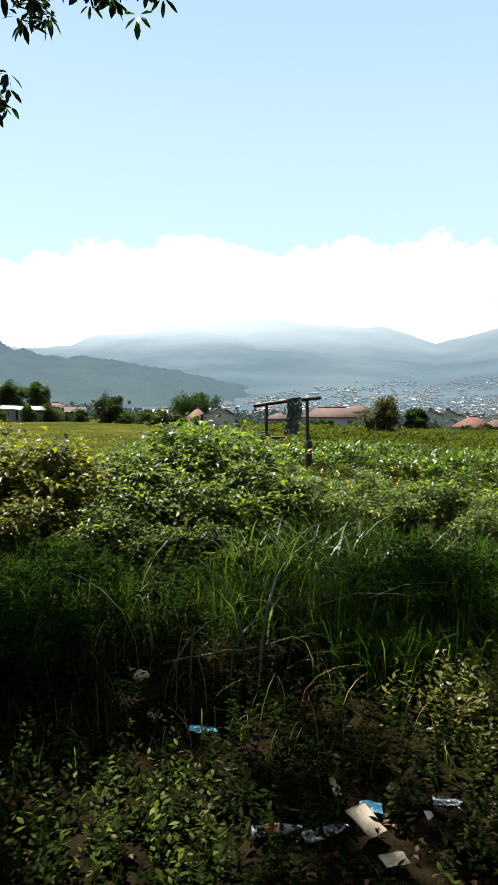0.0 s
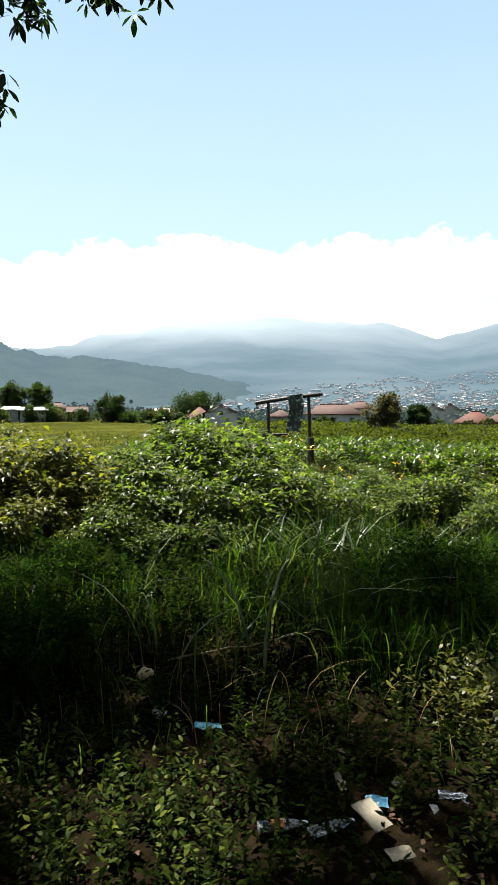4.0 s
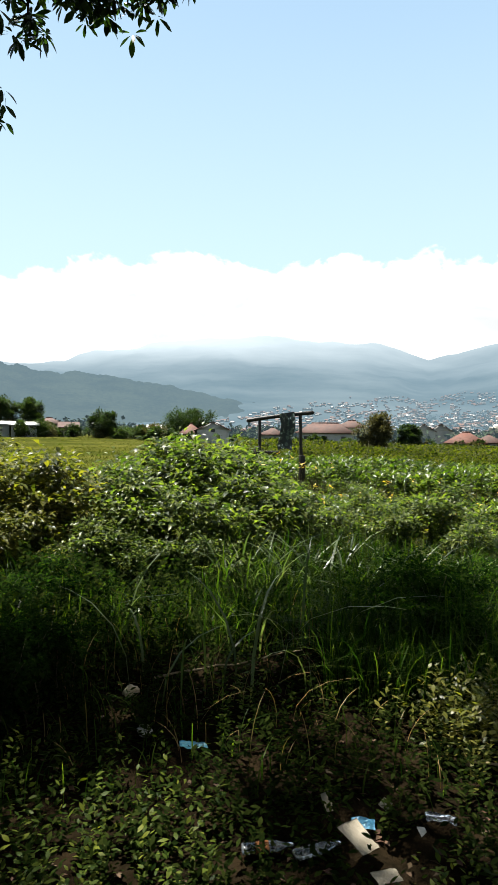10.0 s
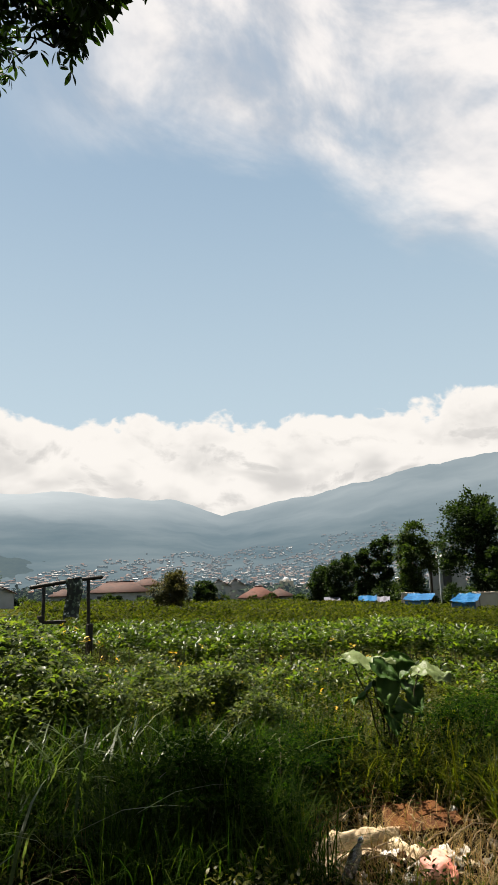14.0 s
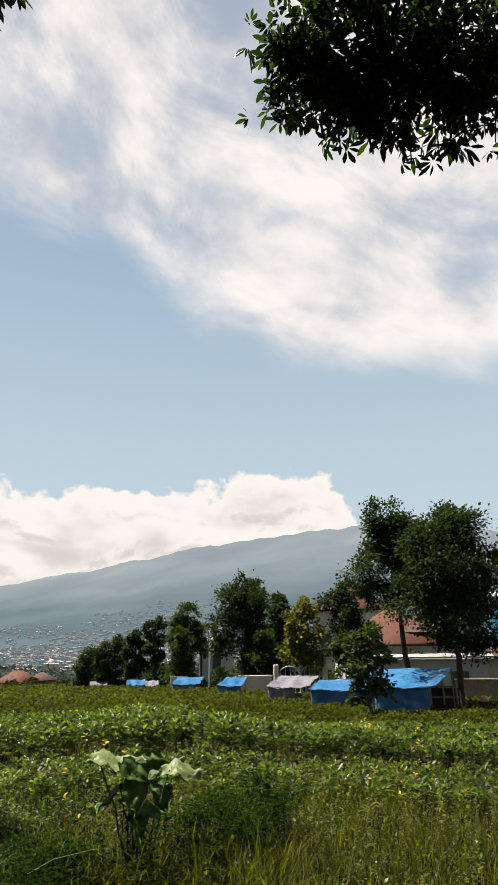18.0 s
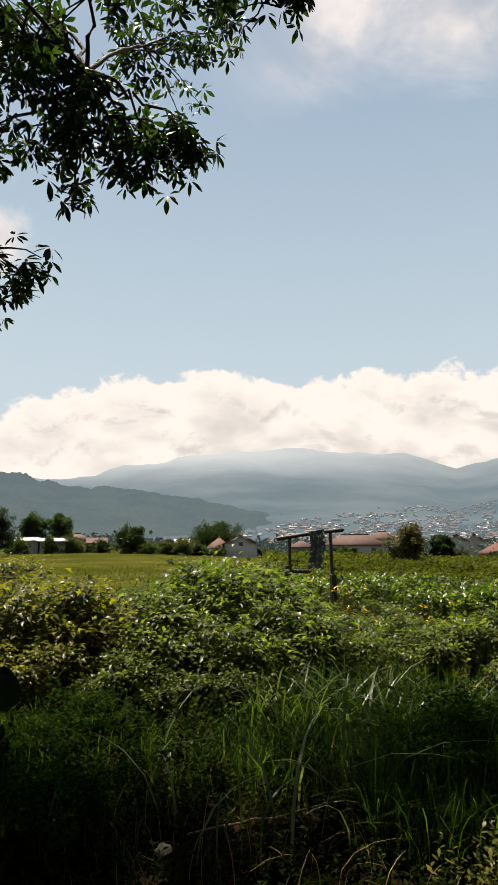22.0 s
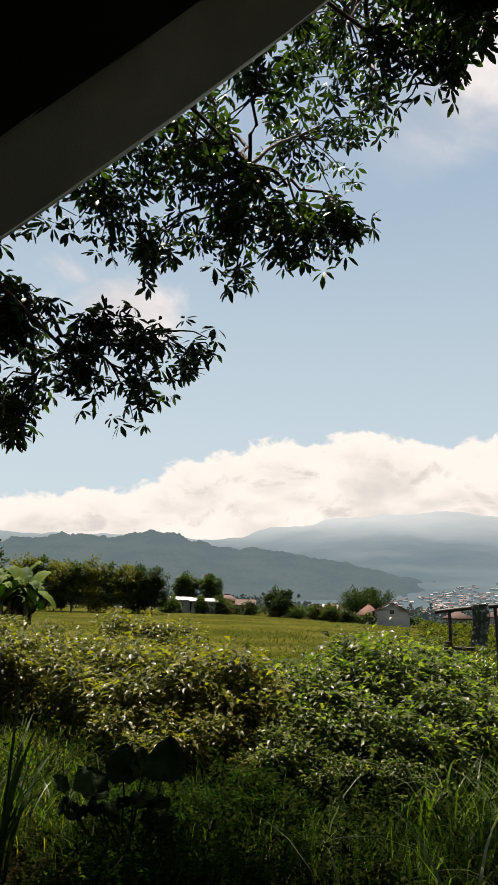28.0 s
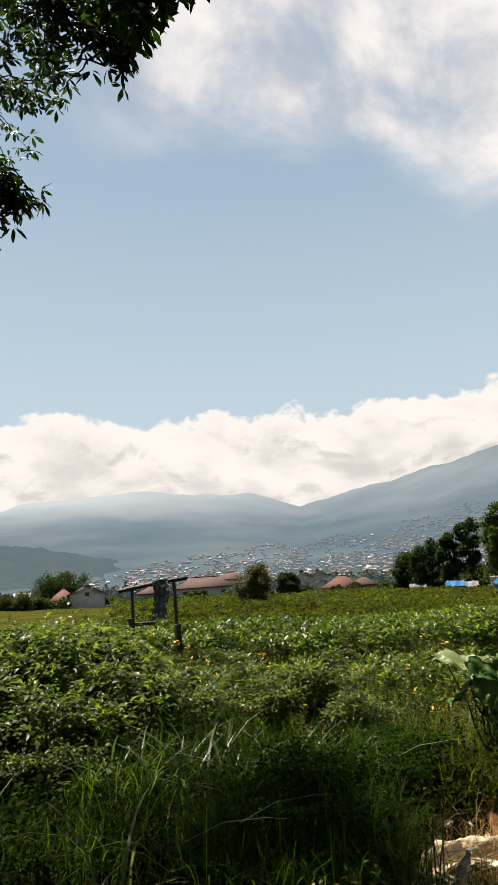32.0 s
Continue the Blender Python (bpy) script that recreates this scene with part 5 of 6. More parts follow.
# ---- the awning and the tarpaulin beside the viewpoint ----
def build_shelter():
    t = thing("awning", "grey canvas awning with a pale hem and an underside blackened as shade, slanting overhead", "awning")
    k = np.linspace(-2.2, 2.0, 9)[:, None]
    edge = np.array([-1.08, 2.437, 3.239]) + k * np.array([1.195, -0.094, 0.92]) + k * k * np.array([-0.091, 0.111, 0.103])
    s = np.linspace(0, 1, len(edge))

    def at(u):
        return np.stack([np.interp(u, s, edge[:, q]) for q in range(3)], -1)
    up = np.array([-0.66, -0.42, 0.62])
    back = np.array([-0.52, -0.80, 0.30])
    f = crumple(8, 0.014, 5)

    def valance(u, v):
        q = v * 2.1
        p = at(u) + up * (np.sin(q) * 0.14)[..., None] + back * ((1 - np.cos(q)) * 0.14)[..., None] + np.array([0, 0, 1]) * (f(u, v) * 1.2 + 0.012 * np.sin(u * 23))[..., None]
        return p[..., 0], p[..., 1], p[..., 2]

    def shade_cover(u, v):
        p = at(u) + up * 0.12 + back * (0.2 + v * 3.2)[..., None] + np.array([0, 0, 1]) * (f(u, v) * 1.2 + 0.10 * np.sin(v * 3))[..., None]
        return p[..., 0], p[..., 1], p[..., 2]
    smooth(part("hem_panel", mesh_from("hem_panel", *sheet(valance, 60, 16, 0.005)), M_AWN, t, "pale grey canvas border of the awning"))
    # the inner sheet is black where the grey cloth only falls into shade
    smooth(part("cover", mesh_from("cover", *sheet(shade_cover, 40, 14, 0.006)), M_AWN_IN, t, "underside of the awning's cloth, coloured black in place of shade"))
    pts = at(np.linspace(0, 1, 40))
    # seam in pale steel grey: the edge's highlight put into colour
    smooth(part("seam", mesh_from("seam", *tube(pts, [0.008, 0.008], 6)), M_GALV, t, "rolled seam along the awning's edge, pale in place of its highlight"))
    part("pole", rod((-3.6, -0.6, 0), (-3.55, -0.5, 3.3), 0.022, 0.022, 8), M_POLE, t)
    part("pole", rod((-0.9, -1.3, 0), (-0.85, -1.2, 4.9), 0.022, 0.022, 8), M_POLE, t)
    w = thing("tarpaulin_wall", "sagging teal tarpaulin hung as a low side wall of the shelter", "tarpaulin")
    rim = np.array([(-1.75, 0.30, 1.40), (-1.25, 0.72, 1.30), (-0.84, 0.975, 1.085), (-0.69, 1.01, 0.985), (-0.49, 1.02, 0.84), (-0.34, 0.99, 0.64), (-0.28, 0.95, 0.45)])
    s2 = np.linspace(0, 1, len(rim))
    g = crumple(14, 0.03, 4)

    def wall(u, v):
        p = np.stack([np.interp(u, s2, rim[:, k]) for k in range(3)], -1)
        q = p * np.array([1, 1, 0.05]) + np.array([-0.22, -0.30, 0.0])
        h = p * (1 - v)[..., None] + q * v[..., None]
        bulge = np.sin(v * 3.14) * 0.05
        return h[..., 0] + bulge + g(u, v) * 0.5, h[..., 1] + g(u, v) * 0.4, h[..., 2] + g(u, v) * 0.3
    smooth(part("sheet", mesh_from("sheet", *sheet(wall, 36, 20, 0.004)), M_TEAL, w))
    smooth(part("top_rope", mesh_from("rope", *tube(rim, [0.006, 0.006], 6)), M_TEAL, w))


build_shelter()


# ---- broad-leaved plants ----
def heart_leaf(L, W, seed, cup=0.12, droop=0.3, tear=0.0):
    """A heart-shaped leaf rooted at the origin and pointing along +x, with a midrib fold and wavy rim."""
    nu, nv = 13, 13
    g = rng(seed)
    ph = g.uniform(0, 6)

    def fn(u, v):
        x = u * 1.18 - 0.18
        half = 0.5 * W * np.sin(np.clip((u * 0.94 + 0.06), 0, 1) * np.pi) ** 0.62 * (1.05 - 0.45 * u)
        yy = (v - 0.5) * 2 * half
        xx = x * L - 0.10 * L * np.abs(v - 0.5) * 2 * (1 - u)
        zz = cup * np.abs(yy) * 1.2 - droop * L * np.clip(x, 0, 1) ** 2 + 0.07 * W * np.sin(v * 11 + ph) * (0.3 + u) + 0.06 * W * np.sin(u * 9 + ph) + 0.05 * W * np.sin(u * 21 + v * 9 + ph)
        return xx, yy, zz
    return sheet(fn, nu, nv, 0.0025)


def broad_plant(name, label, base, leaves, mat, seed, stalk_mat, droop=0.3):
    """leaves: tip place of each stalk, leaf length, bearing in degrees, pitch."""
    t = thing(name, label, "plant", base)
    o = np.array(base)
    for i, (p, L, W, turn, pitch, roll) in enumerate(leaves):
        p = np.array(p) - o
        part("stalk", mesh_from("stalk", *tube(bend((rng(seed + i).normal(0, 0.03), rng(seed + i).normal(0, 0.03), -0.02), p, 0, 7, 0.012, seed + i), [0.009, 0.005], 6)), stalk_mat, t)
        ob = smooth(part("leaf", mesh_from("leaf", *heart_leaf(L, W, seed + i, 0.12, droop)), mat[min(i // 2, len(mat) - 1)], t))
        ob.matrix_basis = Matrix.Translation(p) @ Euler((radians(roll), radians(pitch), radians(turn))).to_matrix().to_4x4()
    return t


TARO = ((41.3, -7.6, 5.3, 0.33, 0.34, -42, 2, 13), (46.7, -8.4, 5.3, 0.23, 0.27, -46, 4, 12), (44.3, -8.0, 5.4, 0.2, 0.25, -45, -6, 72), (43.4, -8.0, 5.2, 0.2, 0.18, -60, 30, 40), (44.2, -9.0, 5.2, 0.24, 0.2, -134, 58, 0),
        (43.9, -10.5, 5.2, 0.28, 0.17, -50, 18, 30), (43.0, -9.6, 5.3, 0.22, 0.2, 170, 24, 30), (45.8, -9.4, 5.4, 0.22, 0.2, -100, 46, 0), (44.4, -11.2, 5.2, 0.2, 0.16, -120, 46, 10))
broad_plant("taro_plant", "taro plant with heart-shaped leaves, two coloured pale as sunlit, others deeper green", (3.74, 3.78, 0),
            [(tuple(spot(a_, e_, d_, 1.6)), L_, W_, t_, p_, r_) for a_, e_, d_, L_, W_, t_, p_, r_ in TARO], (M_TARO, M_TARO_D), 900, M_STALK, 0.12)
PADS = ((-14.5, -15.8, 0.15, 20, -35, 15), (-12.2, -14.6, 0.13, -10, -80, 0), (-10.6, -14.4, 0.10, 25, -75, 0), (-8.9, -14.5, 0.16, -20, -62, 8), (-16.7, -15.4, 0.07, 60, -50, 0), (-11.3, -16.3, 0.12, 180, -20, 20),
        (-13.6, -16.8, 0.14, 200, -10, 0), (-9.6, -16.6, 0.15, 150, -25, 0), (-12.6, -17.4, 0.13, 90, -30, 0), (-15.6, -17.2, 0.11, 40, -20, 0), (-9.4, -18.0, 0.13, -30, -20, 0))
broad_plant("taro_plant", "round-leaved plant, leaf colour darkened in place of deep shade", (-0.86, 4.12, 0),
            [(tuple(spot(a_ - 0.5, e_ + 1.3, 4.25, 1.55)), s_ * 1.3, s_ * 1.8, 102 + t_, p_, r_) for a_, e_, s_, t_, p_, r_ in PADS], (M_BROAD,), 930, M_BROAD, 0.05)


def spiky_plant():
    t = thing("reed_plant", "reed-like plant with stiff arching blades, its dark colour standing for shade", "plant", (-1.5, 3.80, 0))
    g = rng(61)
    for i in range(18):
        a_ = g.uniform(0, 6.28)
        h, lean = g.uniform(0.6, 1.15), g.uniform(0.1, 0.75)
        V, F = blade_rows(np.array([[g.normal(0, 0.03), g.normal(0, 0.03), -0.02]]), h, 0.024, lean, np.array([a_]))
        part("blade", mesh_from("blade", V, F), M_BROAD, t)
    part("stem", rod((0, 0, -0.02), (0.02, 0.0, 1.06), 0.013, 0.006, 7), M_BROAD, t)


spiky_plant()


# ---- litter ----
def flat_scrap(name, label, category, at, size, mat, seed, tilt=(0, 0, 0), amp=0.02, cut=0.0):
    """A torn, bent scrap of sheet lying on the ground."""
    f = crumple(seed, amp, 3)
    w, h = size
    k = rng(seed).uniform(-0.12, 0.12, 4)

    def fn(u, v):
        x = (u - 0.5) * w * (1 + k[0] * v) + k[1] * w * v
        y = (v - 0.5) * h * (1 + k[2] * u - cut * u)
        return x, y, f(u, v) + 0.012
    me = mesh_from(name, *sheet(fn, 17, 17, 0.0015))
    me.materials.append(mat)
    ob = tagged(smooth(new(name, me)), label, category)
    ob.matrix_basis = pose(*at, *tilt)
    return ob


def bottle(label, at, tilt, tint=None, flat=0.6, size=0.75):
    t = thing("bottle", label, "bottle", at)
    t.matrix_basis = pose(*at, *tilt) @ Matrix.Diagonal((size, size * flat, size, 1))
    prof = ((0.0, 0.0), (0.030, 0.002), (0.033, 0.012), (0.031, 0.05), (0.033, 0.09), (0.033, 0.14), (0.024, 0.17), (0.012, 0.195), (0.012, 0.21), (0.0, 0.211))
    a_ = np.linspace(0, 2 * np.pi, 16, endpoint=False)
    V = np.array([[r * math.cos(q), r * math.sin(q), z] for r, z in prof for q in a_])
    F = grid_faces(len(prof), 16, True)
    smooth(part("body", mesh_from("body", V, F), M_CLEAR, t))
    part("cap", rod((0, 0, 0.205), (0, 0, 0.222), 0.014, 0.014, 12), M_CLEAR, t)
    if tint:
        V = np.array([[0.0338 * math.cos(q), 0.0338 * math.sin(q), z] for z in (0.06, 0.12) for q in a_])
        part("label", mesh_from("label", V, grid_faces(2, 16, True)), tint, t)


def crumpled_bag(label, at, size, mat, seed, squash=0.5):
    bm = bmesh.new()
    bmesh.ops.create_icosphere(bm, subdivisions=3, radius=1)
    for v in bm.verts:
        n = noise.noise(v.co * 1.7 + Vector((seed, 0, 0))) * 0.5 + noise.noise(v.co * 4 + Vector((0, seed, 0))) * 0.28
        v.co *= 1 + n
        v.co = Vector((v.co.x * size, v.co.y * size * 0.8, max(v.co.z * size * squash, -size * squash * 0.5)))
    me = bpy.data.meshes.new("bag")
    bm.to_mesh(me)
    bm.free()
    me.materials.append(mat)
    ob = tagged(new("plastic_bag", me), label, "litter")
    ob.matrix_basis = pose(at[0], at[1], at[2] + size * squash * 0.45, 0, 0, seed * 50)
    return smooth(ob)


def litter():
    crumpled_bag("crumpled white plastic bag lying in withered grass", (0.23, 3.33, 0.02), 0.042, M_SHEET, 1, 0.75)
    crumpled_bag("small scrap of pale crumpled plastic on the soil", (0.26, 2.92, 0.01), 0.04, M_WHITE, 2, 0.6)
    flat_scrap("wrapper", "shiny blue plastic wrapper half hidden in herbs", "litter", (0.45, 2.69, 0.04), (0.12, 0.04), M_TEAL, 3, (5, 0, -8), 0.015)
    crumpled_bag("crumpled clear plastic bag caught in grass", (1.93, 3.0, 0.10), 0.055, M_WHITE, 4, 0.9)
    flat_scrap("paper_sheet", "dirty cream sheet of card lying tilted on the ground", "litter", (0.86, 1.92, 0.07), (0.095, 0.115), M_PAPER, 5, (22, 8, 30), 0.006)
    flat_scrap("paper_sheet", "grey-brown piece of card half under leaves", "litter", (0.90, 1.78, 0.03), (0.085, 0.05), M_PAPER, 6, (8, 4, 5), 0.006)
    flat_scrap("paper_scrap", "small bright white torn scrap of paper", "litter", (1.09, 1.92, 0.06), (0.026, 0.034), M_WHITE, 7, (30, 0, 10), 0.004, 0.6)
    flat_scrap("wrapper", "pale blue printed wrapper on the ground", "litter", (0.93, 2.04, 0.03), (0.085, 0.05), M_BLUEP, 8, (14, 5, -10), 0.01)
    flat_scrap("wrapper", "transparent plastic sleeve with dark creases", "litter", (1.21, 1.99, 0.04), (0.10, 0.035), M_CLEAR, 9, (15, 0, -32), 0.012)
    flat_scrap("paper_scrap", "small upright grey scrap of paper", "litter", (0.85, 2.17, 0.05), (0.03, 0.06), M_PAPER, 10, (50, 0, 12), 0.004)
    flat_scrap("paper_scrap", "small grey scrap of paper among herbs", "litter", (1.06, 2.13, 0.03), (0.06, 0.035), M_PAPER, 11, (20, 0, 40), 0.006)
    bottle("empty clear plastic drink bottle lying in the herbs", (0.66, 1.95, 0.03), (90, 0, 100))
    bottle("clear plastic bottle with a reddish label lying in the herbs", (0.50, 2.02, 0.03), (88, 0, 82), M_RED)
    crumpled_bag("pale rounded rind lying in the shade", (-1.0, 2.86, 0.02), 0.05, M_CORK, 12, 0.8)
    for i, (a_, b_) in enumerate((((0.35, 3.42, 0.06), (1.25, 3.62, 0.07)), ((-0.9, 3.1, 0.05), (-0.45, 3.22, 0.06)), ((1.5, 2.3, 0.04), (1.9, 2.1, 0.05)))):
        me = mesh_from("stick", *tube(bend(a_, b_, 0.01, 8, 0.02, i), [0.006, 0.003], 6))
        me.materials.append(M_STICK)
        tagged(new("stick", me), "thin dry stick lying on the ground", "stick")
    # the rubbish heap
    slab = thing("broken_board", "cracked brick-red board lying on the rubbish heap", "board", (3.17, 3.08, 0.08))
    slab.matrix_basis = pose(3.17, 3.08, 0.085, 9, -4, -38)
    for i, pts in enumerate((((-0.25, -0.20), (0.02, -0.22), (0.05, -0.03), (-0.03, 0.20), (-0.24, 0.19)), ((0.03, -0.22), (0.24, -0.19), (0.27, 0.02), (0.17, 0.03), (0.06, -0.03)),
                             ((0.06, -0.02), (0.16, 0.04), (0.26, 0.04), (0.20, 0.21), (-0.02, 0.20)), ((0.27, -0.16), (0.36, -0.12), (0.34, 0.02), (0.28, 0.0)))):
        bm = bmesh.new()
        pts = [(x * 0.76, y * 0.78) for x, y in pts]
        lo, hi = [bm.verts.new((x, y, 0.003 * i)) for x, y in pts], [bm.verts.new((x * 0.97, y * 0.97, 0.022 + 0.003 * i)) for x, y in pts]
        bm.faces.new(lo[::-1]), bm.faces.new(hi)
        for q in range(len(pts)):
            bm.faces.new((lo[q], lo[q - 1], hi[q - 1], hi[q]))
        bmesh.ops.recalc_face_normals(bm, faces=bm.faces)
        part("fragment", bm, M_RED, slab)
    for i, (x, y, z, r, tl, sz) in enumerate(((3.26, 3.56, 0.09, 25, (58, 10), (0.17, 0.10, 0.05)), (3.52, 3.0, 0.03, 15, (0, 20), (0.12, 0.09, 0.05)), (2.86, 2.62, 0.04, 75, (14, 0), (0.1, 0.07, 0.05)))):
        me = bpy.data.meshes.new("brick")
        bm = boxm((0, 0, 0), sz, 0, 0.008)
        bm.to_mesh(me)
        bm.free()
        me.materials.append(M_RED)
        ob = tagged(new("brick", me), "broken red clay brick on the rubbish heap", "brick", "bricks on the heap")
        ob.matrix_basis = pose(x, y, z, tl[0], tl[1], r)
    for i, (x, y, z, L, W, r, mat, high, lb) in enumerate(((2.64, 3.01, 0.03, 0.74, 0.14, 17, M_SHEET, 0.09, "crumpled cream plastic sheet heaped into a ridge"), (2.90, 2.80, 0.02, 0.44, 0.13, -42, M_SHEET, 0.045, "crumpled pale plastic sheet trailing off the heap"),
                                                          (2.93, 2.66, 0.02, 0.30, 0.10, 15, M_WHITE, 0.05, "crumpled white plastic strip on the heap"),
                                                          (2.46, 3.02, 0.0, 0.30, 0.22, 12, M_SACK, 0.04, "pale sackcloth spread at the heap's edge"), (2.40, 2.82, 0.0, 0.30, 0.2, 50, M_SACK, 0.03, "pale torn sack at the heap's edge"))):
        f = crumple(60 + i, 0.022, 9)

        def ridge(u, v):
            prof = np.exp(-((v - 0.5 - 0.25 * np.sin(u * 5 + i)) / 0.2) ** 2) * np.sin(np.clip(u, 0, 1) * np.pi) ** 0.5
            ragged = 1 + 0.7 * fbm(u * 11, v * 2 + 40, 70 + i, 4)
            crease = 0.018 * np.abs(np.sin(u * 17 + 4 * v + 3 * fbm(u * 4, v * 4, 75 + i, 2)))
            return (u - 0.5) * L * (1 + 0.2 * np.sin(v * 13 + i)), (v - 0.5) * W * ragged + 0.06 * np.sin(u * 6 + i), 0.015 + high * prof + f(u, v) + crease * prof
        me = mesh_from("plastic_sheet", *sheet(ridge, 61, 25, 0.002))
        me.materials.append(mat)
        ob = tagged(new("sack" if mat is M_SACK else "plastic_sheet", me), lb, "litter")
        ob.matrix_basis = pose(x, y, z, 0, 0, r)
    crumpled_bag("crumpled salmon-pink plastic bag on the rubbish heap", (2.78, 2.53, 0.04), 0.105, M_PINK, 5, 0.7)
    crumpled_bag("crumpled white plastic bag on the rubbish heap", (2.64, 2.58, 0.02), 0.06, M_WHITE, 6, 0.6)
    crumpled_bag("small white scrap on the rubbish heap", (3.62, 3.16, 0.04), 0.03, M_WHITE, 7, 0.6)
    bottle("empty clear plastic bottle at the heap's edge", (2.31, 2.70, 0.06), (22, 10, 40), None, 0.95, 1.0)
    g = rng(91)
    for i in range(46):
        a_, rr = g.uniform(0, 6.28), math.sqrt(g.random())
        mat, lb = ((M_SACK, "torn scrap of pale sackcloth on the heap"), (M_WHITE, "torn white plastic scrap on the heap"), (M_RED, "flake of red board on the heap"), (M_PAPER, "dirty scrap of paper on the heap"))[i % 4]
        w = g.uniform(0.04, 0.11)
        flat_scrap("scrap", lb, "litter", (3.05 + 0.85 * rr * math.cos(a_), 2.92 + 0.55 * rr * math.sin(a_), g.uniform(0.03, 0.07)), (w, w * g.uniform(0.4, 0.9)), mat, 200 + i,
                   (g.uniform(-25, 25), g.uniform(-25, 25), g.uniform(0, 360)), 0.03, g.uniform(0, 0.6))
    for i in range(30):
        a_ = np.array([g.uniform(2.4, 4.1), g.uniform(2.4, 3.7), g.uniform(0.05, 0.10)])
        b_ = a_ + np.array([g.uniform(-0.35, 0.45), g.uniform(-0.25, 0.25), g.uniform(-0.03, 0.05)])
        me = mesh_from("stick", *tube(bend(a_, b_, 0.03, 5, 0.01, i), [0.005, 0.002], 5))
        me.materials.append(M_STICK)
        tagged(new("stick", me), "thin dry twig on the rubbish heap", "stick", "twigs on the heap")
    me = bpy.data.meshes.new("plank")
    bm = boxm((0, 0, 0), (0.56, 0.05, 0.03), 0, 0.006)
    bm.to_mesh(me)
    bm.free()
    me.materials.append(M_STICK)
    ob = tagged(new("plank", me), "weathered plank lying behind the rubbish heap", "plank")
    ob.matrix_basis = pose(3.80, 3.34, 0.10, 0, 3, -48)


litter()


# ---- houses ----
def gable_roof(w, d, rise, over=0.35, thick=0.12):
    """Two slopes meeting at a ridge along x."""
    w2, d2 = w / 2 + over, d / 2 + over
    s = rise / (d / 2)
    lo = -over * s
    out = []
    for sg in (1, -1):
        out.append(sheet(lambda u, v: ((u - 0.5) * 2 * w2, sg * d2 * (1 - v), lo + (rise - lo) * v + 0.008 * np.sin(u * w2 * 18)), 41, 9, thick))
    return out


def hip_roof(w, d, rise, over=0.4):
    w2, d2 = w / 2 + over, d / 2 + over
    rl = max(0.05, w2 - d2)
    V = np.array([(-w2, -d2, 0), (w2, -d2, 0), (w2, d2, 0), (-w2, d2, 0), (-rl, 0, rise), (rl, 0, rise),
                  (-w2, -d2, -0.14), (w2, -d2, -0.14), (w2, d2, -0.14), (-w2, d2, -0.14)], float)
    F = np.array([(0, 1, 5), (0, 5, 4), (1, 2, 5), (2, 3, 4), (2, 4, 5), (3, 0, 4), (0, 6, 7), (0, 7, 1), (1, 7, 8), (1, 8, 2), (2, 8, 9), (2, 9, 3), (3, 9, 6), (3, 6, 0), (6, 8, 7), (6, 9, 8)])
    return V, F


def house(label, az_, d, size, wall, roof, rise, style="hip", turn=None, windows=2, lift=0.0, group="houses beyond the field", ridge=True):
    """A house of the place: walls, a roof with ridge tiles, windows with frames, and a door."""
    w, dp, h = size
    x, y, z = ground_at(az_, d)
    t = thing("house", label, "house", (x, y, z + lift), -az_ if turn is None else turn, group)
    part("wall_shell", boxm((0, 0, h / 2 - 0.2), (w, dp, h + 0.4), 0, 0.03), wall, t)
    if style == "hip":
        r = part("roof", mesh_from("roof", *hip_roof(w, dp, rise)), roof, t)
        r.location.z = h
        if ridge:
            k = max(0.05, (w - dp) / 2)
            part("ridge", rod((-k - 0.1, 0, h + rise + 0.02), (k + 0.1, 0, h + rise + 0.02), 0.11, 0.11, 6), roof, t)
    else:
        for rows in gable_roof(w, dp, rise):
            r = part("roof_slope", mesh_from("roof_slope", *rows), roof, t)
            r.location.z = h
        for sx in (-1, 1):
            x0, x1 = sorted((sx * (w / 2 - 0.12), sx * (w / 2 - 0.004)))
            V = np.array([(xx, yy, zz) for xx in (x0, x1) for yy, zz in ((-dp / 2, h - 0.05), (dp / 2, h - 0.05), (0, h + rise - 0.03))])
            part("gable", mesh_from("gable", V, np.array([(0, 1, 2), (3, 5, 4), (0, 3, 4), (0, 4, 1), (1, 4, 5), (1, 5, 2), (2, 5, 3), (2, 3, 0)])), wall, t)
    n = windows
    for i in range(n):
        wx = (i + 0.5) / n * w - w / 2
        wn = part("window", boxm((wx, -dp / 2 - 0.01, h * 0.58), (min(1.0, w / n * 0.5), 0.06, h * 0.34), 0, 0.01), M_WALL_W, t)
        part("pane", boxm((wx, -dp / 2 - 0.045, h * 0.58), (min(0.84, w / n * 0.42), 0.02, h * 0.28)), M_WIN, wn)
    return t


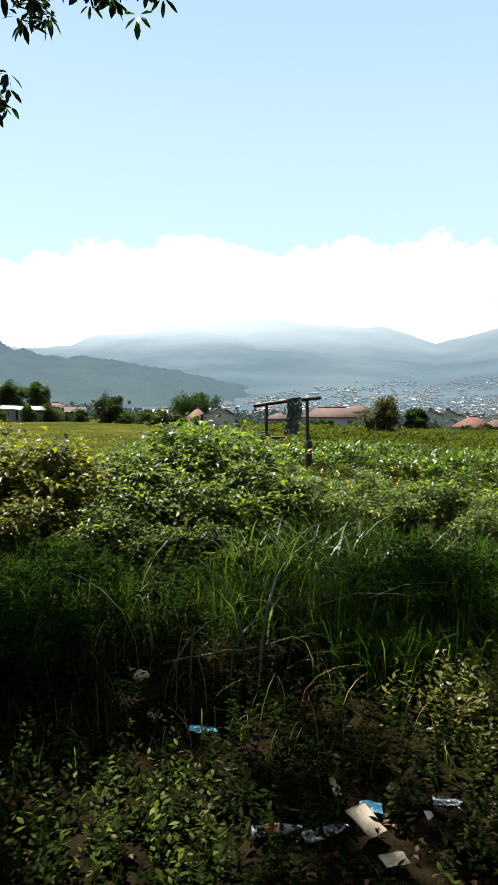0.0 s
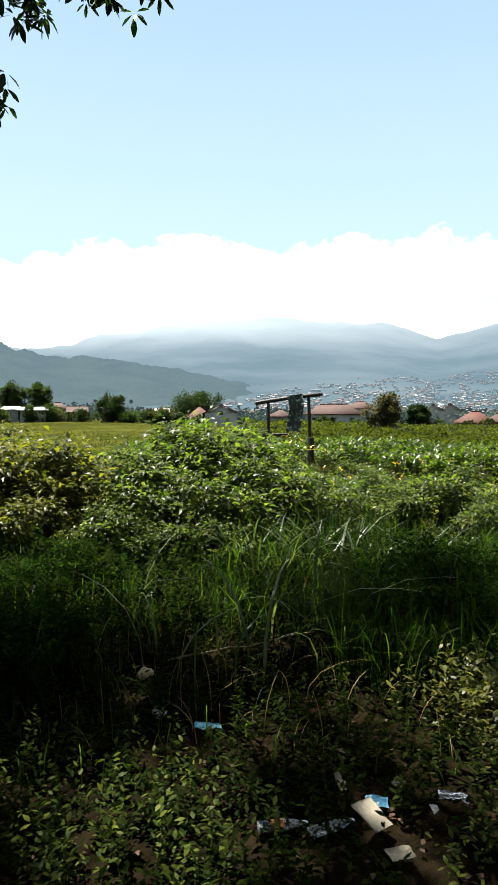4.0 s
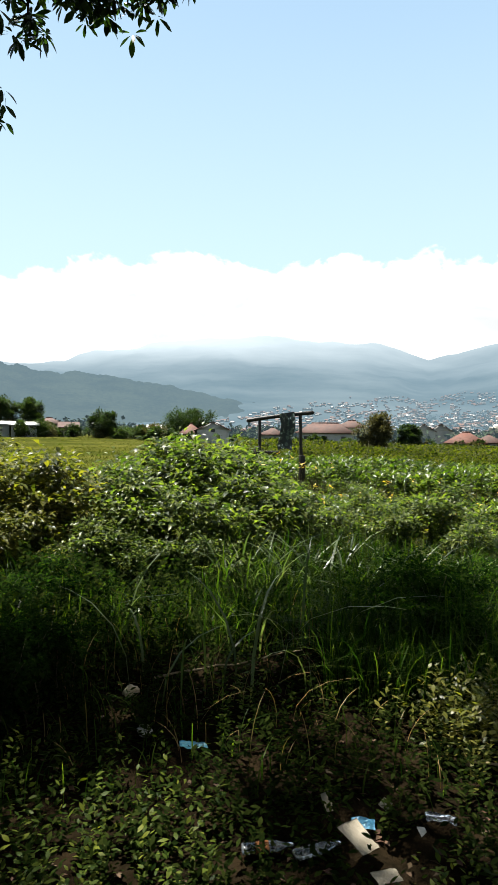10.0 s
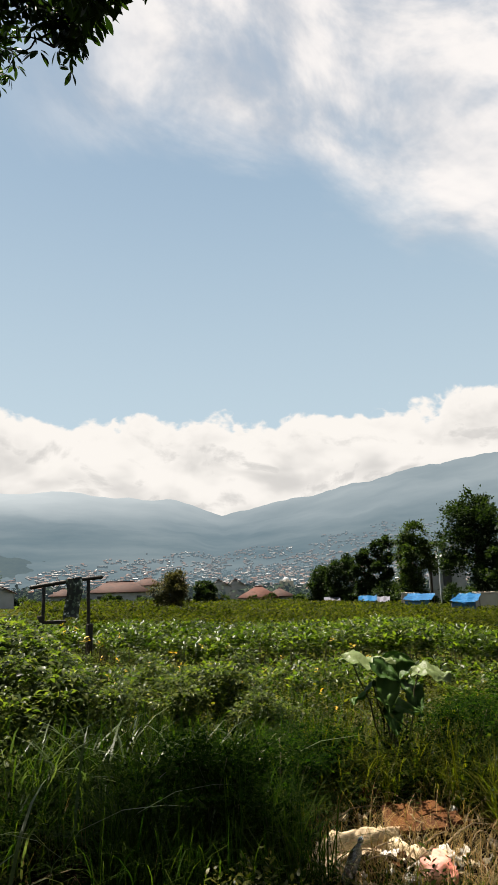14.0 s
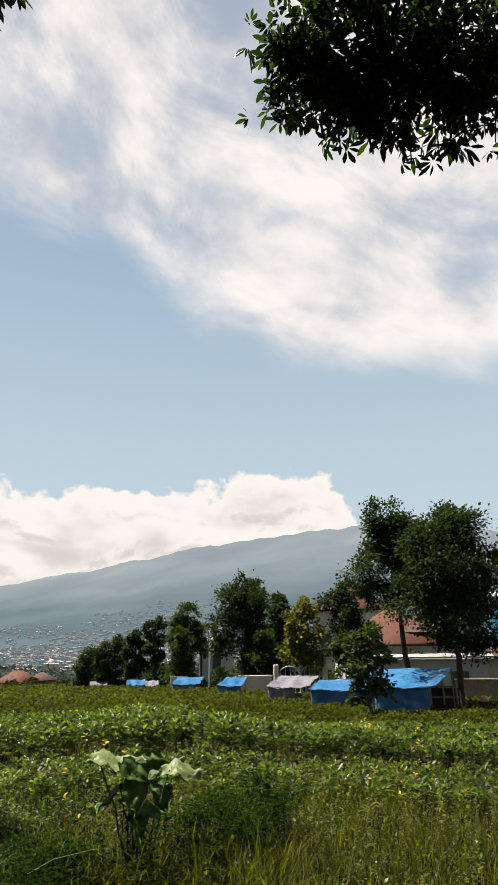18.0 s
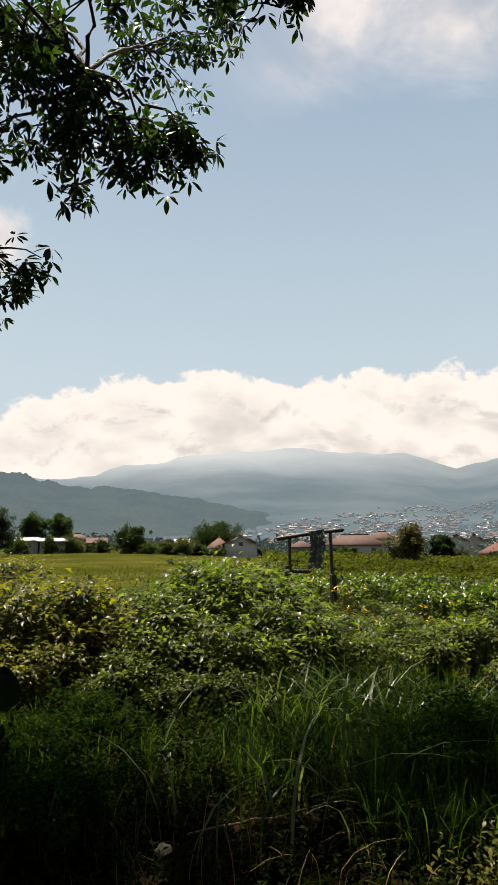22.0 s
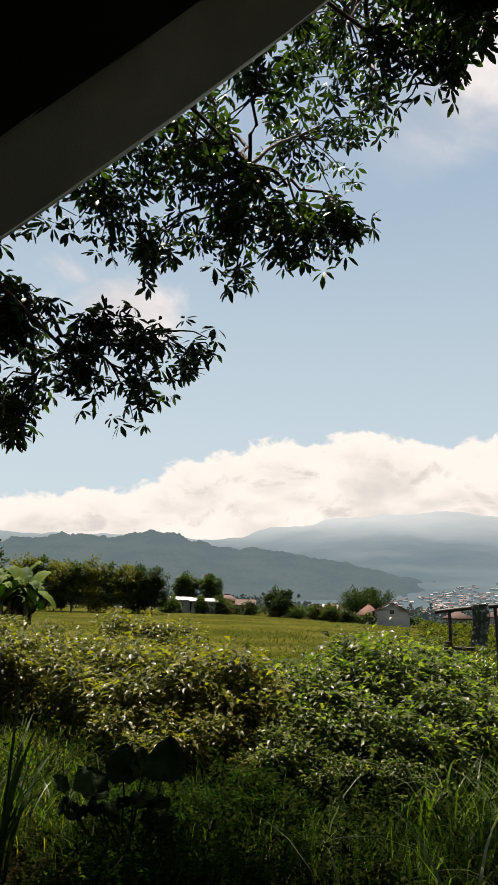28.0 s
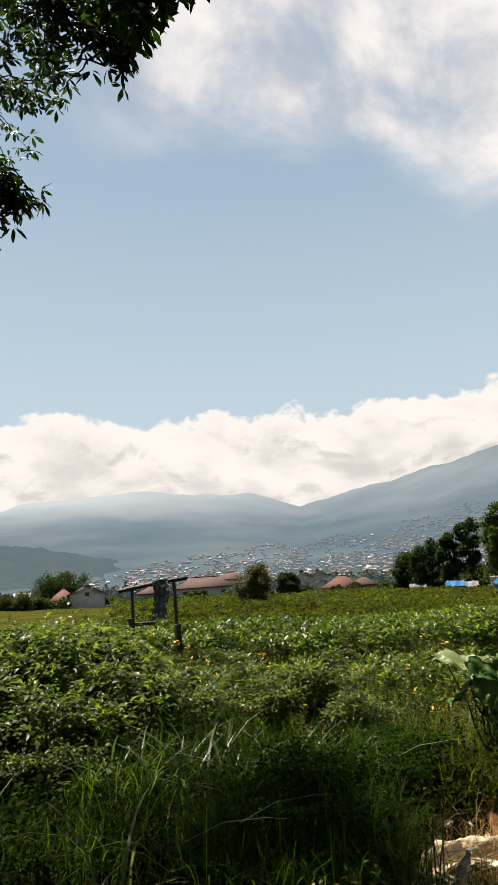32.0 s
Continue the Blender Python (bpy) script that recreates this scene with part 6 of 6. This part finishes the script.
def build_houses():
    # the pale gabled house, turned so that its gable faces the field
    x, y, z = ground_at(10.9, 95)
    t = house("pale two-storey house with a grey gable and a red side roof", 10.75, 95.5, (6.2, 4.6, 2.0), M_WALL_W, M_TILE_OLD, 1.15, "gable", -10.9 + 90, 0)
    part("window", boxm((-3.12, 0.0, 1.9), (0.06, 0.55, 0.5), 0, 0.01), M_WIN, t)
    house("low annex under a red tiled roof beside the pale house", 8.85, 95, (3.0, 3.2, 1.2), M_WALL_G, M_TILE, 1.5, "hip", None, 0)
    house("long low house with an old red tiled roof", 20.6, 112, (9.4, 5, 2.2), M_WALL_G, M_TILE_OLD, 1.6, "hip", None, 3)
    house("house with a pale red roof above the others", 22.9, 148, (6.5, 5, 3.6), M_WALL_B, M_TILE_OLD, 1.5, "hip", None, 2)
    house("house with a bright red clay-tiled hipped roof", 32.4, 106, (5.6, 4.6, 1.0), M_WALL_B, M_TILE, 1.6, "hip", None, 2)
    house("low house with a brown tiled roof beside the red one", 34.2, 110, (4.0, 4.0, 1.1), M_WALL_W, M_TILE_OLD, 1.2, "hip", None, 1)
    house("white-walled house with a reddish roof", 29.0, 126, (3.3, 4, 2.9), M_WALL_W, M_TILE_OLD, 1.3, "gable", -29 + 90, 0)
    house("white-walled house with a reddish roof", 30.4, 131, (3.2, 4, 3.0), M_WALL_W, M_TILE_OLD, 1.3, "gable", -30 + 90, 0)
    house("grey low house under a brown roof behind the frame", 16.0, 101, (3.4, 4, 1.6), M_WALL_G, M_TILE_OLD, 1.0, "hip", None, 1)
    house("low shack under a pale flat tin roof", -7.2, 90, (2.6, 3, 1.7), M_WALL_G, M_TIN, 0.3, "gable", None, 1)
    house("low shack under a pale flat tin roof", -5.2, 88, (3.1, 3, 1.6), M_WALL_G, M_TIN, 0.3, "gable", None, 1)
    house("low shack under a grey tin roof among bushes", -1.6, 92, (2.2, 3, 1.4), M_WALL_B, M_TILE_OLD, 0.6, "gable", None, 1)
    house("small whitewashed hut among bushes", 5.6, 91, (1.5, 2.2, 1.7), M_WALL_W, M_TIN, 0.4, "gable", None, 1)
    house("low hut under a dull red roof among bushes", 0.0 - 3.2, 97, (3.6, 3, 1.8), M_WALL_B, M_TILE_OLD, 0.8, "hip", None, 1)
    house("house with a high red hipped roof behind the trees", 59.6, 62, (6.5, 6, 7.0), M_WALL_B, M_TILE, 2.6, "hip", None, 3)
    house("house with a broad orange-red tiled roof and white walls", 63.0, 44, (6.4, 6, 3.4), M_WALL_W, M_TILE, 2.2, "hip", -48, 2)
    house("white-walled wing of the red-roofed house", 66.8, 44, (4.4, 4, 4.2), M_WALL_W, M_TILE_OLD, 1.0, "gable", None, 2)
    house("tall sky-blue painted house wall", 73.0, 57, (4.6, 5, 7.2), M_WALL_BLUE, M_TIN, 0.5, "gable", None, 1)
    house("grey building with a pale flat roof behind the trees", 48.3, 72, (3.6, 5, 5.0), M_WALL_G, M_TIN, 0.3, "gable", None, 1)
    house("low house with a pale tin porch roof", 66.0, 38, (5.4, 3, 2.45), M_WALL_G, M_TIN, 0.12, "gable", None, 2)
    house("low brown-roofed house at the field's corner", 72.0, 40, (3.6, 4, 2.6), M_WALL_B, M_TILE_OLD, 0.9, "hip", None, 1)
    # a small domed building
    x, y, z = ground_at(34.8, 142)
    t = thing("prayer_house", "small building with a white dome", "building", (x, y, z), -34.8)
    part("wall_shell", boxm((0, 0, 1.6), (3, 3, 4.4), 0, 0.05), M_WALL_B, t)
    bm = bmesh.new()
    bmesh.ops.create_uvsphere(bm, u_segments=16, v_segments=10, radius=0.75)
    for v in bm.verts:
        v.co.z = v.co.z * 1.1 + 3.8
    smooth(part("dome", bm, M_WALL_W, t, "white rounded dome"))
    part("finial", rod((0, 0, 4.55), (0, 0, 5.2), 0.04), M_GALV, t)
    # the shed on the left
    x, y, z = ground_at(-29.6, 45)
    t = thing("shed", "low open shed under a pale sheet-metal roof with a flared eave", "shed", (x, y, z), 29.6)
    prof = ((-3.4, 1.75), (-2.6, 1.92), (-1.5, 2.35), (0.0, 3.25), (1.5, 2.35), (3.0, 1.85))

    def roof(u, v):
        k = np.array(prof)
        s_ = np.linspace(0, 1, len(prof))
        yy, zz = np.interp(v, s_, k[:, 0]), np.interp(v, s_, k[:, 1])
        half = np.interp(zz, (1.75, 1.95, 2.35, 3.25), (4.4, 3.9, 3.2, 2.6))
        return (u - 0.5) * 2 * half, yy, zz + 0.02 * np.sin(u * 120)
    smooth(part("roof", mesh_from("roof", *sheet(roof, 81, 21, 0.05)), M_TIN_RUST, t, "pale pinkish sheet-metal roof"))
    for px in (-3.2, -1.1, 1.1, 3.2):
        part("post", rod((px, -2.6, -0.3), (px, -2.6, 1.9), 0.07), M_POLE, t)
    # near-black wall stands for the shade under the roof
    part("back_wall_shade", boxm((0, 1.6, 0.8), (6.2, 0.12, 2.2)), M_IRON, t)
    part("front_rail", boxm((0, -2.6, 1.72), (6.6, 0.09, 0.14)), M_POLE, t)


build_houses()


# ---- stalls along the road ----
def stall(label, az_, d, w, dp, h, mat, seed, skirt=1.0, lift=0.0, tw=0.0, slope=0.28, wide=1.0, shift=0.0):
    """A street stall: four poles, a sagging tarpaulin roof that rises towards the back and hanging front and side sheets."""
    x, y, z = ground_at(az_, d, lift)
    t = thing("market_stall", label, "stall", (x, y, z), -az_ + tw, "stalls along the road")
    f = crumple(seed, 0.10, 4)
    fold = crumple(seed + 40, 0.05, 7)
    wb = w * wide
    for px, qx in ((-w / 2, shift - wb / 2), (w / 2, shift + wb / 2)):
        part("pole", rod((px, -dp / 2, -0.3), (px, -dp / 2, h + 0.04), 0.03), M_POLE, t)
        part("pole", rod((qx, dp / 2, -0.3), (qx, dp / 2, h + slope * dp + 0.03), 0.03), M_POLE, t)

    def top(u, v):
        half = (w + 0.25 + (wb - w) * v) * (u - 0.5) + shift * v
        return half, (v - 0.5) * (dp + 0.3), h + slope * dp * v - 0.12 * np.sin(u * 6.28) ** 2 * np.sin(v * 3.14) + f(u, v) * 0.7 + fold(u, v) - 0.05 * np.sin(u * 3.14) * (1 - v)
    smooth(part("roof_sheet", mesh_from("roof_sheet", *sheet(top, 37, 19, 0.01)), mat, t))
    smooth(part("front_sheet", mesh_from("front_sheet", *sheet(lambda u, v: (-w / 2 + u * w * skirt, -dp / 2 - 0.05 - 0.05 * np.sin(u * 21) * v + f(v, u) * 0.6 + fold(u, v) * 0.5, h - 0.04 - (h + 0.1) * v), 37, 13, 0.01)), mat, t))
    smooth(part("side_sheet", mesh_from("side_sheet", *sheet(lambda u, v: (-w / 2 - 0.03 - 0.05 * np.sin(u * 15) * v, (u - 0.5) * dp, h - 0.04 + slope * dp * u * (1 - v) - (h + 0.1) * v), 15, 7, 0.01)), mat, t))
    part("counter", boxm((0, 0.1, 0.35), (w * 0.7, dp * 0.5, 0.7), 0, 0.02), M_POLE, t)
    return t


def build_stalls():
    stall("large street stall wrapped in bright blue tarpaulin", 63.65, 25, 1.75, 2.0, 1.15, M_TARP, 1, 1.0, 0, 0, 0.25, 1.75, 0.25)
    stall("street stall wrapped in bright blue tarpaulin", 59.1, 29, 2.6, 2.0, 1.02, M_TARP, 2, 1.0, 0, -4, 0.14, 1.0, 0.3)
    stall("street stall under a pale lilac tarpaulin, open at one end", 54.45, 33, 1.75, 2.0, 1.08, M_TARP_PALE, 3, 0.68, 0.0, -4, 0.18, 0.95, 0.45)
    stall("street stall under a wrinkled blue tarpaulin", 49.55, 43, 1.35, 1.9, 1.02, M_TARP, 4, 1.0, 0.0, -4, 0.22, 0.8, 0.3)
    stall("long street stall covered with blue tarpaulin", 45.75, 52, 1.8, 2.0, 1.05, M_TARP, 5, 1.0, 0.0, 0, 0.2, 1.0, 0.4)
    stall("small street stall under blue tarpaulin", 41.7, 62, 1.4, 1.8, 0.95, M_TARP, 6, 1.0, 0.0, 0, 0.2)
    stall("small street stall under a whitish sheet", 43.0, 61, 0.9, 1.8, 0.85, M_TARP_PALE, 7, 1.0, 0.0, 0, 0.2)
    stall("low market stall under a whitish sheet", 38.7, 68, 1.4, 1.8, 0.9, M_TARP_PALE, 8, 0.5, 0.0, 0, 0.15)
    # open end of the large stall: poles, and a near-black board for its shade
    x, y, z = ground_at(66.8, 26)
    t = thing("wooden_rack", "wooden rack with crossbars and a shade-black board beside the blue stall", "rack", (x, y, z), -66.9)
    for px in (-0.45, 0.0, 0.45):
        part("post", rod((px, 0, -0.2), (px, 0, 1.25), 0.04), M_POLE, t)
    for pz in (0.35, 0.75, 1.1):
        part("rail", boxm((0, 0, pz), (1.05, 0.05, 0.07)), M_POLE, t)
    part("board", boxm((0.05, 0.12, 0.6), (1.0, 0.04, 0.9)), M_IRON, t)
    # the road's wall and gate
    x, y, z = ground_at(55.3, 39.5)
    t = thing("gate", "cream wall with an arched metal gate", "gate", (x, y, z), -55.3 + 8)
    part("pier", boxm((-1.35, 0, 0.7), (0.28, 0.28, 2.9), 0, 0.03), M_WALL_B, t)
    part("pier", boxm((1.45, 0, 0.7), (0.28, 0.28, 2.9), 0, 0.03), M_WALL_B, t)
    for i in range(9):
        px = -1.1 + i * 0.28
        part("bar", rod((px, 0, 0.0), (px, 0, 1.75 + 0.3 * abs(math.sin((px + 1.1) * 2.4))), 0.022), M_WALL_W, t)
    for i in range(2):
        a_ = np.linspace(0, math.pi, 13)
        part("arch", mesh_from("arch", *tube(np.stack([-0.6 + i * 1.25 + 0.6 * np.cos(a_), 0 * a_, 1.55 + 0.5 * np.sin(a_)], -1), [0.035, 0.035], 6)), M_WALL_W, t)
    part("rail", boxm((0.05, 0, 1.5), (2.6, 0.05, 0.07)), M_WALL_W, t)
    part("rail", boxm((0.05, 0, 0.6), (2.6, 0.05, 0.07)), M_WALL_W, t)
    for label, az_, d, w, h, mat in (("low cream wall beside the road", 51.6, 46, 2.2, 1.5, M_WALL_B), ("low beige wall beside the road", 45.2, 58, 1.4, 1.5, M_WALL_B), ("low dark wall by the houses", 71.0, 35, 4.0, 1.3, M_POLE)):
        x, y, z = ground_at(az_, d)
        t = thing("garden_wall", label, "wall", (x, y, z), -az_)
        part("wall_body", boxm((0, 0, h / 2 - 0.1), (w, 0.2, h + 0.2), 0, 0.02), mat, t)
        part("coping", boxm((0, 0, h + 0.04), (w + 0.1, 0.28, 0.08), 0, 0.01), mat, t)
    # street lamp
    x, y, z = ground_at(47.75, 55)
    t = thing("street_lamp", "grey steel street lamp with a bowed arm", "lamp", (x, y, z), -47.75)
    top = 4.05 - z
    part("post", mesh_from("post", *tube([(0, 0, -0.3), (0, 0, top * 0.5), (0, 0, top - 0.6), (0.06, 0, top - 0.25), (0.22, 0, top - 0.05), (0.5, 0, top + 0.02)], [0.08, 0.06, 0.04], 8)), M_GALV, t)
    part("lamp_head", boxm((0.68, 0, top), (0.42, 0.16, 0.09), 0, 0.03), M_GALV, t)
    # a ball on the verge
    crumpled_bag("round orange ball-like bag on the verge", (25.3, 9.3, float(gz(25.3, 9.3)) + 0.6), 0.14, M_PINK, 9, 0.9)


build_stalls()


# ---- banana clump, hedge, palms ----
def banana(az_, d, h, seed, label):
    g = rng(seed)
    x, y, z = ground_at(az_, d)
    t = thing("banana_plant", label, "plant", (x, y, z))
    for s in range(3):
        bx, by = g.normal(0, 0.5), g.normal(0, 0.5)
        top = h * g.uniform(0.12, 0.5)
        part("stem", rod((bx, by, -0.2), (bx * 1.1, by * 1.1, top), 0.13, 0.07, 8), M_STALK, t)
        for i in range(9):
            a_ = g.uniform(0, 6.28)
            L, W = h * g.uniform(0.36, 0.52), g.uniform(0.5, 0.75)
            rise = g.uniform(0.5, 1.5)

            def fn(u, v):
                half = W * 0.5 * np.sin(np.clip(u, 0.02, 0.99) * np.pi) ** 0.5
                r = L * u
                return r * (1 - 0.25 * rise * u), (v - 0.5) * 2 * half, r * rise - 0.8 * L * u ** 2.4 + np.abs(v - 0.5) * -0.22 + 0.02 * np.sin(u * 40)
            lf = part("leaf", mesh_from("leaf", *sheet(fn, 13, 5, 0.012)), M_BANANA, t)
            lf.matrix_basis = Matrix.Translation((bx * 1.1, by * 1.1, top - 0.1)) @ Matrix.Rotation(a_, 4, "Z")


banana(-20.6, 33, 4.3, 5, "banana clump with broad arching torn leaves")
banana(-22.2, 34, 3.8, 6, "banana clump with broad arching torn leaves")
banana(-19.6, 36, 3.2, 7, "low banana clump beside the tall ones")


def palm(az_, d, h, seed):
    g = rng(seed)
    t = thing("palm_tree", "slim palm with feathery fronds among the dark trees", "palm", ground_at(az_, d))
    part("trunk", rod((0, 0, -0.3), (0.1, 0, h), 0.12, 0.08, 8), M_BARK, t)
    for i in range(11):
        a_, rise = i * 0.57 * 2, g.uniform(0.1, 0.9)
        n = 26
        s = np.linspace(0.1, 1, n)
        L = 1.7
        mid = np.stack([L * s * math.cos(a_), L * s * math.sin(a_), h + L * s * rise - 1.15 * L * s ** 2.2], -1)
        side = np.array([-math.sin(a_), math.cos(a_), -0.35])
        side2 = np.array([math.sin(a_), -math.cos(a_), -0.35])
        P = np.concatenate([mid, mid])
        D = np.concatenate([np.tile(side, (n, 1)), np.tile(side2, (n, 1))])
        part("frond", mesh_from("frond", *leaf_rows(P, D, 0.5, 0.09, 0.1, 0.25, seed=i)), M_TREE, t)


palm(47.0, 63, 6.0, 1)
palm(44.6, 68, 6.6, 2)
palm(46.2, 66, 5.2, 3)


def hedges():
    g = rng(17)
    for label, a0, a1, d0, d1, h, n, mat in (("clipped dark hedge along the far side of the crop", 26, 38, 92, 80, 0.9, 5200, M_TREE), ("rough hedge of bushes behind the meadow", -9, 9.5, 90, 92, 1.5, 6500, M_TREE2),
                                            ("rough hedge along the far gardens", 12, 26, 97, 98, 1.2, 5000, M_TREE2), ("ragged bushes behind the stalls", 38, 50, 72, 55, 1.6, 4500, M_TREE)):
        f = g.random(n)
        az_, d = a0 + (a1 - a0) * f, d0 + (d1 - d0) * f + g.normal(0, 0.6, n)
        x, y = d * np.sin(np.radians(az_)), d * np.cos(np.radians(az_))
        top = h * (0.75 + 0.7 * fbm(az_ * 1.7 + 30, az_ * 0 + 3, 21, 3))
        P = np.stack([x, y, gz(x, y) + top * np.sqrt(g.random(n))], -1)
        L = 0.34 * g.uniform(0.6, 1.3, n)
        t = tagged(new("hedge"), label, "hedge")
        part("foliage", mesh_from("foliage", *leaf_rows(P, g.normal(0, 1, (n, 3)) + [0, 0, 0.3], L, L * 0.55, 0.15, 0.2, seed=5)), mat, t)
        k = 40
        fs = (np.arange(k) + 0.5) / k
        az_, d = a0 + (a1 - a0) * fs, d0 + (d1 - d0) * fs
        x, y = d * np.sin(np.radians(az_)), d * np.cos(np.radians(az_))
        B = np.stack([x, y, gz(x, y) - 0.05], -1)
        part("stems", mesh_from("stems", *stems_rows(B, B + np.array([0, 0, h * 0.8]), 0.03)), M_BARK, t)


hedges()


# ---- the far town on the mountain's foot ----
def town():
    g = rng(23)
    cube = np.array([(sx, sy, sz) for sz in (0, 1) for sy in (-0.5, 0.5) for sx in (-0.5, 0.5)], float)
    cf = np.array([(0, 1, 5), (0, 5, 4), (1, 3, 7), (1, 7, 5), (3, 2, 6), (3, 6, 7), (2, 0, 4), (2, 4, 6)])
    rf = np.array([(0, 1, 5), (0, 5, 4), (1, 3, 5), (3, 2, 4), (3, 4, 5), (2, 0, 4)])
    walls, roofs = [], {"town_roof_pale": [], "town_roof_red": [], "town_roof_grey": []}
    spots_ = []
    r = 240 + 2700 * g.random(24000) ** 0.95
    a_ = g.uniform(7, 72, 24000)
    lim = np.interp(a_, [9, 15, 24, 34, 45, 60, 72], [900, 1400, 1900, 2250, 2450, 2050, 1400])
    ok = (r < lim) & (fbm(a_ * 0.8, r / 160, 77, 3) > -0.36 + 0.75 * (r / lim - 0.5))
    spots_ += list(zip(a_[ok], r[ok]))[:6000]
    for i in range(260):
        spots_.append((g.uniform(-8, 12), g.uniform(420, 900)))
    sa, sr = np.array(spots_).T
    heights = np.maximum(gz(sr * np.sin(np.radians(sa)), sr * np.cos(np.radians(sa))), np.where(sr > 700, flank(sa, sr), -99.0))
    for (a_, r), z in zip(spots_, heights):
        x, y = r * math.sin(radians(a_)), r * math.cos(radians(a_))
        k = 0.48 + r / 6200
        w, d, h = g.uniform(5, 11) * k, g.uniform(5, 9) * k, g.uniform(2.6, 5.5) * k
        if g.random() < 0.05:
            w *= 2.6
        c, s = math.cos(-radians(a_) + g.normal(0, 0.5)), math.sin(-radians(a_) + g.normal(0, 0.5))
        R = np.array([[c, -s, 0], [s, c, 0], [0, 0, 1]])
        walls.append(((cube * [w, d, h + 4] + [0, 0, -4]) @ R.T + [x, y, z], cf))
        rise = g.uniform(0.8, 2.0) * k
        rv = np.array([(-w * 0.56, -d * 0.58, h), (w * 0.56, -d * 0.58, h), (-w * 0.56, d * 0.58, h), (w * 0.56, d * 0.58, h), (-w * 0.35, 0, h + rise), (w * 0.35, 0, h + rise)])
        kind = g.choice(["town_roof_pale", "town_roof_red", "town_roof_grey"], p=[0.06, 0.50, 0.44])
        roofs[kind].append((rv @ R.T + [x, y, z], rf))
    cols = {"town_roof_pale": ((0.44, 0.43, 0.41), (0.26, 0.25, 0.24)), "town_roof_red": ((0.120, 0.066, 0.046), (0.075, 0.048, 0.038)), "town_roof_grey": ((0.17, 0.155, 0.145), (0.09, 0.085, 0.08))}
    texts = {"town_roof_pale": "pale tin roofs of the distant town", "town_roof_red": "brick-red tiled roofs of the distant town", "town_roof_grey": "weathered dark roofs of the distant town"}
    # roofs, walls, woods and mast get the haze as emission too
    for kind, rows in roofs.items():
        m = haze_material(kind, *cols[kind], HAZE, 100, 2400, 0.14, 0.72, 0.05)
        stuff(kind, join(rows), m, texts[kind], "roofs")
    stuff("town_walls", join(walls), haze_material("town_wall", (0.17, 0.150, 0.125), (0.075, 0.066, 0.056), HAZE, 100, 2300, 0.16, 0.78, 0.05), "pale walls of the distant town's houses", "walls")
    # trees between the houses
    chunks = []
    for n, r0, r1, leaves, size_ in ((2600, 112, 445, 40, 0.24), (13000, 260, 1700, 10, 0.46)):
        r = r0 + (r1 - r0) * g.random(n) ** 1.2
        a_ = np.where(g.random(n) < 0.68, g.uniform(8, 76, n), g.uniform(-42, 10, n))
        fit = r < np.interp(a_, [-42, -8, 9, 15, 24, 34, 45, 60, 72], [430, 430, 520, 850, 1250, 1500, 1600, 1300, 900])
        r, a_ = r[fit], a_[fit]
        n = len(r)
        x, y = r * np.sin(np.radians(a_)), r * np.cos(np.radians(a_))
        z = np.maximum(gz(x, y), np.where(r > 700, flank(a_, r), -99))
        size = g.uniform(2.2, 4.6, n) * (0.75 + r / 1500)
        for k in range(leaves):
            o = np.clip(g.normal(0, 0.33, (n, 3)), -0.6, 0.6) * size[:, None] * [1, 1, 0.7]
            P = np.stack([x, y, z + size * 0.45], -1) + o
            chunks.append(plain_leaf_rows(P, g.normal(0, 1, (n, 3)), size * size_, size * size_ * 0.85, seed=k))
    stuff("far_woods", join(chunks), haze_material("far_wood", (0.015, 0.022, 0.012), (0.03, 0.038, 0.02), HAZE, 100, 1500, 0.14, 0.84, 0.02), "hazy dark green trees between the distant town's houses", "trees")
    t = thing("radio_mast", "thin lattice radio mast rising over the town", "mast", (428, 792, -5))
    hz = haze_material("mast_steel", (0.2, 0.2, 0.2), (0.15, 0.15, 0.15), HAZE, 100, 1000, 0.3, 0.95, 0.05)
    for sx, sy in ((-1, -1), (1, -1), (1, 1), (-1, 1)):
        part("leg", rod((sx * 2.2, sy * 2.2, 0), (sx * 0.4, sy * 0.4, 34), 0.3, 0.18, 4), hz, t)
    for k in range(9):
        f = 2.2 - 1.8 * (k / 9)
        for q in range(2):
            part("brace", rod((-f, -f if q else f, k * 3.7), (f, -f if q else f, k * 3.7 + 3), 0.14, 0.14, 4), hz, t)


town()
